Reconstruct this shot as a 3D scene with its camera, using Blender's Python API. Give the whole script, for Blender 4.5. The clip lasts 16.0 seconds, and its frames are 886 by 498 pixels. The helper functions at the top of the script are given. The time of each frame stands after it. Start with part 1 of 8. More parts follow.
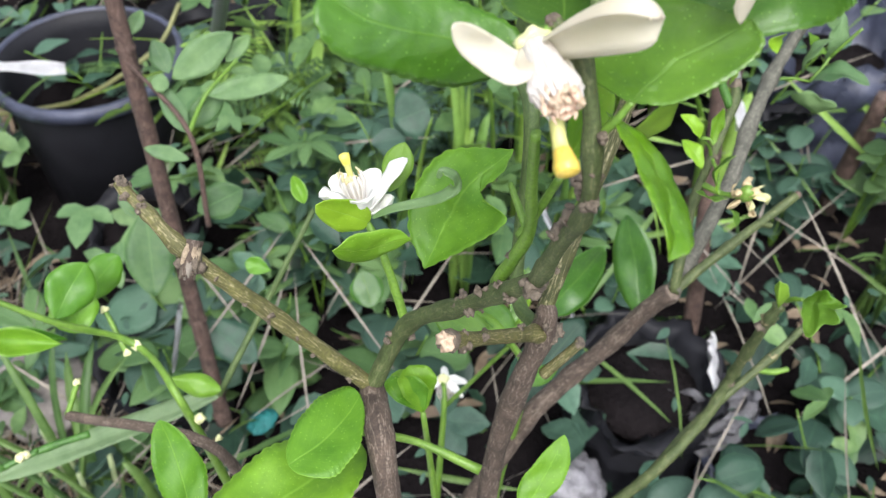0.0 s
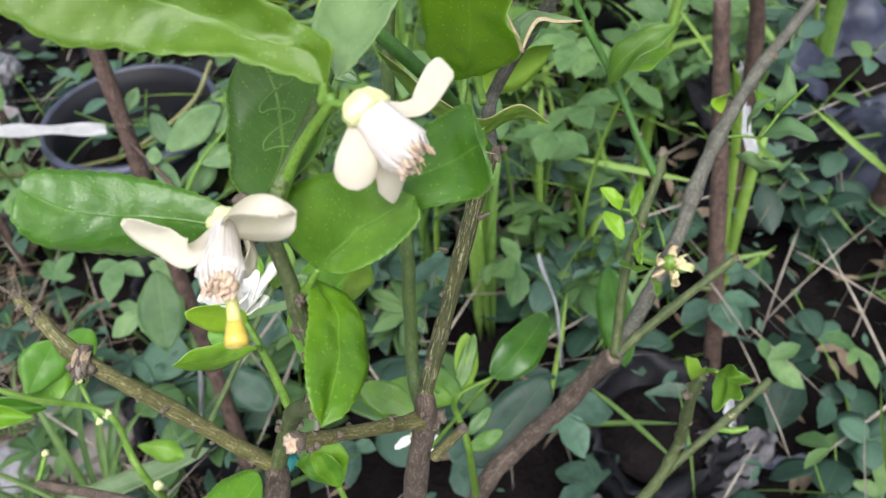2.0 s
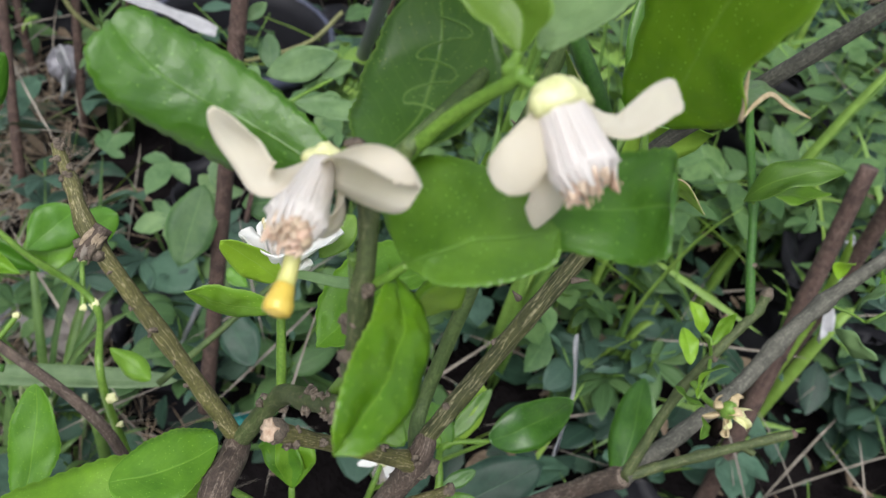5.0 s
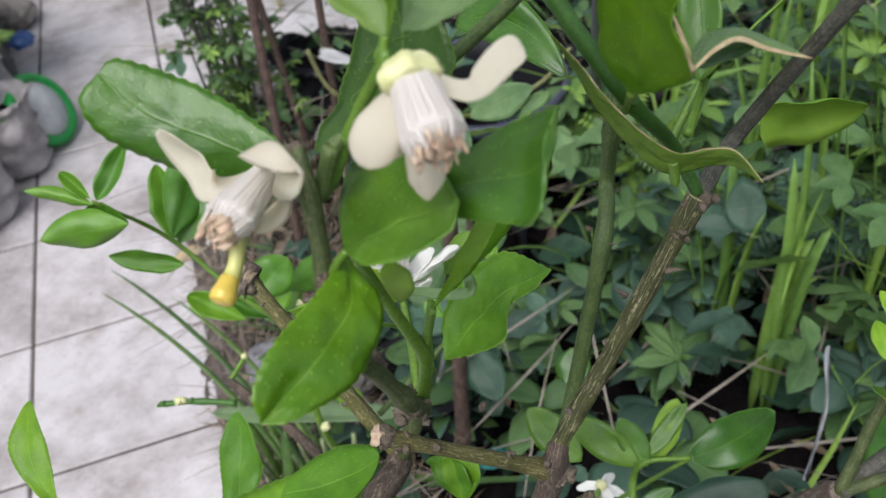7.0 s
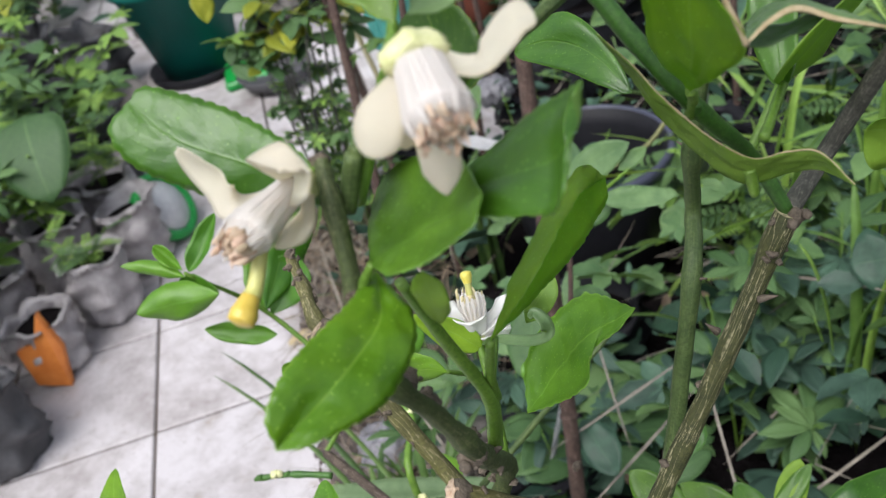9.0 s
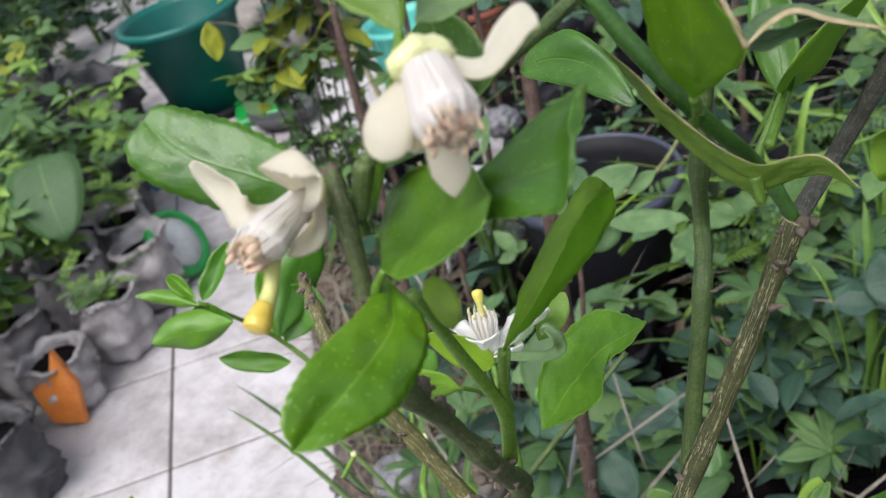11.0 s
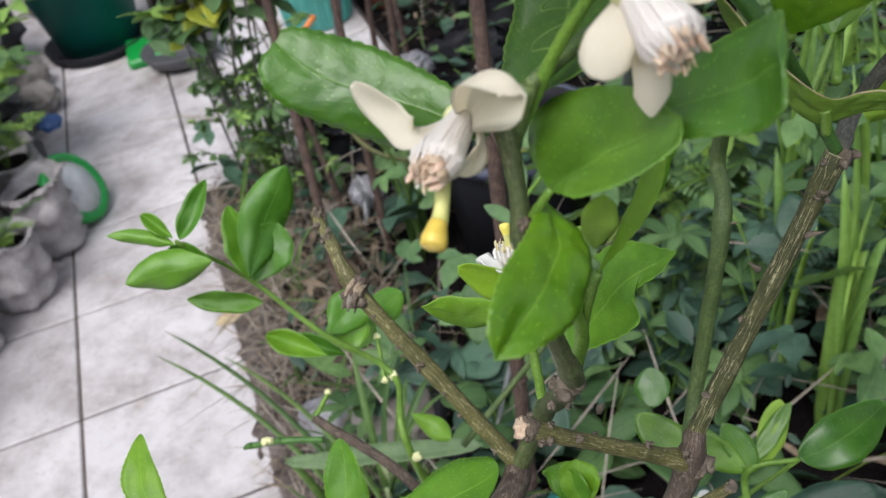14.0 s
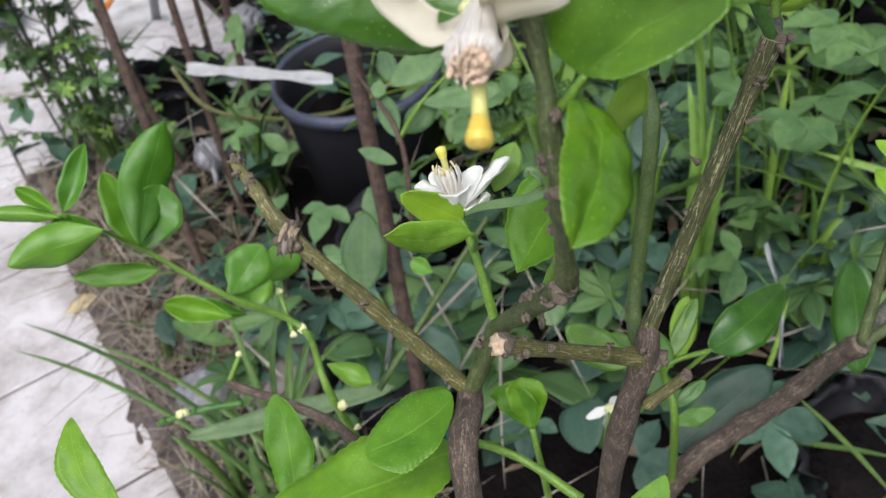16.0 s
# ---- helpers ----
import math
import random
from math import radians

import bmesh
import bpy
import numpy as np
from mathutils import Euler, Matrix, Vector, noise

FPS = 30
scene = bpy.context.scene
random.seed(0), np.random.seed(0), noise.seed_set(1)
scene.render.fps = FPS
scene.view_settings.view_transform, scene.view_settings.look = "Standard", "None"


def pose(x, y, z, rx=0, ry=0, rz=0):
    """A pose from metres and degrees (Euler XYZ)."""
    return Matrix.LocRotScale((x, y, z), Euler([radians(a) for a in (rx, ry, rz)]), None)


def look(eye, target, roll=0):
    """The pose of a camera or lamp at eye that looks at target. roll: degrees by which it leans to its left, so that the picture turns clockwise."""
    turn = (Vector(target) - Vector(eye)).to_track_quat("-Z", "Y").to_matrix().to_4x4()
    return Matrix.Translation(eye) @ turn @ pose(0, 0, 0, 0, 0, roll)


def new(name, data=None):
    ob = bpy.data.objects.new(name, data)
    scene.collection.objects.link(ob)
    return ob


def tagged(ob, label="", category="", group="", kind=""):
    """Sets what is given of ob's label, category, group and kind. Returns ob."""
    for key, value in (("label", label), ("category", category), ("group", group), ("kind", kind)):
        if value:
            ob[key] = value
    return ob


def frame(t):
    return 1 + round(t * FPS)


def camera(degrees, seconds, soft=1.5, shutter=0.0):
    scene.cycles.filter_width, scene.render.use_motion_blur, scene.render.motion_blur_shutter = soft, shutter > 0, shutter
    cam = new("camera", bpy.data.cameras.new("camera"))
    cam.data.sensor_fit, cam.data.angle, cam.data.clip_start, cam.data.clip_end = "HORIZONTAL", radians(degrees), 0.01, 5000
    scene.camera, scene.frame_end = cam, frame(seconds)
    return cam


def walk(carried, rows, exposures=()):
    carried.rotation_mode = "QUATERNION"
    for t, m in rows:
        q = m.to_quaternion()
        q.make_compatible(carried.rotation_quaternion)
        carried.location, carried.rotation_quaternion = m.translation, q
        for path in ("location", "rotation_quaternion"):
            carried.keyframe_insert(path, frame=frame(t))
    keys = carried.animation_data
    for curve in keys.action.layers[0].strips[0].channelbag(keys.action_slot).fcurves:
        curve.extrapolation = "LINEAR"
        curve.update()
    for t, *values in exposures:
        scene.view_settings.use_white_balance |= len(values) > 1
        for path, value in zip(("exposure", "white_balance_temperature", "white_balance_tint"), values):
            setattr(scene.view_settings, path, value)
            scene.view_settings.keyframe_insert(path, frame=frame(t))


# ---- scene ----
cam = camera(52.0, 16.0, soft=1.25)
cam.data.dof.use_dof, cam.data.dof.focus_distance, cam.data.dof.aperture_fstop = True, 0.38, 18.0
PATH = [
    (0, (0.291, -1.192, 1.122), (1.361, -0.317, -0.324), 1.2),
    (0.5, (0.304, -1.2, 1.141), (1.365, -0.323, -0.31), 0.3),
    (1, (0.325, -1.225, 1.155), (1.377, -0.315, -0.282), -1.6),
    (1.5, (0.349, -1.243, 1.158), (1.352, -0.262, -0.267), -4.4),
    (2, (0.38, -1.271, 1.165), (1.325, -0.223, -0.252), -6.6),
    (2.5, (0.379, -1.246, 1.171), (1.312, -0.172, -0.235), -3.4),
    (3, (0.383, -1.235, 1.153), (1.298, -0.143, -0.25), 3.6),
    (3.5, (0.372, -1.22, 1.149), (1.303, -0.11, -0.23), 12.9),
    (4, (0.362, -1.212, 1.133), (1.291, -0.09, -0.237), 16.4),
    (4.2, (0.367, -1.213, 1.123), (1.294, -0.092, -0.249), 16.5),
    (6.3, (0.421, -1.248, 1.124), (1.102, -0.016, -0.296), 4.5),
    (6.5, (0.429, -1.251, 1.12), (0.988, 0.041, -0.301), 0.3),
    (7, (0.465, -1.279, 1.124), (0.797, 0.168, -0.216), -7.9),
    (7.5, (0.487, -1.28, 1.123), (0.706, 0.258, -0.136), -11.3),
    (8, (0.49, -1.287, 1.108), (0.668, 0.299, -0.096), -13.2),
    (8.5, (0.484, -1.282, 1.093), (0.64, 0.324, -0.09), -14.4),
    (8.7, (0.482, -1.28, 1.094), (0.63, 0.336, -0.076), -14.9),
    (10.8, (0.484, -1.288, 1.088), (0.618, 0.374, -0.016), -16.7),
    (11, (0.48, -1.287, 1.09), (0.618, 0.385, 0.001), -16.7),
    (11.5, (0.473, -1.294, 1.097), (0.619, 0.389, 0.026), -16.5),
    (12, (0.461, -1.303, 1.095), (0.622, 0.393, 0.048), -16.7),
    (12.5, (0.441, -1.306, 1.102), (0.61, 0.384, 0.046), -15.8),
    (13, (0.432, -1.304, 1.102), (0.628, 0.363, 0.015), -15.1),
    (13.5, (0.418, -1.292, 1.107), (0.679, 0.332, -0.031), -13.7),
    (14, (0.41, -1.278, 1.104), (0.758, 0.26, -0.127), -12.1),
    (14.5, (0.395, -1.283, 1.108), (0.825, 0.191, -0.173), -11.4),
    (15, (0.387, -1.278, 1.095), (0.882, 0.163, -0.2), -11.5),
    (15.5, (0.374, -1.265, 1.087), (0.94, 0.133, -0.227), -11.4),
    (16, (0.361, -1.255, 1.096), (0.993, 0.069, -0.263), -10.6),
]
walk(cam, [(t, look(eye, target, roll)) for t, eye, target, roll in PATH], [(0, 1.06, 6300, 10), (2.5, 0.74, 6300, 10), (4.5, 0.48, 6300, 10), (6.8, 0.26, 6300, 10), (8, 0.44, 6300, 10), (12.5, 0.48, 6300, 10), (15, 0.31, 6300, 10), (16, 0.43, 6300, 10)])

# ---- light: a bright overcast sky ----
world = bpy.data.worlds.new("sky")
scene.world, world.use_nodes = world, True
sky = world.node_tree.nodes.new("ShaderNodeTexSky")
sky.sky_type, sky.sun_disc, sky.sun_elevation, sky.sun_rotation = "NISHITA", False, radians(58), radians(225)
sky.air_density, sky.dust_density = 1.0, 3.0
hazy = world.node_tree.nodes.new("ShaderNodeHueSaturation")
hazy.inputs["Saturation"].default_value = 0.35
world.node_tree.links.new(sky.outputs[0], hazy.inputs["Color"])
world.node_tree.links.new(hazy.outputs[0], world.node_tree.nodes["Background"].inputs["Color"])
world.node_tree.nodes["Background"].inputs["Strength"].default_value = 0.14
sun = new("sun", bpy.data.lights.new("sun", "SUN"))
sun.data.energy, sun.data.angle, sun.data.color = 2.1, radians(45), (1.0, 0.97, 0.92)
sun.matrix_world = look((-1.2, -1.7, 4.0), (0.5, 0.0, 0.0))


# ---- materials ----
def nodes_of(name):
    m = bpy.data.materials.new(name)
    m.use_nodes = True
    return m, m.node_tree, m.node_tree.nodes["Principled BSDF"]


def wire(tree, a, b):
    tree.links.new(a, b)


def ramp(tree, source, stops):
    r = tree.nodes.new("ShaderNodeValToRGB")
    while len(r.color_ramp.elements) < len(stops):
        r.color_ramp.elements.new(0.5)
    for e, (at, colour) in zip(r.color_ramp.elements, stops):
        e.position, e.color = at, (*colour, 1) if len(colour) == 3 else colour
    wire(tree, source, r.inputs[0])
    return r.outputs[0]


def noise_tex(tree, scale, detail=4, coords=None, rough=0.6):
    n = tree.nodes.new("ShaderNodeTexNoise")
    n.inputs["Scale"].default_value, n.inputs["Detail"].default_value, n.inputs["Roughness"].default_value = scale, detail, rough
    if coords:
        wire(tree, coords, n.inputs["Vector"])
    return n.outputs["Fac"]


def mixed(tree, factor, a, b, how="MIX"):
    n = tree.nodes.new("ShaderNodeMix")
    n.data_type, n.blend_type = "RGBA", how
    for socket, value in ((n.inputs[0], factor), (n.inputs[6], a), (n.inputs[7], b)):
        if isinstance(value, (int, float)):
            socket.default_value = value
        elif isinstance(value, tuple):
            socket.default_value = (*value, 1)
        else:
            wire(tree, value, socket)
    return n.outputs[2]


def maths(tree, how, a, b=0.0):
    n = tree.nodes.new("ShaderNodeMath")
    n.operation = how
    for socket, value in zip(n.inputs, (a, b)):
        if isinstance(value, (int, float)):
            socket.default_value = value
        else:
            wire(tree, value, socket)
    return n.outputs[0]


def bump(tree, shader, height, strength, distance):
    n = tree.nodes.new("ShaderNodeBump")
    n.inputs["Strength"].default_value, n.inputs["Distance"].default_value = strength, distance
    wire(tree, height, n.inputs["Height"])
    wire(tree, n.outputs[0], shader.inputs["Normal"])


def surface(name, dark, light, rough=0.7, grain=40.0, fine=400.0, relief=0.4, depth=0.002, metal=0.0, gloss=0.5):
    """A surface with two scales of colour and a fine relief, in metres."""
    m, tree, shader = nodes_of(name)
    at = tree.nodes.new("ShaderNodeTexCoord").outputs["Object"]
    big, small = noise_tex(tree, grain, 5, at), noise_tex(tree, fine, 3, at)
    both = maths(tree, "ADD", maths(tree, "MULTIPLY", big, 0.65), maths(tree, "MULTIPLY", small, 0.35))
    wire(tree, ramp(tree, both, ((0.3, dark), (0.7, light))), shader.inputs["Base Color"])
    wire(tree, ramp(tree, big, ((0.2, (rough * 0.8,) * 3), (0.8, (min(1, rough * 1.15),) * 3))), shader.inputs["Roughness"])
    shader.inputs["Metallic"].default_value, shader.inputs["Specular IOR Level"].default_value = metal, gloss
    bump(tree, shader, both, relief, depth)
    return m


def leaf_skin(name, dark, light, rib, rough=0.38, dots=0.35, glow=0.25, ribs=8.0, vary=0.25, gloss=0.5, tint=(1.9, 1.7, 0.55), coat=0.0, veined=True):
    """Leaf skin: ribs from the leaf's own length and width, pale oil dots, and light that comes through."""
    m, tree, shader = nodes_of(name)
    coord = tree.nodes.new("ShaderNodeTexCoord")
    split = tree.nodes.new("ShaderNodeSeparateXYZ")
    wire(tree, coord.outputs["UV"], split.inputs[0])
    along, side = split.outputs[0], maths(tree, "ABSOLUTE", maths(tree, "SUBTRACT", split.outputs[1], 0.5))
    each = maths(tree, "FRACT", maths(tree, "ADD", tree.nodes.new("ShaderNodeObjectInfo").outputs["Random"], tree.nodes.new("ShaderNodeNewGeometry").outputs["Random Per Island"]))
    patch = noise_tex(tree, 60, 4, coord.outputs["Object"])
    base = ramp(tree, patch, ((0.3, dark), (0.72, light)))
    tone = tree.nodes.new("ShaderNodeHueSaturation")
    wire(tree, base, tone.inputs["Color"])
    wire(tree, maths(tree, "ADD", maths(tree, "MULTIPLY", each, vary * 2), 1 - vary), tone.inputs["Value"])
    wire(tree, maths(tree, "ADD", maths(tree, "MULTIPLY", each, -0.03), 0.503), tone.inputs["Hue"])
    midrib = ramp(tree, side, ((0.0, (1, 1, 1)), (0.022, (0, 0, 0)))) if veined else maths(tree, "MULTIPLY", side, 0.0)
    slant = maths(tree, "SUBTRACT", maths(tree, "MULTIPLY", along, ribs), maths(tree, "MULTIPLY", side, ribs * 0.9))
    near = maths(tree, "ABSOLUTE", maths(tree, "SUBTRACT", maths(tree, "FRACT", slant), 0.5))
    ribbing = ramp(tree, near, ((0.0, (1, 1, 1)), (0.12, (0, 0, 0))))
    colour = mixed(tree, maths(tree, "MULTIPLY", midrib, 0.42), tone.outputs[0], rib)
    colour = mixed(tree, maths(tree, "MULTIPLY", ribbing, 0.06), colour, rib)
    if veined:
        colour = mixed(tree, maths(tree, "MULTIPLY", ramp(tree, side, ((0.474, (0, 0, 0)), (0.494, (1, 1, 1)))), 0.55), colour, rib)
    if dots:
        cells = tree.nodes.new("ShaderNodeTexVoronoi")
        cells.inputs["Scale"].default_value = 520
        wire(tree, coord.outputs["Object"], cells.inputs["Vector"])
        speck = ramp(tree, cells.outputs["Distance"], ((0.07, (1, 1, 1)), (0.17, (0, 0, 0))))
        colour = mixed(tree, maths(tree, "MULTIPLY", speck, dots * 0.85), colour, tuple(min(1, c * 2.4 + 0.05) for c in rib))
    wire(tree, colour, shader.inputs["Base Color"])
    wire(tree, ramp(tree, patch, ((0.2, (rough * 0.75,) * 3), (0.8, (rough * 1.3,) * 3))), shader.inputs["Roughness"])
    shader.inputs["Specular IOR Level"].default_value = gloss
    shader.inputs["Coat Weight"].default_value, shader.inputs["Coat Roughness"].default_value = coat, 0.22
    relief = maths(tree, "SUBTRACT", maths(tree, "MULTIPLY", noise_tex(tree, 110, 3, coord.outputs["Object"]), 0.8), maths(tree, "ADD", maths(tree, "MULTIPLY", ribbing, 0.08), maths(tree, "MULTIPLY", midrib, 0.6)))
    relief = maths(tree, "ADD", relief, maths(tree, "MULTIPLY", noise_tex(tree, 900, 2, coord.outputs["Object"]), 0.45 if dots else 0.0))
    bump(tree, shader, relief, 0.36, 0.0009)
    through_light = tree.nodes.new("ShaderNodeBsdfTranslucent")
    wire(tree, mixed(tree, 1.0, colour, tint, "MULTIPLY"), through_light.inputs["Color"])
    blend = tree.nodes.new("ShaderNodeMixShader")
    blend.inputs[0].default_value = glow
    wire(tree, shader.outputs[0], blend.inputs[1])
    wire(tree, through_light.outputs[0], blend.inputs[2])
    wire(tree, blend.outputs[0], tree.nodes["Material Output"].inputs["Surface"])
    return m


def bark(name, dark, light, streak, rough=0.75, streaks=0.6, ring=11.0, run=26.0, relief=0.8):
    """Bark: streaks along the stem by the tube's own coordinates, lichen-like patches and a rough relief."""
    m, tree, shader = nodes_of(name)
    coord = tree.nodes.new("ShaderNodeTexCoord")
    stretch = tree.nodes.new("ShaderNodeMapping")
    stretch.inputs["Scale"].default_value = (ring, run, 1)
    wire(tree, coord.outputs["UV"], stretch.inputs["Vector"])
    lines = noise_tex(tree, 1.0, 2, stretch.outputs[0], 0.5)
    grain = noise_tex(tree, 700, 4, coord.outputs["Object"])
    patch = noise_tex(tree, 90, 5, coord.outputs["Object"])
    colour = ramp(tree, patch, ((0.32, dark), (0.68, light)))
    ridge = maths(tree, "ABSOLUTE", maths(tree, "SUBTRACT", lines, 0.5))
    cracks = ramp(tree, ridge, ((0.006, (1, 1, 1)), (0.028, (0, 0, 0))))
    cracks = maths(tree, "MULTIPLY", cracks, ramp(tree, grain, ((0.36, (0.15,) * 3), (0.56, (1, 1, 1)))))
    colour = mixed(tree, maths(tree, "MULTIPLY", ramp(tree, grain, ((0.42, (1, 1, 1)), (0.55, (0, 0, 0)))), 0.45), colour, tuple(c * 0.6 for c in dark))
    colour = mixed(tree, maths(tree, "MULTIPLY", cracks, streaks), colour, streak)
    wire(tree, colour, shader.inputs["Base Color"])
    shader.inputs["Roughness"].default_value = rough
    bump(tree, shader, maths(tree, "ADD", maths(tree, "MULTIPLY", lines, 1.0), maths(tree, "ADD", maths(tree, "MULTIPLY", patch, 0.6), maths(tree, "MULTIPLY", grain, 0.5))), relief, 0.002)
    return m


LIME_TOP = leaf_skin("lime_leaf_top", (0.036, 0.132, 0.009), (0.074, 0.22, 0.015), (0.15, 0.31, 0.045), 0.36, 0.4, 0.27, gloss=0.72)
LIME_UNDER = leaf_skin("lime_leaf_underside", (0.08, 0.2, 0.03), (0.14, 0.28, 0.05), (0.22, 0.36, 0.1), 0.5, 0.3, 0.3)
YOUNG_TOP = leaf_skin("young_lime_leaf_top", (0.056, 0.185, 0.008), (0.105, 0.28, 0.013), (0.22, 0.42, 0.05), 0.5, 0.3, 0.24, gloss=0.45)
YOUNG_UNDER = leaf_skin("young_lime_leaf_underside", (0.13, 0.29, 0.025), (0.2, 0.38, 0.045), (0.27, 0.44, 0.1), 0.5, 0.2, 0.35)
HANG_TOP = leaf_skin("glossy_yellow_green_leaf", (0.062, 0.185, 0.006), (0.115, 0.265, 0.009), (0.24, 0.42, 0.05), 0.34, 0.35, 0.2)
LEAFLET = leaf_skin("bright_shoot_leaf", (0.065, 0.21, 0.012), (0.11, 0.3, 0.022), (0.17, 0.37, 0.05), 0.42, 0.15, 0.25, gloss=0.6)
PALE_FACE = leaf_skin("pale_young_leaf_face", (0.13, 0.29, 0.02), (0.19, 0.36, 0.035), (0.27, 0.44, 0.1), 0.45, 0.25, 0.5, tint=(1.5, 1.85, 0.5))
OLIVE = leaf_skin("olive_leaf", (0.115, 0.245, 0.01), (0.17, 0.32, 0.018), (0.25, 0.37, 0.07), 0.4, 0.45, 0.62, tint=(1.65, 1.85, 0.5))
FRESH = leaf_skin("fresh_leaf_top", (0.06, 0.16, 0.014), (0.1, 0.22, 0.025), (0.25, 0.42, 0.08), 0.38, 0.25, 0.38, gloss=0.55)
WAXY = leaf_skin("waxy_yellow_green_leaf", (0.1, 0.215, 0.02), (0.155, 0.285, 0.035), (0.27, 0.36, 0.09), 0.5, 0.25, 0.2, veined=False)
# Green leaf with the sky's pale sheen painted into its base colour.
SHEEN_LEAF = leaf_skin("leaf_with_painted_sheen", (0.095, 0.195, 0.07), (0.155, 0.265, 0.115), (0.17, 0.27, 0.11), 0.3, 0.3, 0.25)
PALE_TOP = leaf_skin("pale_leaf_top", (0.14, 0.23, 0.1), (0.22, 0.32, 0.16), (0.25, 0.36, 0.18), 0.45, 0.25, 0.25)
BRIGHT = leaf_skin("bright_young_leaf", (0.14, 0.33, 0.014), (0.2, 0.42, 0.028), (0.34, 0.52, 0.12), 0.45, 0.3, 0.28)
DRY_EDGE = surface("dried_leaf_edge", (0.35, 0.25, 0.12), (0.6, 0.5, 0.32), 0.7, 200, 1200)
WEED_A = leaf_skin("weed_leaf_blue_green", (0.04, 0.085, 0.062), (0.088, 0.162, 0.122), (0.11, 0.2, 0.13), 0.45, 0, 0.22, 6, 0.35, gloss=0.3)
WEED_B = leaf_skin("weed_leaf_fresh_green", (0.058, 0.135, 0.048), (0.118, 0.226, 0.085), (0.18, 0.34, 0.12), 0.45, 0, 0.28, 6, 0.35, gloss=0.3)
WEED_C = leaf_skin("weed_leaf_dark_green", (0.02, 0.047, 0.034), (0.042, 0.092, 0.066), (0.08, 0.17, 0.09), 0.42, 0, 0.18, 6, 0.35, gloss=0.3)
WEED_Y = leaf_skin("weed_leaf_yellow_green", (0.16, 0.22, 0.02), (0.28, 0.33, 0.04), (0.3, 0.36, 0.08), 0.5, 0, 0.3, 6, 0.3, gloss=0.3)
GRASS_PALE = leaf_skin("pale_grass_blade", (0.14, 0.28, 0.05), (0.22, 0.4, 0.09), (0.28, 0.44, 0.14), 0.5, 0, 0.35, 1, 0.3)
GRASS = leaf_skin("grass_blade", (0.05, 0.12, 0.026), (0.1, 0.2, 0.05), (0.2, 0.33, 0.09), 0.5, 0, 0.28, 1, 0.35)
VINE_LEAF = leaf_skin("light_vine_leaf", (0.075, 0.165, 0.065), (0.145, 0.26, 0.11), (0.2, 0.32, 0.16), 0.5, 0, 0.28, 6, 0.25, gloss=0.35)
BARK_OLIVE = bark("olive_bark", (0.06, 0.06, 0.016), (0.15, 0.14, 0.043), (0.42, 0.36, 0.22), 0.7, 0.6, 15.0, 60.0, 0.45)
BARK_STREAK = bark("streaked_bark", (0.034, 0.041, 0.012), (0.094, 0.098, 0.03), (0.46, 0.41, 0.25), 0.75, 0.75, 16.0, 40.0, 0.5)
BARK_GREEN = bark("green_bark", (0.045, 0.082, 0.02), (0.095, 0.145, 0.04), (0.22, 0.25, 0.09), 0.6, 0.2, 9.0, 16.0, 0.35)
STEM_GREEN = bark("smooth_green_stem", (0.03, 0.1, 0.012), (0.06, 0.16, 0.02), (0.1, 0.2, 0.04), 0.5, 0.1, 9.0, 16.0, 0.15)
BARK_BROWN = bark("brown_bark", (0.042, 0.029, 0.022), (0.12, 0.087, 0.066), (0.34, 0.28, 0.22), 0.85, 0.4, 12.0, 60.0, 0.7)
BARK_GREY = bark("grey_bark", (0.05, 0.05, 0.04), (0.135, 0.13, 0.105), (0.28, 0.27, 0.22), 0.8, 0.4, 12.0, 60.0, 0.6)
BARK_RED = bark("reddish_bark", (0.038, 0.022, 0.018), (0.115, 0.07, 0.055), (0.22, 0.16, 0.13), 0.85, 0.4, 9.0, 40.0, 0.5)
STEM_OLIVE = bark("olive_green_stem", (0.04, 0.06, 0.016), (0.09, 0.118, 0.038), (0.26, 0.24, 0.13), 0.65, 0.35, 9.0, 50.0, 0.4)
SHOOT = bark("green_shoot", (0.09, 0.19, 0.02), (0.16, 0.29, 0.035), (0.26, 0.36, 0.09), 0.45, 0.15, 9.0, 16.0, 0.2)
KNOT = surface("scarred_knot", (0.035, 0.026, 0.018), (0.23, 0.185, 0.14), 0.85, 300, 1500, 0.8, 0.002)
SPLIT_BARK = surface("split_bark", (0.13, 0.09, 0.055), (0.42, 0.34, 0.24), 0.8, 250, 1400, 0.7, 0.001)
CUT = surface("cut_wood", (0.35, 0.22, 0.14), (0.62, 0.5, 0.38), 0.8, 300, 1500)
PETAL = leaf_skin("petal", (0.86, 0.82, 0.71), (0.92, 0.885, 0.81), (0.92, 0.89, 0.8), 0.6, 0, 0.62, 3, 0.04, 0.4, (1.0, 0.97, 0.9), 0.0, False)
PETAL_WHITE = leaf_skin("white_petal", (0.88, 0.88, 0.84), (0.93, 0.93, 0.9), (0.93, 0.93, 0.9), 0.55, 0, 0.22, 3, 0.03, 0.4, (1.0, 1.0, 0.95), 0.0, False)
STAMEN = leaf_skin("stamen", (0.92, 0.9, 0.88), (0.95, 0.94, 0.93), (0.94, 0.93, 0.92), 0.5, 0, 0.6, 3, 0.03, 0.4, (1.0, 0.97, 0.94), 0.0, False)
ANTHER = leaf_skin("withered_anther", (0.72, 0.58, 0.4), (0.88, 0.8, 0.67), (0.84, 0.74, 0.58), 0.6, 0, 0.45, 3, 0.1, 0.3, (1.0, 0.9, 0.8), 0.0, False)
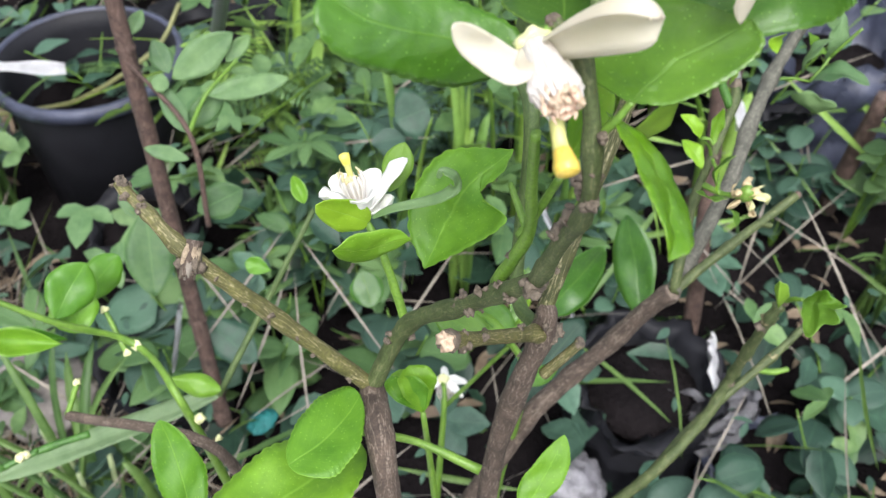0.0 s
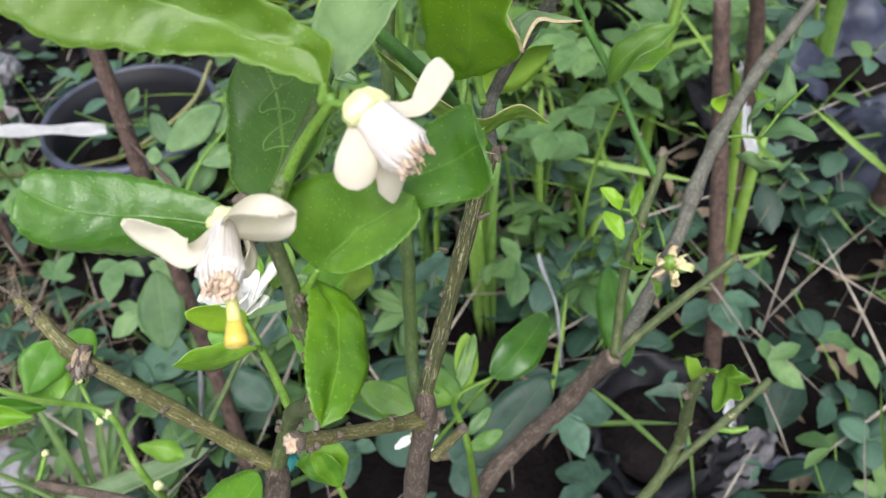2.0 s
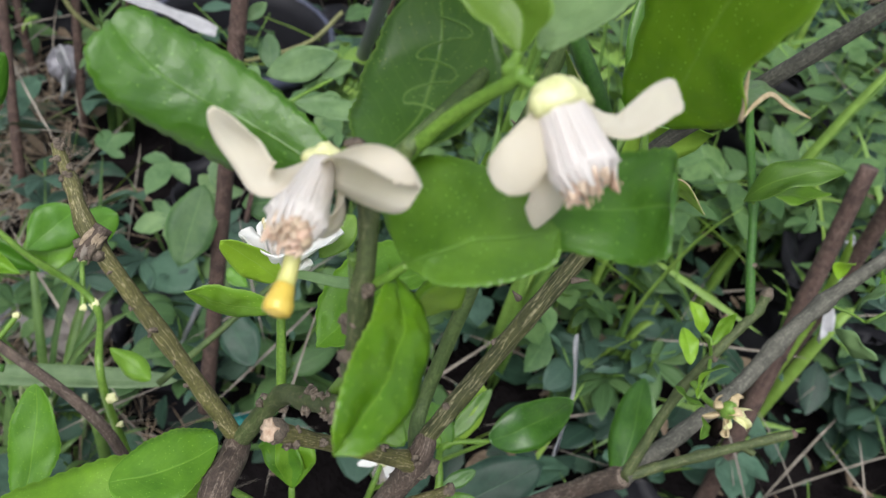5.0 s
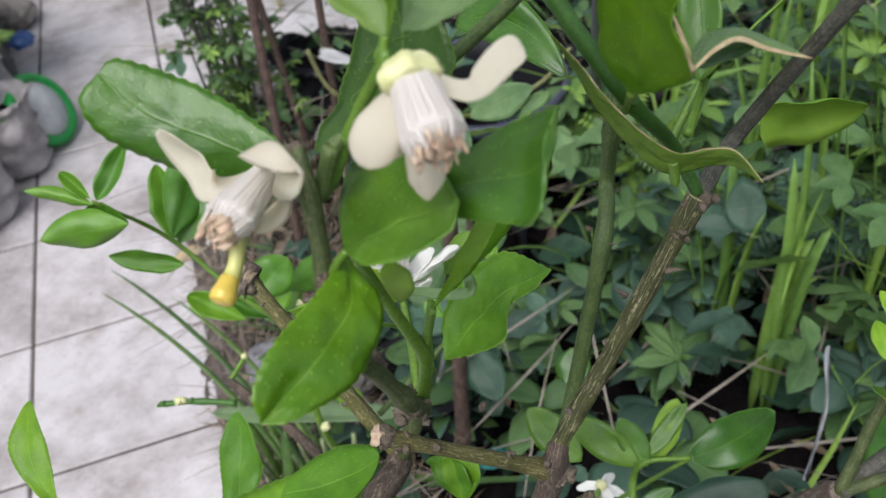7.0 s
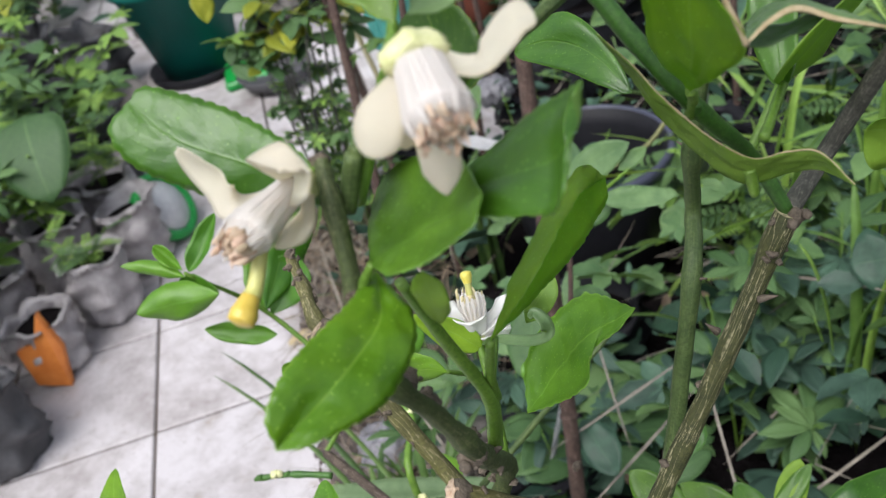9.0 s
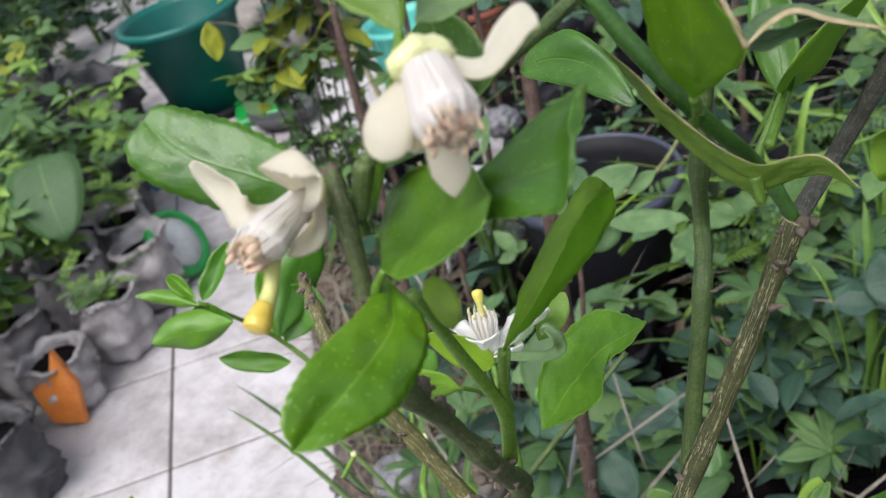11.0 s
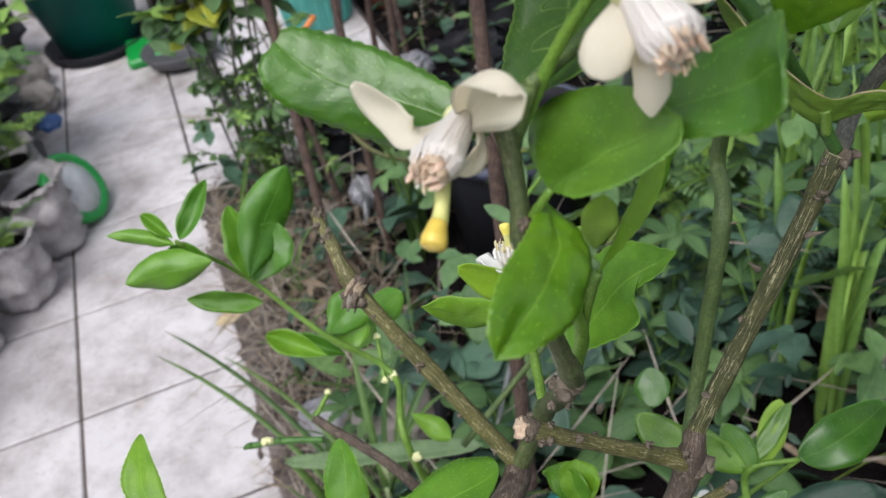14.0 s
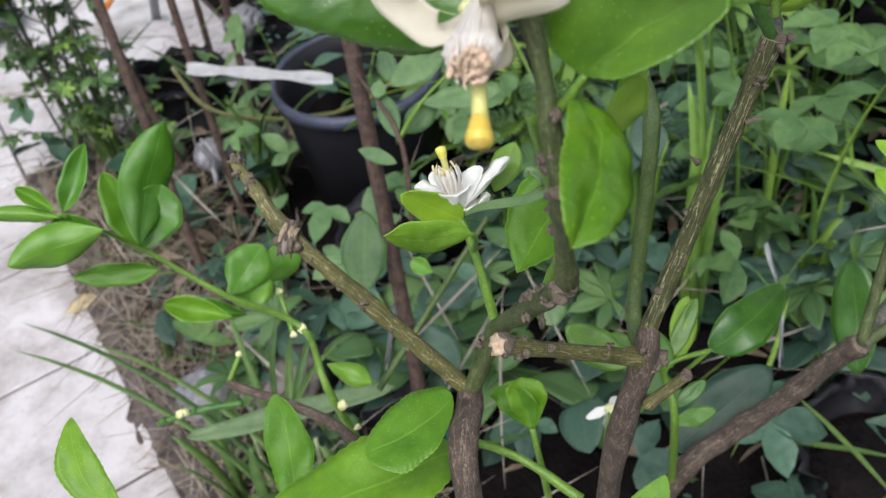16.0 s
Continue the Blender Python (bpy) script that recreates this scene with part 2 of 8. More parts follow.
ANTHER_PALE = surface("fresh_anther", (0.6, 0.5, 0.25), (0.75, 0.68, 0.42), 0.6, 500, 2000)
CALYX = surface("calyx", (0.5, 0.52, 0.2), (0.76, 0.75, 0.46), 0.5, 250, 1200, 0.4, 0.0005)
STYLE = surface("style", (0.5, 0.5, 0.15), (0.6, 0.58, 0.22), 0.4, 200, 900, 0.2, 0.0003)
STIGMA = surface("stigma", (0.56, 0.4, 0.06), (0.66, 0.5, 0.1), 0.3, 300, 1000, 0.2, 0.0003)
STIGMA_PALE = surface("pale_stigma", (0.72, 0.62, 0.08), (0.8, 0.72, 0.18), 0.3, 300, 1000, 0.2, 0.0003)
# Soil set near black: the deep shade under the plants is in this colour.
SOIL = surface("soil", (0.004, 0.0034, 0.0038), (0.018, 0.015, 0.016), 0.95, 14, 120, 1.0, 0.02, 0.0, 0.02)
STRAW = surface("pale_straw", (0.14, 0.12, 0.1), (0.36, 0.32, 0.27), 0.85, 40, 300, gloss=0.2)
LITTER = surface("dry_litter", (0.1, 0.07, 0.05), (0.3, 0.235, 0.17), 0.9, 40, 300, gloss=0.15)
MUD = surface("dry_grey_mud", (0.03, 0.024, 0.022), (0.19, 0.16, 0.15), 0.95, 22, 160, 1.0, 0.008, 0.0, 0.1)
PLASTIC_DUSTY = surface("dusty_black_plastic", (0.03, 0.03, 0.036), (0.1, 0.098, 0.105), 0.6, 25, 250, 0.7, 0.006)
PLASTIC_BLACK = surface("black_plastic", (0.007, 0.007, 0.009), (0.018, 0.018, 0.023), 0.6, 12, 200, 0.3, 0.002, 0.0, 0.2)
PLASTIC_GREY = surface("dusty_grey_plastic", (0.17, 0.155, 0.16), (0.5, 0.47, 0.48), 0.35, 25, 250, 0.7, 0.006)
NAVY = surface("blue_grey_plastic", (0.022, 0.026, 0.045), (0.075, 0.082, 0.13), 0.4, 25, 250, 0.7, 0.006)
PLASTIC_TEAL = surface("teal_plastic", (0.0, 0.075, 0.062), (0.004, 0.13, 0.11), 0.4, 6, 150, 0.15, 0.002)
PLASTIC_GREEN = surface("bright_green_plastic", (0.004, 0.2, 0.03), (0.015, 0.33, 0.06), 0.35, 20, 200, 0.1, 0.001)
NETTING = surface("teal_netting", (0.005, 0.09, 0.09), (0.02, 0.19, 0.18), 0.6, 90, 600, 0.8, 0.004)
PLASTIC_TURQ = surface("turquoise_plastic", (0.06, 0.36, 0.31), (0.13, 0.52, 0.45), 0.4, 20, 200, 0.2, 0.002)
PLASTIC_WHITE = surface("white_plastic_film", (0.5, 0.5, 0.53), (0.78, 0.78, 0.8), 0.4, 60, 400, 0.8, 0.003)
FILM = surface("dusty_clear_film", (0.08, 0.078, 0.09), (0.3, 0.29, 0.32), 0.3, 60, 300, 0.8, 0.004)
PLASTIC_ORANGE = surface("orange_plastic", (0.5, 0.13, 0.02), (0.72, 0.26, 0.06), 0.5, 30, 300, 0.3, 0.002)
CLAY = surface("red_clay", (0.14, 0.035, 0.02), (0.26, 0.08, 0.05), 0.8, 20, 200)
STONE = surface("grey_stone", (0.16, 0.14, 0.13), (0.34, 0.31, 0.29), 0.9, 14, 140, 0.8, 0.006)
STEEL = surface("grey_steel", (0.16, 0.17, 0.18), (0.27, 0.28, 0.3), 0.5, 20, 200, 0.2, 0.001, 0.6)
STALK = surface("cut_grass_stalk", (0.2, 0.26, 0.12), (0.36, 0.42, 0.22), 0.6, 60, 400)
VINE = bark("vine_bark", (0.13, 0.14, 0.05), (0.24, 0.24, 0.1), (0.36, 0.34, 0.2), 0.6, 0.3)
BAMBOO = surface("dry_bamboo", (0.36, 0.33, 0.18), (0.52, 0.48, 0.3), 0.6, 30, 300)
GROUT = surface("grout", (0.05, 0.038, 0.033), (0.14, 0.115, 0.1), 0.95, 30, 300)
def tile_glaze():
    """White glazed tile with brown stains, dusty patches and small chips of dirt."""
    m, tree, shader = nodes_of("white_floor_tile")
    at = tree.nodes.new("ShaderNodeNewGeometry").outputs["Position"]
    each = tree.nodes.new("ShaderNodeObjectInfo").outputs["Random"]
    dust, stain, speck = noise_tex(tree, 5, 6, at, 0.7), noise_tex(tree, 14, 5, at, 0.65), noise_tex(tree, 70, 6, at, 0.75)
    colour = ramp(tree, dust, ((0.34, (0.27, 0.24, 0.235)), (0.58, (0.56, 0.53, 0.55))))
    colour = mixed(tree, ramp(tree, stain, ((0.6, (0, 0, 0)), (0.75, (0.7, 0.7, 0.7)))), colour, (0.3, 0.24, 0.19))
    colour = mixed(tree, ramp(tree, speck, ((0.58, (0, 0, 0)), (0.72, (0.75, 0.75, 0.75)))), colour, (0.16, 0.13, 0.11))
    grit = noise_tex(tree, 260, 3, at, 0.7)
    colour = mixed(tree, ramp(tree, grit, ((0.6, (0, 0, 0)), (0.7, (0.6, 0.6, 0.6)))), colour, (0.2, 0.17, 0.155))
    tone = tree.nodes.new("ShaderNodeHueSaturation")
    wire(tree, colour, tone.inputs["Color"])
    wire(tree, maths(tree, "ADD", maths(tree, "MULTIPLY", each, 0.12), 0.94), tone.inputs["Value"])
    wire(tree, tone.outputs[0], shader.inputs["Base Color"])
    wire(tree, ramp(tree, dust, ((0.3, (0.6,) * 3), (0.7, (0.3,) * 3))), shader.inputs["Roughness"])
    bump(tree, shader, speck, 0.4, 0.001)
    return m


TILE = tile_glaze()
BLUE = surface("blue_plastic", (0.02, 0.06, 0.2), (0.05, 0.12, 0.32), 0.4, 30, 300)


# ---- building blocks ----
ROOTS = {}


def thing(name, place, label, category, group="", kind=""):
    ob = new(name)
    ob.empty_display_size = 0.02
    ob.location = place
    ROOTS[ob.name] = Vector(place)
    return tagged(ob, label, category, group, kind)


def root_of(ob):
    while ob.parent:
        ob = ob.parent
    return ROOTS[ob.name]


def mesh_of(name, bm, material, smooth=True):
    me = bpy.data.meshes.new(name)
    bm.to_mesh(me)
    bm.free()
    for m in material if isinstance(material, (list, tuple)) else (material,):
        me.materials.append(m)
    if smooth:
        me.polygons.foreach_set("use_smooth", [True] * len(me.polygons))
    return me


def part(name, bm, material, parent, label="", smooth=True):
    """One mesh under a thing or under a part; bm is in the world's metres."""
    bmesh.ops.translate(bm, verts=bm.verts, vec=-root_of(parent))
    ob = new(name, mesh_of(name, bm, material, smooth))
    ob.parent = parent
    return tagged(ob, label)


def single(name, bm, material, place, label, category, group="", kind="", smooth=True):
    """A thing or piece of setting that is one mesh."""
    bmesh.ops.translate(bm, verts=bm.verts, vec=-Vector(place))
    ob = new(name, mesh_of(name, bm, material, smooth))
    ob.location = place
    ROOTS[ob.name] = Vector(place)
    return tagged(ob, label, category, group, kind)


def spline(points, steps):
    """A smooth line through the points: Catmull-Rom."""
    p = [Vector(q) for q in points]
    p = [p[0] * 2 - p[1], *p, p[-1] * 2 - p[-2]]
    out = []
    for i in range(1, len(p) - 2):
        for k in range(steps):
            s = k / steps
            out.append(0.5 * (2 * p[i] + (p[i + 1] - p[i - 1]) * s + (2 * p[i - 1] - 5 * p[i] + 4 * p[i + 1] - p[i + 2]) * s * s
                              + (3 * p[i] - p[i - 1] - 3 * p[i + 1] + p[i + 2]) * s ** 3))
    out.append(p[-2].copy())
    return out


def tube(points, radii, sides=10, steps=8, rough=0.06, bm=None, knobs=()):
    """A stem through the points whose radius runs through radii; rough swells it, knobs are (place along 0..1, swelling)."""
    bm = bm or bmesh.new()
    uv = bm.loops.layers.uv.verify()
    line = spline(points, steps)
    n, rings, run = len(line), [], 0.0
    side = Vector((0.3, 0.5, 0.8))
    for i, c in enumerate(line):
        d = (line[min(i + 1, n - 1)] - line[max(i - 1, 0)]).normalized()
        side = (side - d * side.dot(d)).normalized()
        other, f = d.cross(side), i / (n - 1)
        k = f * (len(radii) - 1)
        a = min(int(k), len(radii) - 2) if len(radii) > 1 else 0
        r = radii[a] + (radii[a + 1] - radii[a]) * (k - a) if len(radii) > 1 else radii[0]
        for at, swell in knobs:
            r *= 1 + swell * math.exp(-((f - at) * n / 1.6) ** 2)
        run += (c - line[i - 1]).length if i else 0
        ring = []
        for j in range(sides):
            w = 2 * math.pi * j / sides
            q = c + (side * math.cos(w) + other * math.sin(w)) * r
            ring.append(bm.verts.new(q + (q - c) * rough * 2 * noise.noise(q * 160)))
        rings.append((ring, run))
    for (low, v0), (high, v1) in zip(rings, rings[1:]):
        for j in range(sides):
            f = bm.faces.new((low[j], low[(j + 1) % sides], high[(j + 1) % sides], high[j]))
            for loop, q in zip(f.loops, ((j, v0), (j + 1, v0), (j + 1, v1), (j, v1))):
                loop[uv].uv = (q[0] / sides, q[1])
    bm.faces.new(rings[0][0][::-1])
    bm.faces.new(rings[-1][0])
    return bm


def lump(place, size, bm=None, uneven=0.5, detail=2, stretch=(1, 1, 1)):
    """An uneven knob."""
    bm = bm or bmesh.new()
    made = bmesh.ops.create_icosphere(bm, subdivisions=detail, radius=1.0)["verts"]
    for v in made:
        k = 1 + uneven * noise.noise(v.co * 1.7 + Vector(place) * 900)
        v.co = Vector(place) + Vector(v.co[i] * stretch[i] for i in range(3)) * size * k
    return bm


def blade(base, tip, left, right=None, mid=None, wide=0.5, blunt=0.75, notch=0.0, wave=0.0, serrate=0.0, thick=0.00035, nu=18, nv=8, seed=0, curl=0.0, fold=0.0, uneven=0.0, dome=0.0):
    """A leaf from base to tip whose edges pass through left and right at its widest; two skins, top and underside."""
    base, tip, left = Vector(base), Vector(tip), Vector(left)
    axis = tip - base
    if right is None:
        foot = base + axis * ((left - base).dot(axis) / axis.length_squared) if mid is None else Vector(mid)
        right = foot * 2 - left
    right = Vector(right)
    if mid is None:
        mid = (left + right) / 2 - axis.cross(left - right).normalized() * fold * axis.length
    mid = Vector(mid)
    line = [(1 - s) ** 2 * base + 2 * s * (1 - s) * (2 * mid - (base + tip) / 2) + s * s * tip for s in (i / nu for i in range(nu + 1))]
    to_l, to_r = left - mid, right - mid
    up = to_r.cross(axis).normalized() if to_r.cross(axis).dot(axis.cross(to_l)) >= 0 else axis.cross(to_l).normalized()
    flat = axis.cross(to_l - to_r).normalized()
    power = math.log(0.5) / math.log(wide)
    bm = bmesh.new()
    uv = bm.loops.layers.uv.verify()
    rng = random.Random(seed)
    phase = rng.uniform(0, 6)
    skins = []
    for skin in (0, 1):
        grid = []
        for i in range(nu + 1):
            u = i / nu
            w = max(0.0, math.sin(math.pi * u ** power)) ** blunt
            w = max(w, 0.03)
            row = []
            for j in range(nv + 1):
                v = 2 * j / nv - 1
                arm = to_l if v < 0 else to_r
                tooth = 1 + serrate * 1.6 * abs(v) ** 5 * (abs(math.sin(math.pi * u * 17 + seed)) - 0.6) + uneven * 3 * noise.noise(Vector((u * 5, seed * 1.3, 4.0 if v < 0 else 9.0)))
                q = line[i] + arm * abs(v) * w * tooth
                q = q + flat * (wave * axis.length * abs(v) ** 2 * math.sin(u * 11 + phase + (2 if v < 0 else 0)) * w)
                q = q + flat * (uneven * axis.length * w * noise.noise(Vector((u * 3.2, v * 1.3 + 7, seed * 2.7))) * 1.6)
                q = q + flat * (dome * axis.length * w * 4 * (abs(v) - v * v))
                q = q + flat * (curl * axis.length * v * v * w)
                q = q + axis * (-notch * (1 - abs(v)) * max(0, u - 0.8) * 5)
                row.append(bm.verts.new(q - flat * (thick * skin)))
            grid.append(row)
        for i in range(nu):
            for j in range(nv):
                quad = [grid[i][j], grid[i + 1][j], grid[i + 1][j + 1], grid[i][j + 1]]
                uvs = [(i / nu, j / nv), ((i + 1) / nu, j / nv), ((i + 1) / nu, (j + 1) / nv), (i / nu, (j + 1) / nv)]
                if skin == 0:
                    quad, uvs = quad[::-1], uvs[::-1]
                f = bm.faces.new(quad)
                f.material_index = skin
                for loop, q in zip(f.loops, uvs):
                    loop[uv].uv = q
        skins.append(grid)
    a, b = skins
    rim = [(0, j) for j in range(nv)] + [(i, nv) for i in range(nu)] + [(nu, j) for j in range(nv, 0, -1)] + [(i, 0) for i in range(nu, 0, -1)]
    for (i, j), (k, l) in zip(rim, rim[1:] + rim[:1]):
        bm.faces.new((a[i][j], a[k][l], b[k][l], b[i][j]))
    bmesh.ops.recalc_face_normals(bm, faces=bm.faces)
    return bm


def leaf(parent, base, tip, left, right=None, skin=None, label="", flip=False, **shape):
    skin = skin or (LIME_TOP, LIME_UNDER)
    span = Vector(tip) - Vector(base)
    if right is not None and span.cross(Vector(left) - Vector(right)).z < 0:
        left, right = right, left
    shape.setdefault("fold", 0.025)
    shape.setdefault("wave", 0.016)
    shape.setdefault("uneven", 0.03)
    return part("leaf", blade(base, tip, left, right, **shape), skin[::-1] if flip else skin, parent, label)


def sheet(parent, rib, left, right, skin, label="", seed=0, scallop=0.0004, teeth=20, pucker=0.0006, dome=0.08, thick=0.00035, nu=84, nv=12, flip=False):
    """A leaf lofted between its rib and its two margins, each a smooth line from base to tip; scalloped margins, puckered skin."""
    lines = []
    for points in (left, rib, right):
        fine = spline(points, 24)
        run = [0.0]
        for p, q in zip(fine, fine[1:]):
            run.append(run[-1] + (q - p).length)
        row, k = [], 0
        for i in range(nu + 1):
            at = run[-1] * i / nu
            while k < len(fine) - 2 and run[k + 1] < at:
                k += 1
            row.append(fine[k].lerp(fine[k + 1], min(1, max(0, (at - run[k]) / max(1e-9, run[k + 1] - run[k])))))
        lines.append(row)
    bm = bmesh.new()
    uv = bm.loops.layers.uv.verify()
    length = (lines[1][-1] - lines[1][0]).length
    n = nv // 2
    grid = []
    for i in range(nu + 1):
        u = i / nu
        row = []
        for j in range(nv + 1):
            v = j / n - 1
            a, b = lines[1][i], lines[0 if v < 0 else 2][i]
            arm = b - a
            d = lines[1][min(nu, i + 1)] - lines[1][max(0, i - 1)]
            up = d.cross(arm) * (-1 if v < 0 else 1)
            up = up.normalized() if up.length > 1e-9 else Vector((0, 0, 1))
            q = a + arm * abs(v) + up * dome * arm.length * 4 * (abs(v) - v * v)
            if arm.length > 1e-5:
                q += arm.normalized() * scallop * abs(v) ** 4 * (abs(math.sin(math.pi * u * teeth + (seed if v < 0 else seed + 1))) - 0.6) * 1.6
            calm = min(1, 6 * u, 6 * (1 - u) + 0.2)
            q += up * pucker * calm * (1.6 * noise.noise(Vector((u * length * 140, v * 2.4, seed * 3.1))) + 0.7 * noise.noise(Vector((u * length * 330, v * 6, seed * 1.7))))
            row.append(bm.verts.new(q))
        grid.append(row)
    quads = []
    for i in range(nu):
        for j in range(nv):
            f = bm.faces.new((grid[i][j], grid[i][j + 1], grid[i + 1][j + 1], grid[i + 1][j]))
            for loop, q in zip(f.loops, ((i, j), (i, j + 1), (i + 1, j + 1), (i + 1, j))):
                loop[uv].uv = (q[0] / nu, q[1] / nv)
            quads.append(f)
    bm.normal_update()
    if (sum((f.normal * f.calc_area() for f in quads), Vector()).z < 0) != flip:
        bmesh.ops.reverse_faces(bm, faces=quads)
    bm.normal_update()
    low = {v: bm.verts.new(v.co - v.normal * thick) for row in grid for v in row}
    for f in quads:
        g = bm.faces.new([low[v] for v in f.verts][::-1])
        g.material_index = 1
        for loop, other in zip(g.loops, reversed(f.loops)):
            loop[uv].uv = other[uv].uv
    rim = [grid[0][j] for j in range(nv)] + [grid[i][nv] for i in range(nu)] + [grid[nu][j] for j in range(nv, 0, -1)] + [grid[i][0] for i in range(nu, 0, -1)]
    for p, q in zip(rim, rim[1:] + rim[:1]):
        bm.faces.new((p, q, low[q], low[p]))
    bmesh.ops.recalc_face_normals(bm, faces=bm.faces)
    return part("leaf", bm, skin, parent, label)


def ahead(base, tip, angle=0.0):
    """Two directions across a line, the first turned round it by angle."""
    d = (Vector(tip) - Vector(base)).normalized()
    a = d.cross(Vector((0.2, 0.1, 1))).normalized()
    return Matrix.Rotation(radians(angle), 3, d) @ a, d


def shoot_leaf(parent, base, tip, width, angle=0.0, bow=0.1, skin=None, **shape):
    """A leaf from base to tip of a width, turned round its length; bow lifts its middle."""
    base, tip = Vector(base), Vector(tip)
    a, d = ahead(base, tip, angle)
    up, n = a.cross(d), (tip - base).length
    mid = (base + tip) / 2 + up * bow * n
    side = a * width / 2 + up * 0.12 * width
    other = -a * width / 2 + up * 0.12 * width
    return leaf(parent, base, tip, mid + side, mid + other, skin or (YOUNG_TOP, YOUNG_UNDER), mid=mid, **shape)


def petal_strap(points, widths, facing, cup=0.2, thick=0.0009, steps=10):
    """A bent petal through the points, its width running through widths, hollow towards facing."""
    line = spline(points, steps)
    n = len(line)
    bm = bmesh.new()
    uv = bm.loops.layers.uv.verify()
    facing = Vector(facing).normalized()
    grids = []
    for skin in (0, 1):
        grid = []
        for i, c in enumerate(line):
            d = (line[min(i + 1, n - 1)] - line[max(i - 1, 0)]).normalized()
            across = d.cross(facing).normalized()
            up = across.cross(d)
            k = i / (n - 1) * (len(widths) - 1)
            q = min(int(k), len(widths) - 2)
            w = (widths[q] + (widths[q + 1] - widths[q]) * (k - q)) / 2
            w *= max(0.12, 1 - max(0.0, (i / (n - 1) - 0.82) / 0.18) ** 2.4) ** 0.5
            grid.append([bm.verts.new(c + across * w * v + up * (cup * w * (v * v - 0.3) + 0.06 * w * math.sin(3 * v + i * 0.5) - thick * skin * (1 - 0.7 * abs(v)))) for v in (-1, -0.72, -0.36, 0, 0.36, 0.72, 1)])
        for i in range(n - 1):
            for j in range(6):
                f = bm.faces.new((grid[i][j], grid[i][j + 1], grid[i + 1][j + 1], grid[i + 1][j]))
                for loop, q in zip(f.loops, ((i, j), (i, j + 1), (i + 1, j + 1), (i + 1, j))):
                    loop[uv].uv = (q[0] / (n - 1), q[1] / 6)
        grids.append(grid)
    top, low = grids
    rim = [(0, j) for j in range(6)] + [(i, 6) for i in range(n - 1)] + [(n - 1, j) for j in range(6, 0, -1)] + [(i, 0) for i in range(n - 1, 0, -1)]
    for (i, j), (k, l) in zip(rim, rim[1:] + rim[:1]):
        bm.faces.new((top[i][j], top[k][l], low[k][l], low[i][j]))
    bmesh.ops.recalc_face_normals(bm, faces=bm.faces)
    return bm


def filament(calyx, d, way, side, n, r0, r1, width, bend, fan):
    """One flat filament of the fused bundle: it lies beside its neighbours and frees itself near its tip."""
    bm = bmesh.new()
    rings = []
    for i in range(9):
        u = i / 8
        r = (r0 + (r1 - r0) * u ** 1.4) * (1 - 0.3 * max(0, u - 0.75) / 0.25)
        c = calyx + d * (0.001 + n * u) + way * r + fan * way.dot(fan.normalized()) * (r - r0) + side * bend * max(0, u - 0.55) ** 2 * 3
        w = width * r * (1 if u < 0.86 else 1 - 1.6 * (u - 0.86))
        h = 0.00026
        rings.append([bm.verts.new(c + side * w * x + way * h * y) for x, y in ((-1, 0.1), (-0.6, 0.75), (0, 1), (0.6, 0.75), (1, 0.1), (0, -0.6))])
    for p, q in zip(rings, rings[1:]):
        for j in range(6):
            bm.faces.new((p[j], p[(j + 1) % 6], q[(j + 1) % 6], q[j]))
    bm.faces.new(rings[0][::-1])
    bm.faces.new(rings[-1])
    bmesh.ops.recalc_face_normals(bm, faces=bm.faces)
    return bm, c


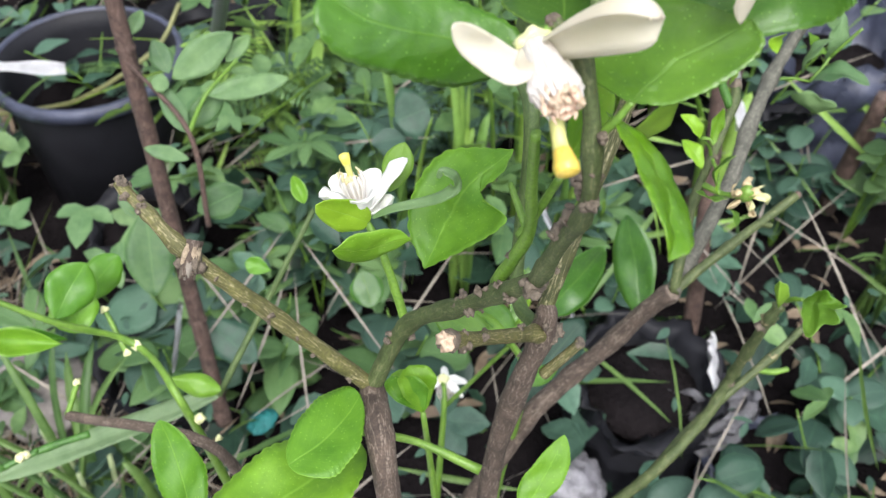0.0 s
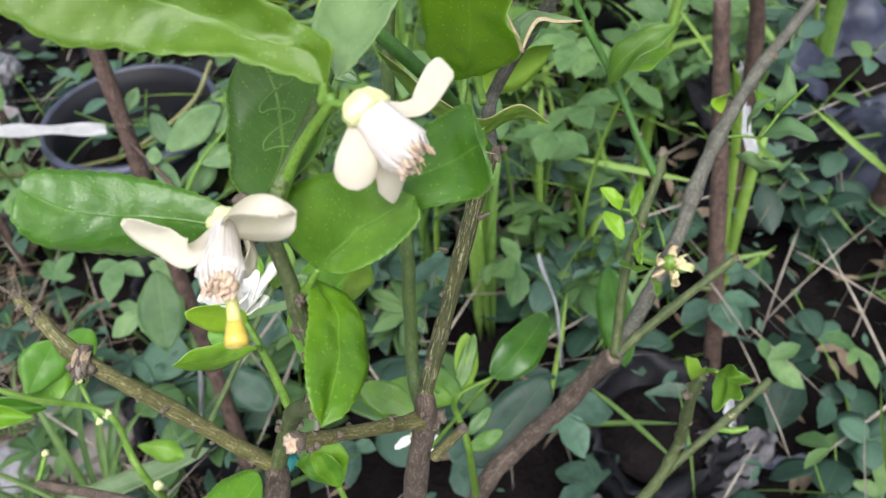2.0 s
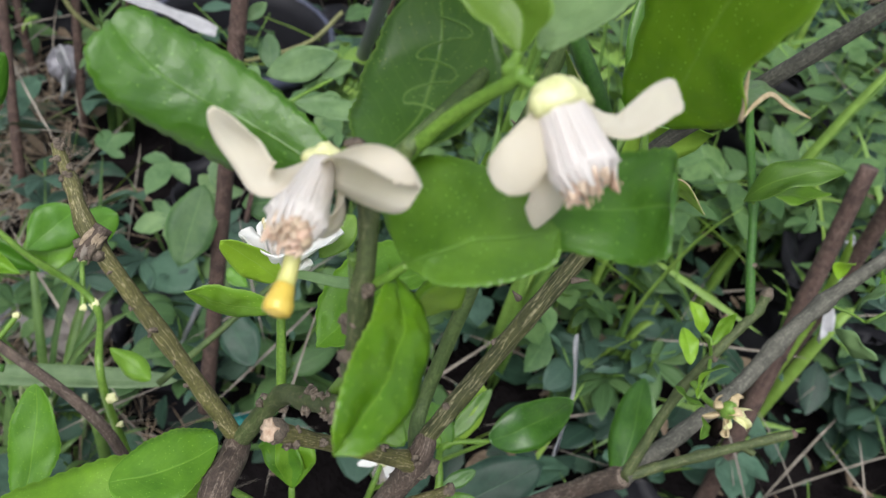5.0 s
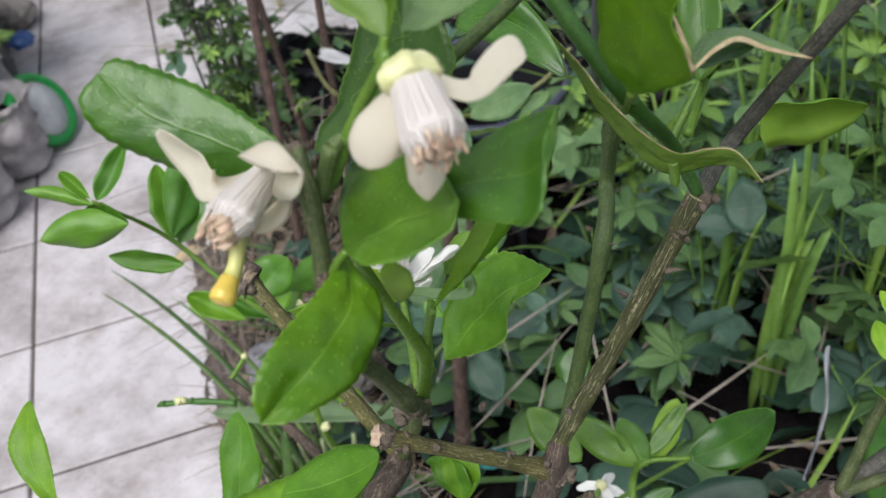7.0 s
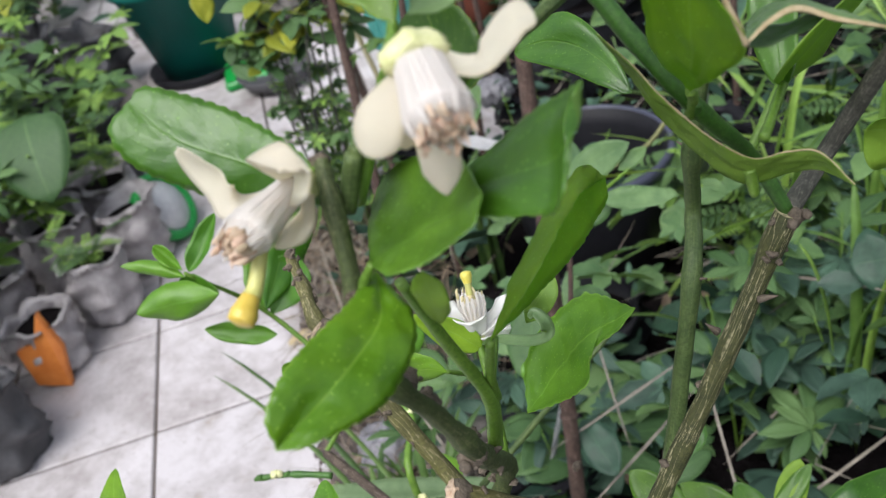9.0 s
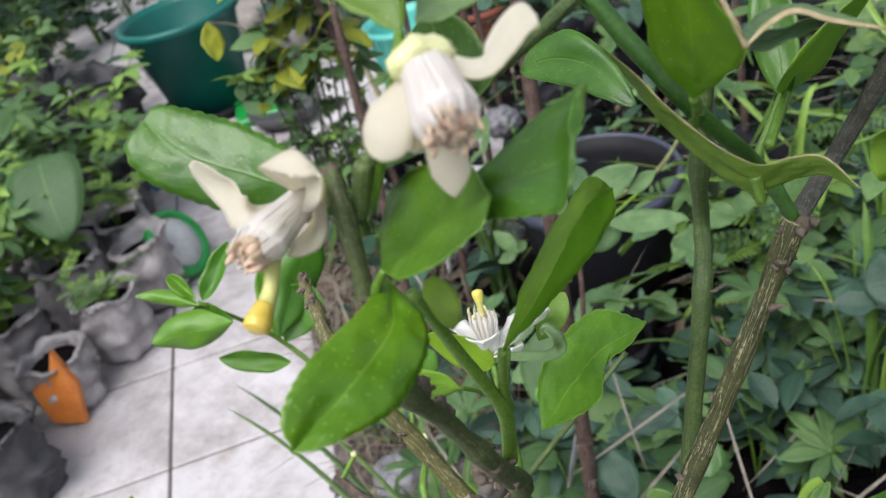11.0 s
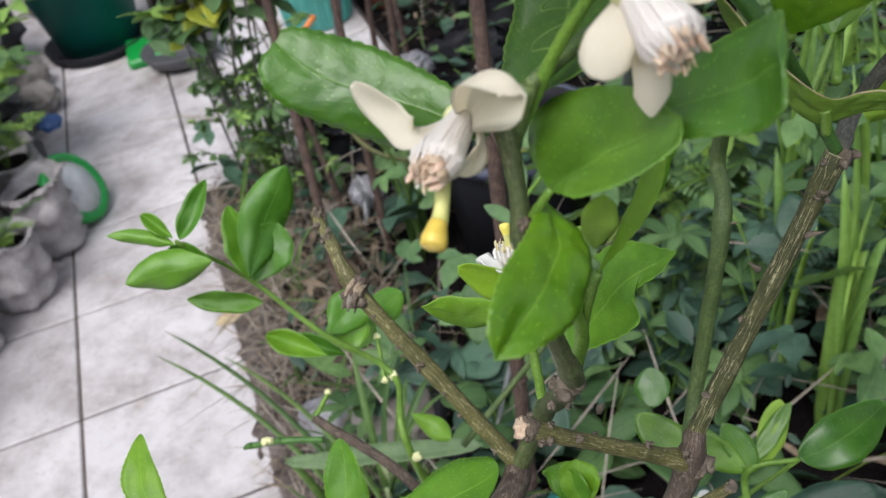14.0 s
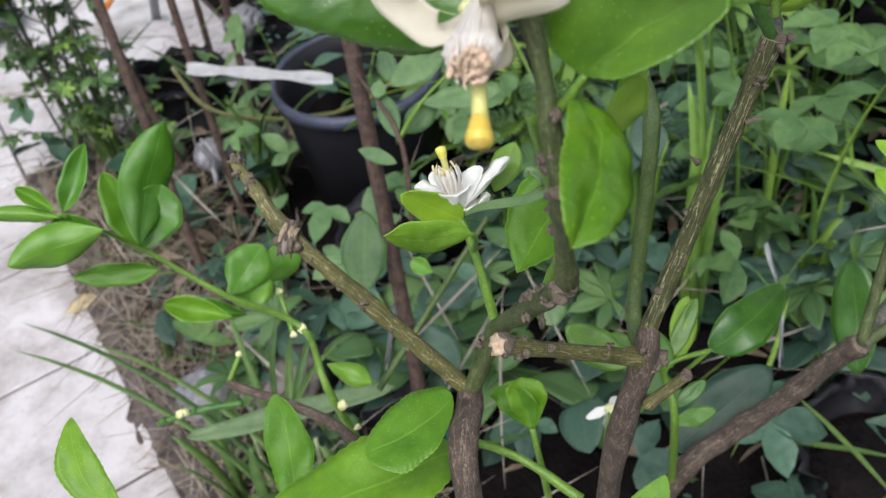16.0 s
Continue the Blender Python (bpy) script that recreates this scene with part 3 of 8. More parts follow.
def flower(parent, calyx, end, stigma, petals, fresh=False, cup_r=0.0048, r0=0.004, r1=0.006, style_r=0.0021, seed=1, count=26, fan=(0, 0, 0.001)):
    """Calyx as the part; its petals, stamens and pistil lie under it. A petal comes as a finished mesh."""
    rng = random.Random(seed)
    calyx, end, fan = Vector(calyx), Vector(end), Vector(fan)
    a, d = ahead(calyx, end)
    b = d.cross(a)
    n = (end - calyx).length
    cup = tube([calyx - d * cup_r * 0.8, calyx - d * cup_r * 0.55, calyx - d * cup_r * 0.1, calyx + d * cup_r * 0.35, calyx + d * cup_r * 0.5],
               [cup_r * 0.25, cup_r * 0.75, cup_r, cup_r * 0.97, cup_r * 0.7], 18, 4, 0.1)
    for v in cup.verts:
        o = v.co - calyx
        v.co += (o - d * o.dot(d)) * 0.14 * math.sin(math.atan2(o.dot(a), o.dot(b)) * 5)
    head = part("flower", cup, CALYX, parent, "white citrus blossom with pale green calyx" if fresh else "cream citrus blossom, its stamens browning at the tips")
    for bm in petals:
        part("petal", bm, PETAL_WHITE if fresh else PETAL, head)
    reach = [0.001 + n * 0.78 * k / 10 for k in range(11)] + [n * 0.86, n * 0.94, n * 0.99]
    girth = [(0.8 if fresh else 1.02) * (r0 + (r1 - r0) * (0.78 * k / 10) ** 1.4) for k in range(11)] + [r1 * 0.76, r1 * 0.5, r1 * 0.12]
    core = tube([calyx + d * k for k in reach], girth, 48, 1, 0.04)

    def fanned(w, r):
        way = a * math.cos(w) + b * math.sin(w)
        return way, way * r + fan * way.dot(fan.normalized()) * max(0, r - r0)

    for v in core.verts:
        o = v.co - calyx
        o -= d * o.dot(d)
        if o.length > 1e-6:
            w = math.atan2(o.dot(b), o.dot(a))
            v.co += fanned(w, o.length * (1 + 0.035 * math.cos(w * count / 2)))[1] - o
    part("stamen_tube", core, STAMEN, head)
    flare = 1.75 if fresh else 1.0
    for k in range(count):
        w = 2 * math.pi * (k + rng.uniform(-0.15, 0.15)) / count
        way, side = a * math.cos(w) + b * math.sin(w), b * math.cos(w) - a * math.sin(w)
        bm, tip = filament(calyx, d, way, side, n * rng.uniform(0.88, 1.02) * (1.12 if fresh else 1), r0, r1 * flare * rng.uniform(0.97, 1.02), (2.0 if fresh else 3.6) / count, 0.0005 * rng.uniform(-1, 1), fan)
        part("stamen", bm, STAMEN, head)
        tips = [(tip, way)]
        r = r1 * rng.uniform(0.15, 0.75)
        tips.append((calyx + d * n * (0.99 - 0.14 * (r / r1) ** 2) + fanned(w + 0.2, r)[1], way))
        for tip, way in tips:
            if rng.random() < 0.85:
                s = 0.0006 if fresh else rng.uniform(0.0004, 0.0008)
                curve = side * rng.uniform(-0.0012, 0.0012) + way * rng.uniform(-0.0012, 0.0006)
                bead = tube([tip - d * 0.0012, tip + d * 0.0006 + curve * 0.4, tip + d * rng.uniform(0.0012, 0.0026) + curve * 1.4], [s * 0.9, s * 1.1, s * 0.5], 7, 3, 0.8)
                part("anther", bead, ANTHER_PALE if fresh else ANTHER, head)
    if stigma is not None:
        stigma = Vector(stigma)
        e = (stigma - calyx).normalized()
        m = (stigma - calyx).length
        k = style_r
        rod = tube([calyx + d * 0.002, calyx + (d * 0.6 + e * 0.4) * m * 0.45, stigma - e * 4.0 * k, stigma - e * 1.8 * k], [k * 0.72, k * 0.8, k * 0.95, k * 1.2], 12, 5, 0.02)
        part("style", rod, STYLE, head)
        knob = tube([stigma - e * 2.6 * k, stigma - e * 1.6 * k, stigma - e * 0.5 * k, stigma + e * 0.4 * k, stigma + e * 0.8 * k], [k * 1.12, k * 1.32, k * 1.62, k * 1.5, k * 0.55], 14, 4, 0.03)
        part("stigma", knob, STIGMA_PALE if fresh else STIGMA, head)
    return head


# ---- ground and path ----
def box(bm, lo, hi, bevel=0.0):
    made = bmesh.ops.create_cube(bm, size=1.0)["verts"]
    for v in made:
        v.co = Vector((lo[i] + (hi[i] - lo[i]) * (v.co[i] + 0.5) for i in range(3)))
    if bevel:
        edges = list({e for v in made for e in v.link_edges})
        bmesh.ops.bevel(bm, geom=edges, offset=bevel, segments=1, affect="EDGES")
    return bm


def build_ground():
    bm = bmesh.new()
    near = [-3 + 6 * i / 90 for i in range(91)]
    xs = [-300, -60, -15, -6] + near + [6, 15, 60, 300]
    rows = []
    for y in xs:
        row = []
        for x in xs:
            z = -0.03 + 0.025 * noise.noise(Vector((x * 5, y * 5, 0))) + 0.012 * noise.noise(Vector((x * 17, y * 17, 3))) if abs(x) < 5 and abs(y) < 5 else -0.03
            if 0.33 <= x < 0.7:
                z += 0.024 * (0.7 - x) / 0.37
            if -0.62 < x < 0.33 or (x < 0.92 and 0.6 < y < 1.82 and x > 0):
                z = -0.045
            row.append(bm.verts.new((x, y, z)))
        rows.append(row)
    for a, b in zip(rows, rows[1:]):
        for i in range(len(xs) - 1):
            bm.faces.new((a[i], a[i + 1], b[i + 1], b[i]))
    single("ground", bm, SOIL, (0, 0, -0.03), "garden soil between the plants, darkened in colour for their shade", "ground", kind="structure")
    single("path", box(bmesh.new(), (-0.62, -2.5, -0.2), (0.31, 4.0, -0.004)), GROUT, (-0.15, 0.5, -0.2), "grouted bed of the tiled garden path", "path", kind="structure")


def build_soil_edge():
    """The ragged bank of grey mud that laps over the path's edge."""
    bm = bmesh.new()
    rows = []
    for k in range(420):
        y = -1.6 + 2.2 * k / 419
        row = []
        for j in range(22):
            v = j / 21
            x = 0.287 + 0.026 * noise.noise(Vector((y * 7, 0, 5))) + 0.01 * noise.noise(Vector((y * 31, 0, 9))) + v * 0.085
            z = 0.022 * math.sin(math.pi * min(1, v * 1.15)) * (0.6 + 0.7 * noise.noise(Vector((x * 26, y * 26, 2)))) + 0.009 * noise.noise(Vector((x * 70, y * 70, 2))) + 0.004 * noise.noise(Vector((x * 170, y * 170, 4)))
            row.append(bm.verts.new((x, y, z - 0.003 - (0.03 if j in (0, 21) else 0))))
        rows.append(row)
    for a, b in zip(rows, rows[1:]):
        for j in range(21):
            bm.faces.new((a[j], a[j + 1], b[j + 1], b[j]))
    single("soil_bank", bm, MUD, (0.36, -0.5, 0.0), "dry grey mud lapping over the edge of the tiles", "ground", kind="structure")


build_ground()
build_soil_edge()


# ---- the lime tree in bloom ----
def knot(parent, place, size, name="knot", material=None):
    return part(name, lump(place, size, None, 0.7, 2), material or KNOT, parent)


def branch(parent, points, radii, material, name="branch", label="", knobs=(), sides=10, steps=8, rough=0.07):
    return part(name, tube(points, radii, sides, steps, rough, None, knobs), material, parent, label)


def along(a, b, s):
    return Vector(a).lerp(Vector(b), s)


def ribbon_leaf(parent, points, width, facing, skin, seed=0):
    """A long leaf seen along its edge: a bent band that tapers to both ends."""
    line, facing = spline(points, 8), Vector(facing).normalized()
    bm = bmesh.new()
    uv = bm.loops.layers.uv.verify()
    n = len(line)
    grids = []
    for skin_no in (0, 1):
        grid = []
        for i, c in enumerate(line):
            d = (line[min(i + 1, n - 1)] - line[max(i - 1, 0)]).normalized()
            across = d.cross(facing).normalized()
            w = width / 2 * max(0.06, math.sin(math.pi * (0.04 + 0.92 * i / (n - 1))) ** 0.6)
            grid.append([bm.verts.new(c + across * w * v + facing * (0.25 * w * v * v - 0.0005 * skin_no)) for v in (-1, -0.5, 0, 0.5, 1)])
        for i in range(n - 1):
            for j in range(4):
                f = bm.faces.new((grid[i][j], grid[i][j + 1], grid[i + 1][j + 1], grid[i + 1][j]))
                f.material_index = skin_no
                for loop, q in zip(f.loops, ((i, j), (i, j + 1), (i + 1, j + 1), (i + 1, j))):
                    loop[uv].uv = (q[0] / (n - 1), q[1] / 4)
        grids.append(grid)
    top, low = grids
    rim = [(0, j) for j in range(4)] + [(i, 4) for i in range(n - 1)] + [(n - 1, j) for j in range(4, 0, -1)] + [(i, 0) for i in range(n - 1, 0, -1)]
    for (i, j), (k, l) in zip(rim, rim[1:] + rim[:1]):
        bm.faces.new((top[i][j], top[k][l], low[k][l], low[i][j]))
    bmesh.ops.recalc_face_normals(bm, faces=bm.faces)
    return part("leaf", bm, skin, parent)


def build_lime():
    tree = thing("lime_tree", (0.50, -1.02, -0.02), "young lime tree with cream blossoms, glossy leaves and pruned twigs", "tree")
    # woody frame
    branch(tree, [(0.50, -1.02, -0.02), (0.485, -1.015, 0.3), (0.4634, -1.0167, 0.6693), (0.4944, -0.9767, 0.7026)], [0.009, 0.008, 0.0072, 0.0068], BARK_BROWN, "trunk", knobs=((0.8, 0.15), (0.93, 0.12)))
    branch(tree, [(0.4944, -0.9767, 0.7026), along((0.4944, -0.9767, 0.7026), (0.4434, -0.9123, 0.8047), 0.5), (0.4434, -0.9123, 0.8047), along((0.4434, -0.9123, 0.8047), (0.4373, -0.8734, 0.8334), 0.6), (0.4373, -0.8734, 0.8334)], [0.0047, 0.0044, 0.004, 0.0034, 0.0022], BARK_OLIVE, knobs=((0.28, 0.18), (0.55, 0.25), (0.75, 0.2), (0.93, 0.35)), steps=10)
    branch(tree, [(0.4944, -0.9767, 0.7026), (0.5082, -0.9914, 0.7556), along((0.5082, -0.9914, 0.7556), (0.4930, -1.0733, 0.8635), 0.5), (0.4930, -1.0733, 0.8635)], [0.0052, 0.0046, 0.004, 0.0036], STEM_OLIVE, knobs=((0.35, 0.2), (0.6, 0.3), (0.85, 0.3)), steps=10)
    branch(tree, [(0.4930, -1.0733, 0.8635), along((0.4930, -1.0733, 0.8635), (0.4731, -1.0993, 0.9363), 0.5), (0.4731, -1.0993, 0.9363), (0.4751, -1.0906, 0.9770), (0.4761, -1.0781, 0.9872)], [0.0036, 0.003, 0.0027, 0.0024, 0.0021], STEM_OLIVE, knobs=((0.08, 0.25), (0.42, 0.35), (0.6, 0.3), (0.78, 0.25)), steps=10)
    mid_b = along((0.5627, -1.0397, 0.7587), (0.6239, -1.0410, 0.8921), 0.5) + Vector((0.002, 0.002, -0.002))
    branch(tree, [(0.53, -1.03, -0.02), (0.535, -1.03, 0.3), (0.5448, -1.0288, 0.6092), (0.5585, -1.0425, 0.7435), (0.5627, -1.0397, 0.7587)], [0.0075, 0.007, 0.0066, 0.006, 0.0046], BARK_BROWN, "stem", knobs=((0.6, 0.2), (0.75, 0.25), (0.95, 0.15)), steps=10)
    branch(tree, [along((0.5627, -1.0397, 0.7587), (0.5585, -1.0425, 0.7435), 0.4), (0.5627, -1.0397, 0.7587), mid_b, (0.6239, -1.0410, 0.8921)], [0.0044, 0.0043, 0.0041, 0.004], BARK_STREAK, "stem", knobs=((0.5, 0.12), (0.7, 0.15), (0.97, 0.25)), steps=10)
    branch(tree, [(0.6239, -1.0410, 0.8921), (0.6564, -1.0164, 0.8964), (0.6628, -1.0561, 0.9697), along((0.6564, -1.0164, 0.8964), (0.6628, -1.0561, 0.9697), 2.2)], [0.0038, 0.0034, 0.0031, 0.0028], BARK_GREY, steps=8)
    branch(tree, [(0.5585, -1.0425, 0.7435), (0.5816, -1.0088, 0.7355), (0.6083, -0.9902, 0.8301), (0.6226, -0.9644, 0.8450), (0.6194, -0.9756, 0.8853), (0.6268, -0.9758, 0.9286), along((0.6194, -0.9756, 0.8853), (0.6268, -0.9758, 0.9286), 2.0)], [0.0042, 0.004, 0.0038, 0.0037, 0.0036, 0.0034, 0.003], BARK_GREEN, "green_stem", knobs=((0.34, 0.2), (0.66, 0.35)), steps=8)
    branch(tree, [(0.5585, -1.0425, 0.7435), along((0.5585, -1.0425, 0.7435), (0.4819, -1.0403, 0.8091), 0.5), (0.4819, -1.0403, 0.8091)], [0.0042, 0.0036, 0.0034], BARK_OLIVE, knobs=((0.05, 0.4), (0.9, 0.2)))
    stub = (Vector((0.4819, -1.0403, 0.8091)) - Vector((0.5585, -1.0425, 0.7435))).normalized()
    foot = Vector((0.4819, -1.0403, 0.8091)) - stub * 0.005
    part("cut_stub", tube([foot, foot + stub * 0.003, foot + stub * 0.007], [0.0036, 0.0046, 0.0044], 12, 4, 0.3), KNOT, tree, "scarred bark round a pruned end")
    face = lump(foot + stub * 0.0072, 0.0036, None, 1.3, 3)
    for v in face.verts:
        o = v.co - foot
        v.co = foot + o - stub * (o.dot(stub) - 0.0072) * 0.6
    part("cut_end", face, CUT, tree, "pale cut wood")
    branch(tree, [(0.5558, -1.0484, 0.7143), along((0.5558, -1.0484, 0.7143), (0.5692, -1.0599, 0.7386), 0.5), (0.5692, -1.0599, 0.7386)], [0.0034, 0.003, 0.0028], BARK_OLIVE)
    knot(tree, (0.5692, -1.0599, 0.7386), 0.003)
    branch(tree, [(0.4800, -0.9778, 0.6755), (0.5065, -0.9994, 0.6539), (0.5207, -1.0360, 0.6443)], [0.0022, 0.0024, 0.003], SHOOT, "twig")
    knot(tree, (0.4800, -0.9778, 0.6755), 0.0024)
    # scars and broken spurs
    for place, size in (((0.4434, -0.9123, 0.8047), 0.0075), ((0.4373, -0.8734, 0.8334), 0.0036), (along((0.4373, -0.8734, 0.8334), (0.4434, -0.9123, 0.8047), 0.18), 0.0034), (along((0.4373, -0.8734, 0.8334), (0.4434, -0.9123, 0.8047), 0.45), 0.003), (along((0.4434, -0.9123, 0.8047), (0.4944, -0.9767, 0.7026), 0.3), 0.0035), (along((0.4434, -0.9123, 0.8047), (0.4944, -0.9767, 0.7026), 0.55), 0.0032),
                        ((0.5446, -0.9786, 0.7233), 0.0035), ((0.4930, -1.0733, 0.8635), 0.006), (along((0.4930, -1.0733, 0.8635), (0.5082, -0.9914, 0.7556), 0.25), 0.0048), (along((0.4930, -1.0733, 0.8635), (0.5082, -0.9914, 0.7556), 0.5), 0.004), ((0.4731, -1.0993, 0.9363), 0.0042), (along((0.4731, -1.0993, 0.9363), (0.4930, -1.0733, 0.8635), 0.2), 0.0048), (along((0.4731, -1.0993, 0.9363), (0.4930, -1.0733, 0.8635), 0.4), 0.0044),
                        ((0.4738, -1.0987, 0.9595), 0.0026), ((0.4761, -1.0781, 0.9872), 0.0024), ((0.5012, -1.0492, 0.8372), 0.0042), (along((0.5012, -1.0492, 0.8372), (0.5025, -1.0613, 0.8734), 0.5), 0.003), ((0.6194, -0.9756, 0.8853), 0.0045), ((0.6239, -1.0410, 0.8921), 0.0056), ((0.5585, -1.0425, 0.7435), 0.008)):
        side = Vector((math.sin(size * 7e4), math.cos(size * 5e4), 0.3 * math.sin(size * 3e4))).normalized()
        p = Vector(place) + side * size * 0.55
        bm = lump(p, size * 0.62, None, 0.9, 2)
        for k in range(5):
            o = Vector((math.sin(k * 2.1 + size * 900), math.cos(k * 1.7 + size * 500), math.sin(k * 3.3)))
            lump(p + o * size * 0.55, size * 0.4, bm, 0.9, 1)
        part("knot", bm, KNOT, tree)
    rng = random.Random(44)
    for a, b, r, count in (((0.4731, -1.0993, 0.9363), along((0.4731, -1.0993, 0.9363), (0.4930, -1.0733, 0.8635), 0.9), 0.003, 12), (along((0.4731, -1.0993, 0.9363), (0.4751, -1.0906, 0.9770), 0.0), along((0.4731, -1.0993, 0.9363), (0.4751, -1.0906, 0.9770), 0.3), 0.0026, 12), (along((0.4930, -1.0733, 0.8635), (0.5082, -0.9914, 0.7556), 0.0), along((0.4930, -1.0733, 0.8635), (0.5082, -0.9914, 0.7556), 0.45), 0.0046, 18), ((0.5082, -0.9914, 0.7556), along((0.5082, -0.9914, 0.7556), (0.4944, -0.9767, 0.7026), 0.3), 0.005, 10),
                           (along((0.4373, -0.8734, 0.8334), (0.4434, -0.9123, 0.8047), -0.02), along((0.4373, -0.8734, 0.8334), (0.4434, -0.9123, 0.8047), 0.6), 0.0026, 22), (along((0.4434, -0.9123, 0.8047), (0.4944, -0.9767, 0.7026), 0.1), along((0.4434, -0.9123, 0.8047), (0.4944, -0.9767, 0.7026), 0.95), 0.0042, 14), (along((0.5627, -1.0397, 0.7587), (0.6239, -1.0410, 0.8921), 0.1), along((0.5627, -1.0397, 0.7587), (0.6239, -1.0410, 0.8921), 0.9), 0.004, 10), (along((0.4819, -1.0403, 0.8091), (0.5585, -1.0425, 0.7435), 0.2), along((0.4819, -1.0403, 0.8091), (0.5585, -1.0425, 0.7435), 0.9), 0.0036, 8), (along((0.4819, -1.0403, 0.8091), (0.5585, -1.0425, 0.7435), 0.0), along((0.4819, -1.0403, 0.8091), (0.5585, -1.0425, 0.7435), 0.12), 0.0036, 12), (along((0.6239, -1.0410, 0.8921), (0.5627, -1.0397, 0.7587), 0.0), along((0.6239, -1.0410, 0.8921), (0.5627, -1.0397, 0.7587), 0.12), 0.0042, 10), (along((0.5585, -1.0425, 0.7435), (0.5448, -1.0288, 0.6092), -0.1), along((0.5585, -1.0425, 0.7435), (0.5448, -1.0288, 0.6092), 0.2), 0.006, 16)):
        a, b = Vector(a), Vector(b)
        d = (b - a).normalized()
        u = d.orthogonal().normalized()
        v = d.cross(u)
        for k in range(count // 2):
            w = rng.uniform(0, 6.3)
            out = u * math.cos(w) + v * math.sin(w)
            p, size = a.lerp(b, rng.random() ** 0.9) + out * r * 1.02, rng.uniform(0.0011, 0.0022)
            scar = bmesh.new()
            for m in range(3):
                lump(p + out * size * 0.5 * m + d * rng.uniform(-1, 1) * size * 0.6 + out.cross(d) * rng.uniform(-1, 1) * size * 0.6, size * (1 - 0.2 * m), scar, 1.0, 1)
            part("bark_scar", scar, KNOT, tree)
    s1 = Vector((0.4434, -0.9123, 0.8047))
    part("broken_spur", tube([s1 + Vector((0.005, 0.003, 0.005)), s1, s1 + Vector((-0.003, -0.003, -0.007))], [0.0042, 0.0062, 0.0056], 12, 5, 0.25), BARK_BROWN, tree, "torn brown spur")
    for k in range(9):
        w = 0.7 * k
        a = s1 + Vector((0.003 * math.cos(w), 0.003 * math.sin(w), 0.003 * math.sin(w * 1.7)))
        b = a + Vector((-0.006 + 0.0015 * math.sin(k * 2.1), -0.003 + 0.002 * math.cos(k * 1.3), -0.005 - 0.004 * ((k * 3) % 5) / 5))
        part("splinter", tube([a, along(a, b, 0.5) + Vector((-0.001, -0.001, 0.0015)), b], [0.0019, 0.0016, 0.0005], 6, 4, 0.3), KNOT if k % 3 else STRAW, tree)
    lift, out = Vector((0.2, -0.3, 0.9)).normalized(), Vector((-0.75, -0.55, -0.1)).normalized()
    run = lift.cross(out)
    for k in range(6):
        mid, r = s1 + run * (0.0012 * (k - 2.5)) + out * 0.001, 0.0068 - 0.0006 * (k % 3)
        arc = [mid + (lift * math.sin(w) + out * math.cos(w)) * r * (1 - 0.12 * n) for n, w in enumerate((2.4, 1.6, 0.8, 0.0, -0.8, -1.5))]
        part("bark_curl", tube(arc, [0.0012, 0.0013, 0.0011, 0.0006], 6, 5, 0.35), SPLIT_BARK, tree, "rolled strip of torn bark")
    # thorns
    for a, way in (((0.6013, -1.0276, 0.8331), (-0.4, 0.1, 0.5)), ((0.6107, -1.0434, 0.8587), (0.6, -0.5, 0.3)), ((0.6083, -0.9902, 0.8301), (0.6, -0.6, 0.3)), ((0.6194, -0.9756, 0.8853), (-0.5, 0.4, 0.4))):
        a, way = Vector(a), Vector(way).normalized()
        part("thorn", tube([a, a + way * 0.004, a + way * 0.0075], [0.0018, 0.0009, 0.0002], 7, 3, 0.05), KNOT, tree)
    # green shoots
    branch(tree, [(0.4815, -1.0797, 0.9739), (0.4922, -1.0889, 1.0005), (0.4986, -1.1011, 1.0199), (0.4983, -1.0972, 1.0184)], [0.0022, 0.0017, 0.0016, 0.0015], SHOOT, "shoot")
    branch(tree, [(0.4840, -1.0864, 0.9907), (0.5240, -1.0600, 0.9905), (0.5637, -1.0311, 0.9943), (0.5800, -1.0180, 0.9990)], [0.0022, 0.0023, 0.0024, 0.0024], BARK_GREEN, "shoot", sides=8)
    branch(tree, [along((0.4751, -1.0906, 0.9770), (0.4815, -1.0797, 0.9739), 0.5), (0.4840, -1.0864, 0.9907)], [0.0024, 0.0024], BARK_GREEN, "shoot")
    branch(tree, [(0.4986, -1.1011, 1.0199), along((0.4986, -1.1011, 1.0199), (0.5014, -1.1115, 1.0207), 0.5), (0.5014, -1.1115, 1.0207)], [0.0014, 0.0013, 0.0018], SHOOT, "flower_stalk")
    branch(tree, [(0.4761, -1.0781, 0.9872), along((0.4761, -1.0781, 0.9872), (0.4690, -1.0770, 0.9830), 0.5), (0.4690, -1.0770, 0.9830)], [0.0014, 0.0012, 0.0016], SHOOT, "flower_stalk")
    branch(tree, [(0.6239, -1.0410, 0.8921), (0.6125, -1.0360, 0.9177), (0.5845, -1.0500, 0.9560), (0.5637, -1.0311, 0.9943)], [0.0026, 0.0027, 0.0030, 0.0031], STEM_GREEN, "shoot")
    branch(tree, [(0.6125, -1.0360, 0.9177), (0.6308, -1.0244, 0.9332)], [0.0018, 0.0016], SHOOT, "shoot")
    branch(tree, [(0.5082, -0.9914, 0.7556), (0.5125, -0.9729, 0.7906), (0.5144, -0.9579, 0.8098)], [0.0026, 0.0022, 0.0018], SHOOT, "shoot")
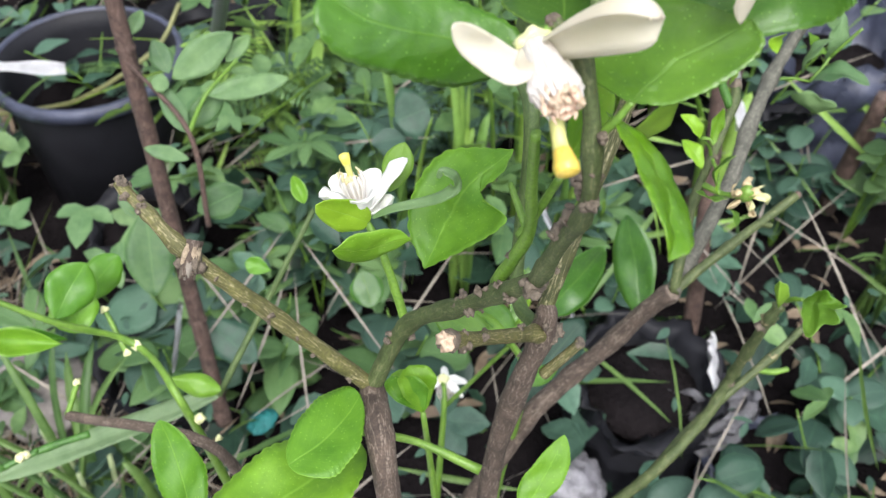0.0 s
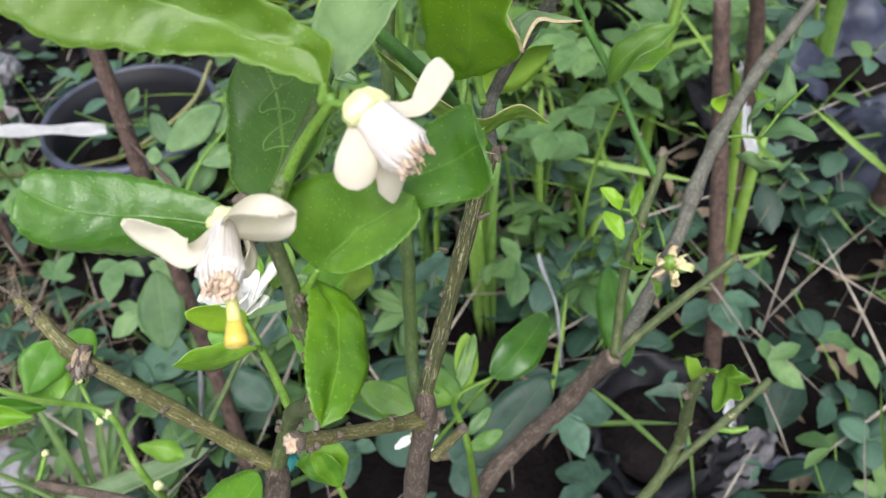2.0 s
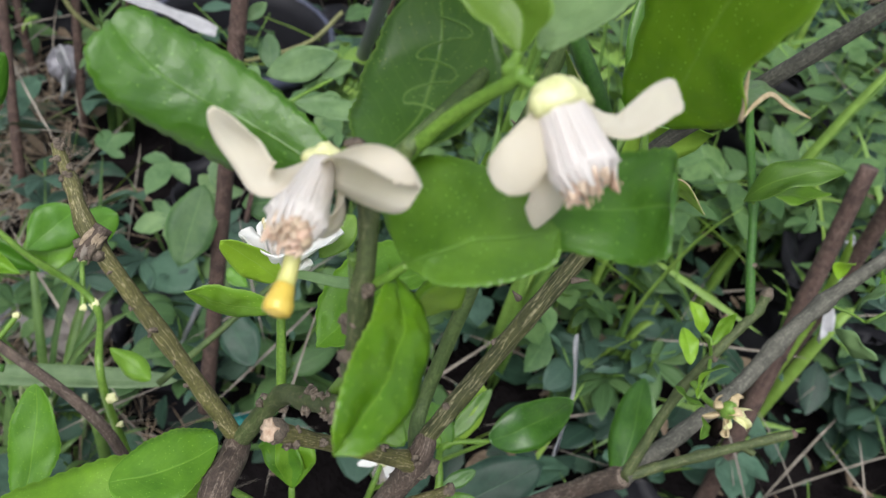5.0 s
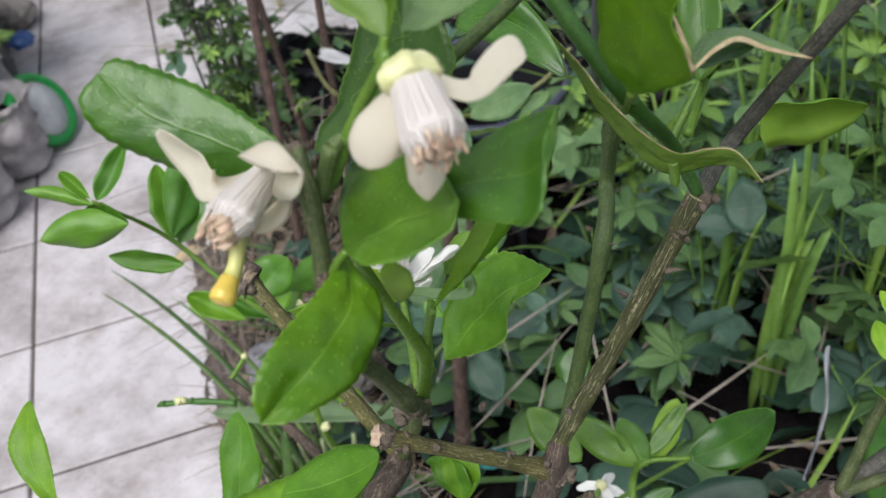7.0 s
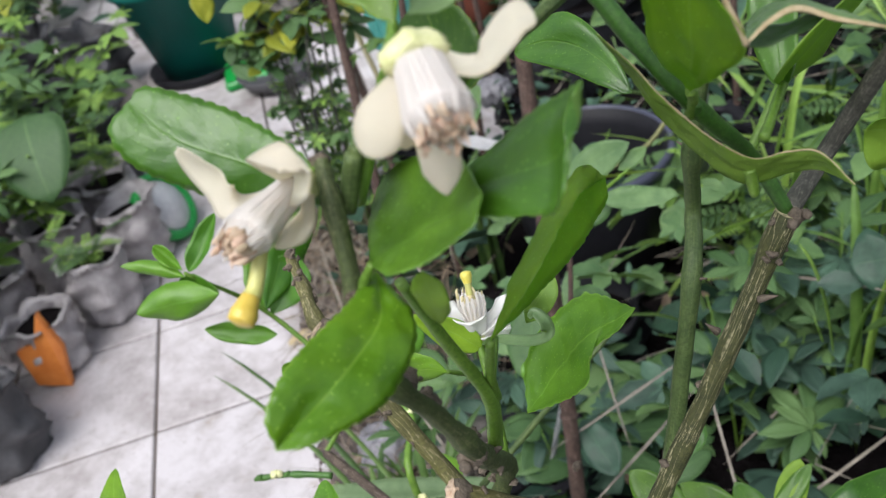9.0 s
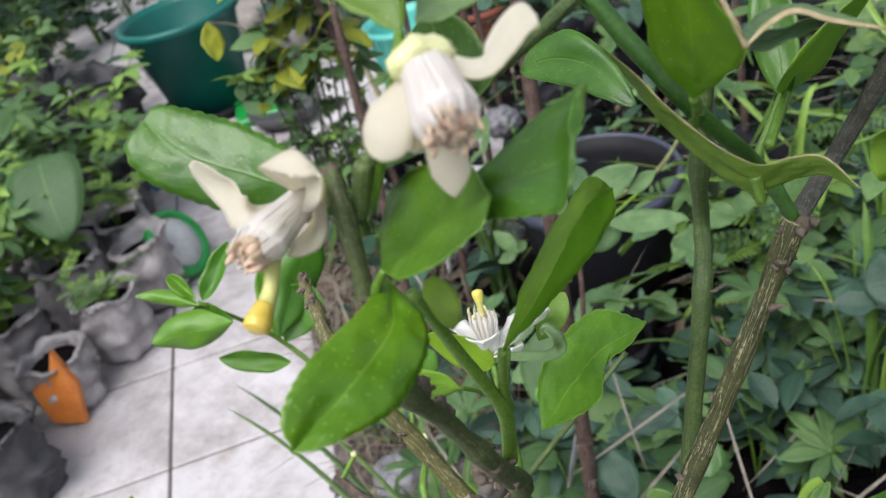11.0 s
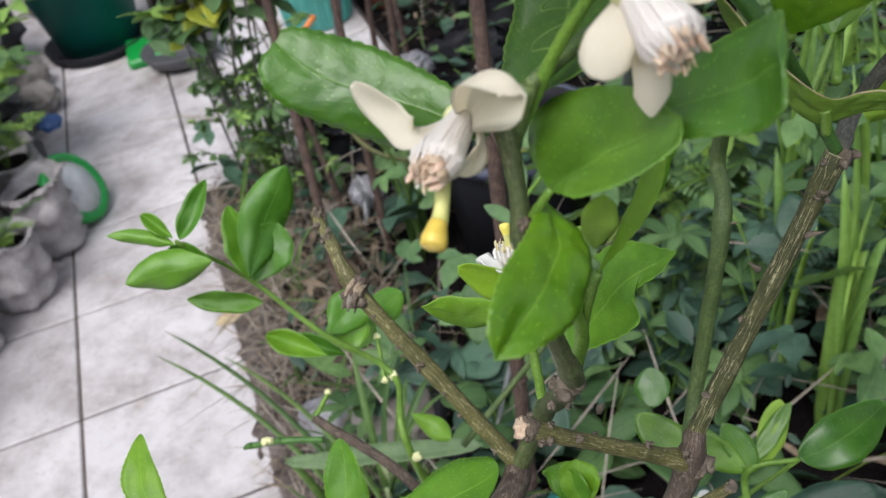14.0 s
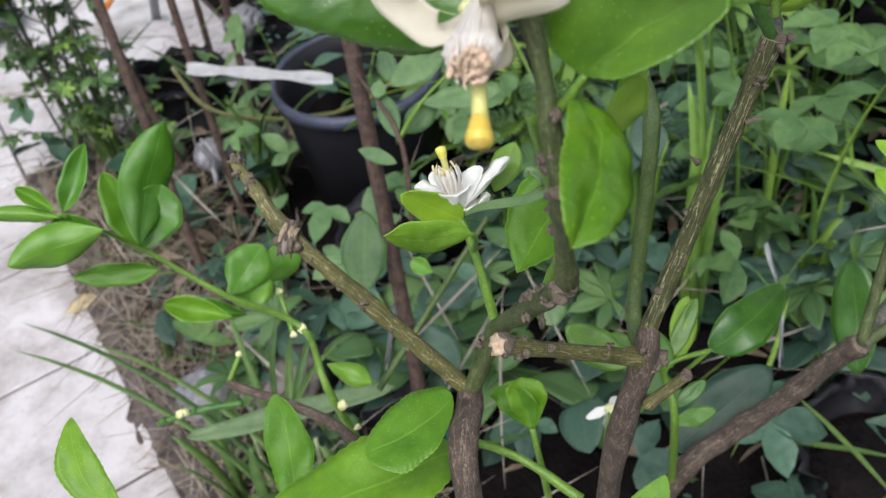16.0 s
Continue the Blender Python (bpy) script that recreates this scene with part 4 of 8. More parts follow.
    branch(tree, [(0.5012, -1.0492, 0.8372), (0.5025, -1.0613, 0.8734), along((0.5025, -1.0613, 0.8734), (0.4854, -1.0702, 0.9384), 0.5), (0.4854, -1.0702, 0.9384)], [0.003, 0.0026, 0.0022, 0.0018], SHOOT, "shoot")
    branch(tree, [(0.5025, -1.0613, 0.8734), (0.5114, -1.0449, 0.8841)], [0.0016, 0.0013], SHOOT, "shoot")
    top, way = Vector((0.4761, -1.0781, 0.9872)), (Vector((0.4761, -1.0781, 0.9872)) - Vector((0.4751, -1.0906, 0.9770))).normalized()
    branch(tree, [top - way * 0.006, top - way * 0.003, top], [0.0024, 0.0024, 0.0023], STEM_OLIVE, "cut_twig", rough=0.15)
    knot(tree, top, 0.0021, "cut_end")
    # blossoms
    up = (0, 0, 1)
    c1, c3 = Vector((0.4690, -1.0770, 0.9830)), Vector((0.5014, -1.1115, 1.0207))
    hood_mid = Vector((0.4700, -1.0996, 1.0048))
    flower(tree, c1, (0.4510, -1.0985, 0.9837), (0.4471, -1.1049, 0.9682), [
        petal_strap([along(c1, (0.4527, -1.0831, 0.9878), 0.15), Vector((0.4527, -1.0831, 0.9878)) + Vector((0, 0, -0.0015)), (0.4492, -1.0749, 0.9898), (0.4430, -1.0698, 0.9981)], [0.005, 0.0075, 0.009, 0.0092, 0.0085, 0.006], (-0.75, -0.15, 0.6), 0.35),
        blade(along(c1, (0.4741, -1.1102, 1.0028), 0.04), (0.4741, -1.1102, 1.0028), (0.4674, -1.1009, 0.9914), (0.4619, -1.1000, 1.0050), mid=hood_mid, wide=0.55, blunt=0.42, dome=0.075, thick=0.0009, nu=20, nv=10, seed=21),
        petal_strap([along(c1, (0.4579, -1.0990, 0.9774), 0.1) + Vector((0.003, -0.002, 0)), along(c1, (0.4579, -1.0990, 0.9774), 0.5) + Vector((0.004, -0.002, -0.001)), along(c1, (0.4579, -1.0990, 0.9774), 0.85)], [0.004, 0.0065, 0.0075, 0.003], (0.7, -0.6, 0.1), 0.3)],
        cup_r=0.005, r0=0.0037, r1=0.0062, style_r=0.0022, seed=3, fan=(0.5, -0.7, 0.1))
    low3 = along((0.4863, -1.1205, 1.0071), (0.4995, -1.1202, 0.9927), 0.5) + Vector((0.001, 0.004, 0.004))
    flower(tree, c3, (0.5014, -1.1289, 1.0121), None, [
        petal_strap([along(c3, (0.5138, -1.1214, 1.0201), 0.35), along(c3, (0.5138, -1.1214, 1.0201), 0.7) + Vector((0, 0, -0.002)), (0.5138, -1.1214, 1.0201), along((0.5138, -1.1214, 1.0201), (0.5239, -1.1229, 1.0259), 0.6) + Vector((0, 0, 0.0022)), (0.5239, -1.1229, 1.0259)], [0.0035, 0.0042, 0.0052, 0.0066, 0.0078, 0.0078, 0.0056], (-0.2, -0.4, 0.9), 0.4, 0.0022),
        petal_strap([along(c3, (0.4863, -1.1205, 1.0071), 0.1), along(c3, (0.4863, -1.1205, 1.0071), 0.55) + Vector((-0.002, -0.002, 0.001)), (0.4863, -1.1205, 1.0071)], [0.0055, 0.0085, 0.011, 0.0115, 0.008], (-0.55, -0.7, 0.35), -0.25, 0.0012),
        petal_strap([along(c3, low3, 0.1), along(c3, low3, 0.6), low3], [0.005, 0.007, 0.008, 0.003], (-0.3, -0.8, 0.3), -0.2, 0.0012),
        petal_strap([along(c3, (0.4995, -1.1202, 0.9927), 0.1), along(c3, (0.4995, -1.1202, 0.9927), 0.6) + Vector((0, -0.003, 0)), (0.4995, -1.1202, 0.9927)], [0.005, 0.0075, 0.0088, 0.0085, 0.003], (-0.2, -0.9, 0.3), -0.2, 0.0012)],
        cup_r=0.0064, r0=0.005, r1=0.0076, seed=5, fan=(0.2, -0.15, 0.02))
    c2 = Vector((0.5144, -0.9579, 0.8098))
    d2 = (Vector((0.5179, -0.9440, 0.8373)) - c2).normalized()
    flower(tree, c2, c2 + (Vector((0.5179, -0.9440, 0.8373)) - c2) * 0.62, (0.5179, -0.9440, 0.8373),
           [petal_strap([along(c2, tip, 0.06), along(c2, tip, 0.5) + d2 * rise, along(c2, tip, 0.8) + d2 * rise * 0.8, tip], [0.008, 0.0125, wide * 1.15, wide * 1.2, wide * 0.75], d2, 0.3, 0.0018)
            for tip, rise, wide in ((Vector((0.5025, -0.9406, 0.8211)), 0.002, 0.012), (Vector((0.5466, -0.9574, 0.8252)), 0.0, 0.012), (Vector((0.5186, -0.9349, 0.8194)), -0.001, 0.011), (Vector((0.5359, -0.9447, 0.8179)), -0.001, 0.011), (Vector((0.5116, -0.9645, 0.8256)), 0.003, 0.013), (Vector((0.5290, -0.9640, 0.8160)), -0.002, 0.011))],
           True, 0.004, 0.003, 0.0048, 0.0017, seed=7, count=14)
    c4 = Vector((0.6596, -0.8939, 0.4598))
    flower(tree, c4, c4 + Vector((0.0, -0.004, -0.02)), None, [petal_strap([c4, c4 + Vector(q) * 0.5 + Vector((0, 0, 0.001)), c4 + Vector(q)], [0.005, 0.009, 0.004], (0, -0.5, 1), 0.2) for q in ((0.018, 0.012, -0.012), (-0.018, 0.01, -0.01), (0.004, -0.02, -0.014), (0.02, -0.012, -0.016))], True, seed=9)
    # leaves round the blossoms
    dark = (LIME_TOP, LIME_UNDER)
    young = (YOUNG_TOP, YOUNG_UNDER)
    hanging = (HANG_TOP, YOUNG_UNDER)
    sheet(tree, [(0.4750, -1.0770, 0.9740), (0.4600, -1.0610, 0.9810), (0.4395, -1.0462, 0.9905), (0.4300, -1.0360, 1.0005)],
          [(0.4750, -1.0770, 0.9740), (0.4722, -1.0658, 0.9830), (0.4572, -1.0472, 0.9935), (0.4370, -1.0350, 1.0025), (0.4300, -1.0360, 1.0005)],
          [(0.4750, -1.0770, 0.9740), along((0.4640, -1.0650, 0.9790), (0.4547, -1.0599, 0.9650), 0.8), along((0.4470, -1.0510, 0.9870), (0.4376, -1.0529, 0.9746), 0.82), (0.4256, -1.0457, 0.9870), (0.4232, -1.0407, 0.9965), (0.4300, -1.0360, 1.0005)], dark, "glossy dark green leaf with a scalloped margin", seed=1, scallop=0.0004, teeth=19, dome=0.07, pucker=0.00045)
    sheet(tree, [(0.4802, -1.0961, 0.9632), (0.4775, -1.1110, 0.9595), (0.4640, -1.1270, 0.9590), (0.4484, -1.1370, 0.9556)],
          [(0.4802, -1.0961, 0.9632), (0.4693, -1.1099, 0.9650), (0.4561, -1.1235, 0.9661), (0.4487, -1.1339, 0.9634), (0.4484, -1.1370, 0.9556)],
          [(0.4802, -1.0961, 0.9632), (0.4855, -1.1115, 0.9545), (0.4735, -1.1285, 0.9505), (0.4562, -1.1392, 0.9560), (0.4484, -1.1370, 0.9556)], hanging, "glossy yellow-green leaf with a blunt toothed tip", seed=2, scallop=0.00028, teeth=18, dome=0.1)
    sheet(tree, [(0.4795, -1.1032, 0.9701), (0.4868, -1.1050, 0.9740), (0.4949, -1.1079, 0.9782), (0.5010, -1.1145, 0.9840), (0.5067, -1.1205, 0.9905)],
          [(0.4795, -1.1032, 0.9701), (0.4823, -1.0852, 0.9705), (0.4888, -1.0741, 0.9741), (0.4986, -1.0805, 0.9814), (0.5064, -1.0984, 0.9883), (0.5067, -1.1205, 0.9905)],
          [(0.4795, -1.1032, 0.9701), (0.4835, -1.1148, 0.9739), (0.4936, -1.1240, 0.9816), (0.5023, -1.1266, 0.9879), (0.5067, -1.1205, 0.9905)], dark, "glossy green leaf creased along its rib", seed=3, scallop=0.0003, teeth=17, dome=0.05, pucker=0.0005)
    branch(tree, [(0.4755, -1.0960, 0.9560), (0.4765, -1.1010, 0.9640), (0.4800, -1.1034, 0.9704)], [0.0016, 0.0013, 0.0011], SHOOT, "leaf_stalk")
    leaf(tree, along((0.4819, -1.0896, 0.9707), (0.5056, -1.1244, 0.9901), 0.25) + Vector((0.006, 0.008, -0.004)), (0.5226, -1.1338, 1.0039), (0.5271, -1.1128, 1.0039), (0.5148, -1.1332, 0.9900), dark, wide=0.62, blunt=0.45, wave=0.015, serrate=0.022, nu=88, nv=12, uneven=0.045, seed=4)
    leaf(tree, (0.4833, -1.0767, 0.9824), (0.5153, -1.0398, 1.0046), (0.4938, -1.0432, 0.9801), (0.5226, -1.0697, 0.9927), (FRESH, FRESH), wide=0.5, blunt=0.5, wave=0.02, serrate=0.02, nu=60, nv=10, uneven=0.03, seed=5)
    wb, wt, wl, wr = Vector((0.4833, -1.0767, 0.9824)), Vector((0.5153, -1.0398, 1.0046)), Vector((0.4938, -1.0432, 0.9801)), Vector((0.5226, -1.0697, 0.9927))
    mid, across = (wl + wr) / 2, (wr - wl) / 2
    out = (wt - wb).cross(across).normalized()
    out = out if out.dot(Vector((-0.1, -0.12, 0.15))) > 0 else -out
    trail = [wb.lerp(wt, 0.12 + 0.017 * k) + across * (0.35 + 0.3 * math.sin(k * 0.42) + 0.05 * math.sin(k * 1.3)) + (wt - wb) * 0.025 * math.cos(k * 0.84) + out * 0.0003 for k in range(40)]
    part("miner_trail", tube(trail, [0.0003] * 3, 6, 2, 0.1), LIME_UNDER, tree, "silvery winding trail of a leaf miner")
    branch(tree, [(0.4983, -1.0972, 1.0184), (0.4995, -1.0971, 1.0205), (0.5003, -1.0968, 1.0232)], [0.0016, 0.0014, 0.0012], SHOOT, "leaf_stalk")
    sheet(tree, [(0.5005, -1.0970, 1.0225), (0.5020, -1.0905, 1.0295), (0.4935, -1.0785, 1.0347), (0.4835, -1.0592, 1.0424), (0.4640, -1.0430, 1.0530), (0.4400, -1.0270, 1.0650)],
          [(0.5005, -1.0970, 1.0225), (0.4932, -1.0903, 1.0275), (0.4840, -1.0800, 1.0340), (0.4745, -1.0680, 1.0350), (0.4660, -1.0545, 1.0360), (0.4520, -1.0441, 1.0429), (0.4400, -1.0270, 1.0650)],
          [(0.5005, -1.0970, 1.0225), (0.5036, -1.0990, 1.0345), (0.5045, -1.0880, 1.0360), (0.4976, -1.0812, 1.0453), (0.4840, -1.0620, 1.0620), (0.4600, -1.0400, 1.0720), (0.4400, -1.0270, 1.0650)], (FRESH, OLIVE), "bright green trough-shaped leaf with a ragged yellow margin", seed=6, scallop=0.0007, teeth=13, dome=0.05)
    sheet(tree, [(0.5040, -1.0985, 1.0245), (0.5190, -1.0868, 1.0225), (0.5330, -1.0800, 1.0262), (0.5470, -1.0765, 1.0330), (0.5600, -1.0750, 1.0400)],
          [(0.5040, -1.0985, 1.0245), (0.5115, -1.0814, 1.0301), (0.5276, -1.0713, 1.0314), (0.5450, -1.0670, 1.0370), (0.5600, -1.0750, 1.0400)],
          [(0.5040, -1.0985, 1.0245), (0.5135, -1.0958, 1.0225), (0.5367, -1.0902, 1.0290), (0.5480, -1.0850, 1.0350), (0.5600, -1.0750, 1.0400)], (SHEEN_LEAF, LIME_UNDER), "green leaf folded along its rib, sky sheen painted grey-green", seed=7, scallop=0.0002)
    sheet(tree, [(0.5800, -1.0640, 0.9650), (0.5735, -1.0810, 0.9860), (0.5725, -1.0850, 1.0150), (0.5770, -1.0850, 1.0380), (0.5850, -1.0750, 1.0650)],
          [(0.5800, -1.0640, 0.9650), (0.5700, -1.0655, 0.9810), (0.5680, -1.0655, 0.9960), (0.5690, -1.0620, 1.0200), (0.5760, -1.0600, 1.0450), (0.5850, -1.0750, 1.0650)],
          [(0.5800, -1.0640, 0.9650), (0.5770, -1.0860, 0.9795), (0.5768, -1.1030, 0.9950), (0.5700, -1.1025, 1.0120), (0.5723, -1.1096, 1.0350), (0.5800, -1.1020, 1.0550), (0.5850, -1.0750, 1.0650)], (OLIVE, OLIVE), "broad olive-green leaf with a bitten margin", seed=8, scallop=0.0005, teeth=9, dome=0.05)
    part("dried_edge", tube([(0.5770, -1.1029, 0.9952), (0.5748, -1.1032, 1.0010), (0.5727, -1.1024, 1.0065), (0.5703, -1.1027, 1.0122)], [0.0006, 0.0007, 0.0006, 0.0004], 6, 6, 0.5), DRY_EDGE, tree, "dry brown rim of a leaf")
    branch(tree, [(0.5868, -1.0485, 0.9480), (0.5850, -1.0550, 0.9570), (0.5800, -1.0645, 0.9655)], [0.0021, 0.0017, 0.0016], SHOOT, "leaf_stalk")
    part("bud", tube([(0.5868, -1.0485, 0.9480), (0.5875, -1.0515, 0.9510), (0.5866, -1.0545, 0.9545)], [0.0018, 0.0017, 0.0011], 8, 4, 0.1), STEM_GREEN, tree)
    ribbon_leaf(tree, [(0.5768, -1.1030, 0.9957), (0.5850, -1.0995, 0.9976), (0.5933, -1.0972, 0.9972), (0.6031, -1.0973, 0.9915), (0.6173, -1.0977, 0.9849)], 0.0014, (-0.1, -0.7, 0.7), (DRY_EDGE, DRY_EDGE))
    sheet(tree, [(0.5768, -1.1026, 0.9958), (0.5846, -1.0955, 0.9968), (0.5940, -1.0930, 0.9968), (0.6040, -1.0930, 0.9918), (0.6173, -1.0977, 0.9849)],
          [(0.5768, -1.1026, 0.9958), (0.5843, -1.0918, 0.9958), (0.5948, -1.0885, 0.9960), (0.6052, -1.0878, 0.9917), (0.6173, -1.0977, 0.9849)],
          [(0.5768, -1.1026, 0.9958), (0.5850, -1.0990, 0.9972), (0.5933, -1.0968, 0.9968), (0.6031, -1.0968, 0.9911), (0.6173, -1.0977, 0.9849)], (SHEEN_LEAF, OLIVE), "leaf with a dried curled margin, painted with grey-green sheen", seed=9, nu=40, scallop=0.0002)
    rim = [(0.5609, -1.0471, 0.9828), (0.5697, -1.0495, 0.9707), (0.5764, -1.0532, 0.9594), (0.5881, -1.0588, 0.9443), (0.5996, -1.0622, 0.9346), (0.6095, -1.0644, 0.9345), (0.6186, -1.0678, 0.9328), (0.6248, -1.0766, 0.9237)]
    low = [(0.5609, -1.0471, 0.9828), (0.5700, -1.0440, 0.9660), (0.5766, -1.0480, 0.9510), (0.5850, -1.0530, 0.9380), (0.5980, -1.0570, 0.9235), (0.6110, -1.0600, 0.9235), (0.6200, -1.0655, 0.9250), (0.6248, -1.0766, 0.9237)]
    sheet(tree, [along(a, b, 0.5) for a, b in zip(rim, low)], rim, low, (WAXY, WAXY), "thick yellow-green leaf bent like a pod", seed=31, scallop=0.0001, dome=0.0, nu=70)
    part("dried_edge", tube(rim, [0.0001, 0.00015, 0.0003, 0.0002, 0.0002, 0.0003, 0.0002], 6, 8, 0.4), DRY_EDGE, tree, "dry brown rim of a leaf")
    branch(tree, [(0.6000, -1.0590, 0.9290), (0.6010, -1.0590, 0.9235), (0.6016, -1.0590, 0.9190), (0.6017, -1.0590, 0.9176)], [0.0024, 0.0019, 0.0017, 0.0008], SHOOT, "leaf_stalk", steps=6)
    branch(tree, [(0.6080, -1.0540, 0.9345), (0.6180, -1.0420, 0.9345), (0.6295, -1.0284, 0.9352)], [0.0018, 0.0017, 0.0016], SHOOT, "leaf_stalk")
    leaf(tree, (0.5862, -1.0019, 0.9353), (0.5590, -0.9493, 0.9391), (0.5789, -0.9645, 0.9552), (0.5713, -0.9785, 0.9384), dark, nu=20, nv=8, blunt=0.6, wave=0.01, seed=10)
    leaf(tree, (0.7702, -0.9627, 0.8416), (0.7160, -0.9511, 0.8489), along(along((0.7702, -0.9627, 0.8416), (0.7160, -0.9511, 0.8489), 0.5), (0.7228, -0.9621, 0.8792), 0.55), None, young, nu=20, blunt=0.4, seed=11, curl=-0.18)
    leaf(tree, (0.6314, -1.0255, 0.9317), (0.6399, -0.9975, 0.9699), (0.6419, -1.0163, 0.9529), (0.6294, -1.0068, 0.9487), dark, nu=18, blunt=0.5, seed=31)
    leaf(tree, (0.6036, -1.0900, 0.9891), (0.5838, -1.0889, 0.9877), (0.5937, -1.0872, 0.9896), (0.5937, -1.0917, 0.9872), (SHEEN_LEAF, SHEEN_LEAF), nu=18, blunt=0.5, seed=32, wave=0.04)
    leaf(tree, (0.6308, -1.0244, 0.9332), (0.6620, -1.0296, 0.9646), along((0.6308, -1.0244, 0.9332), (0.6013, -1.0881, 0.9913), 0.5), None, (BRIGHT, YOUNG_UNDER), nu=18, seed=12)
    # the low blossoming shoot
    sheet(tree, [(0.4935, -1.0080, 0.8420), (0.4880, -1.0060, 0.8440), (0.4770, -0.9985, 0.8425), (0.4596, -0.9956, 0.8530)],
          [(0.4935, -1.0080, 0.8420), (0.4890, -1.0040, 0.8490), (0.4776, -1.0001, 0.8535), (0.4680, -0.9975, 0.8555), (0.4596, -0.9956, 0.8530)],
          [(0.4935, -1.0080, 0.8420), (0.4870, -1.0010, 0.8340), (0.4772, -0.9945, 0.8312), (0.4670, -0.9930, 0.8400), (0.4596, -0.9956, 0.8530)], (BRIGHT, BRIGHT), "bright yellow-green young leaf", seed=13, scallop=0.0003, nu=50)
    branch(tree, [(0.5107, -0.9750, 0.7975), (0.5030, -0.9930, 0.8220), (0.4935, -1.0080, 0.8420)], [0.0013, 0.0011, 0.001], SHOOT, "leaf_stalk")
    sheet(tree, [(0.5243, -0.9893, 0.7841), (0.5385, -0.9885, 0.7985), (0.5570, -0.9890, 0.8160), (0.5773, -1.0013, 0.8354)],
          [(0.5243, -0.9893, 0.7841), (0.5312, -0.9723, 0.7987), (0.5500, -0.9640, 0.8130), (0.5672, -0.9690, 0.8235), (0.5773, -1.0013, 0.8354)],
          [(0.5243, -0.9893, 0.7841), (0.5365, -1.0090, 0.8050), (0.5465, -1.0210, 0.8230), (0.5575, -0.9960, 0.8150), (0.5680, -1.0020, 0.8270), (0.5773, -1.0013, 0.8354)], young, "dark green leaf with a large bite in its margin", seed=14, scallop=0.0007, teeth=14)
    leaf(tree, (0.5140, -0.9624, 0.8067), (0.4885, -0.9540, 0.8318), (0.4974, -0.9578, 0.8111), None, (BRIGHT, YOUNG_UNDER), nu=18, blunt=0.5, seed=15)
    leaf(tree, (0.5393, -0.9524, 0.8039), (0.5585, -0.9465, 0.8217), (0.5535, -0.9562, 0.8121), None, young, nu=16, seed=16)
    ribbon_leaf(tree, [(0.5150, -0.9640, 0.8110), (0.5208, -0.9718, 0.8175), (0.5337, -0.9878, 0.8245), (0.5395, -0.9950, 0.8320), (0.5398, -0.9950, 0.8385), (0.5370, -0.9901, 0.8415), (0.5345, -0.9890, 0.8385)], 0.0062, (0.1, -0.5, 0.85), (SHEEN_LEAF, YOUNG_UNDER))
    sheet(tree, [(0.5066, -1.0690, 0.9040), (0.5196, -1.0700, 0.9290), (0.5424, -1.0451, 0.9326), (0.5560, -1.0310, 0.9310), (0.5663, -1.0202, 0.9165)],
          [(0.5066, -1.0690, 0.9040), along((0.5196, -1.0700, 0.9290), (0.5247, -1.0806, 0.9304), 0.68), along((0.5424, -1.0451, 0.9326), (0.5483, -1.0523, 0.9316), 0.68), (0.5663, -1.0202, 0.9165)],
          [(0.5066, -1.0690, 0.9040), (0.5378, -1.0514, 0.9088), (0.5623, -1.0263, 0.9084), (0.5663, -1.0202, 0.9165)], (PALE_FACE, PALE_FACE), "young leaf folded lengthwise, pale outside", seed=18, scallop=0.0003, dome=0.02, flip=True)
    branch(tree, [(0.5051, -1.0561, 0.8679), (0.5045, -1.0630, 0.8850), (0.5066, -1.0695, 0.9050)], [0.0022, 0.0018, 0.0015], SHOOT, "leaf_stalk")
    leaf(tree, (0.4917, -1.1009, 0.9445), (0.4906, -1.1114, 0.9696), along((0.4917, -1.1009, 0.9445), (0.4906, -1.1114, 0.9696), 0.5) + Vector((0.004, -0.003, 0)), None, young, nu=12, seed=19)
    # low leaves
    leaf(tree, (0.3879, -0.9326, 0.6326), (0.4092, -0.8914, 0.6826), (0.3892, -0.9062, 0.6589), (0.4128, -0.9200, 0.6564), young, nu=70, blunt=0.6, serrate=0.03, seed=20)
    leaf(tree, (0.4270, -0.9824, 0.7120), (0.4821, -0.9797, 0.7110), (0.4610, -0.9659, 0.7146), (0.4466, -1.0054, 0.7136), young, nu=70, serrate=0.025, blunt=0.5, seed=21)
    leaf(tree, (0.3686, -0.9630, 0.6765), (0.4789, -0.9805, 0.6666), (0.4293, -0.9467, 0.6765), (0.4222, -1.0036, 0.6765), young, nu=80, blunt=0.5, serrate=0.03, wave=0.02, seed=22)
    leaf(tree, (0.3136, -0.9546, 0.7235), (0.3121, -0.9043, 0.7571), (0.2936, -0.9174, 0.7357), (0.3140, -0.9271, 0.7357), young, nu=70, blunt=0.7, serrate=0.03, seed=23)
    leaf(tree, (0.5104, -1.0748, 0.6606), (0.5466, -1.0723, 0.6890), (0.5179, -1.0662, 0.6714), (0.5330, -1.0841, 0.6717), young, nu=70, blunt=0.7, serrate=0.03, seed=24)
    for k, (dx, dy, tall) in enumerate(((0.005, -0.003, 1.0), (-0.006, 0.003, 0.9), (0.002, 0.006, 0.8))):
        top = along((0.5230, -0.9893, 0.6567), (0.5235, -0.9711, 0.6850), tall) + Vector((dx, dy, 0))
        half = along((0.5230, -0.9893, 0.6567), top, 0.55)
        leaf(tree, (0.5230, -0.9893, 0.6567), top, half + Vector((0.011, -0.006, 0.004)), half + Vector((-0.009, 0.006, 0.003)), young, nu=20, wide=0.6, blunt=0.5, wave=0.06, curl=0.12, seed=25 + 40 * k)
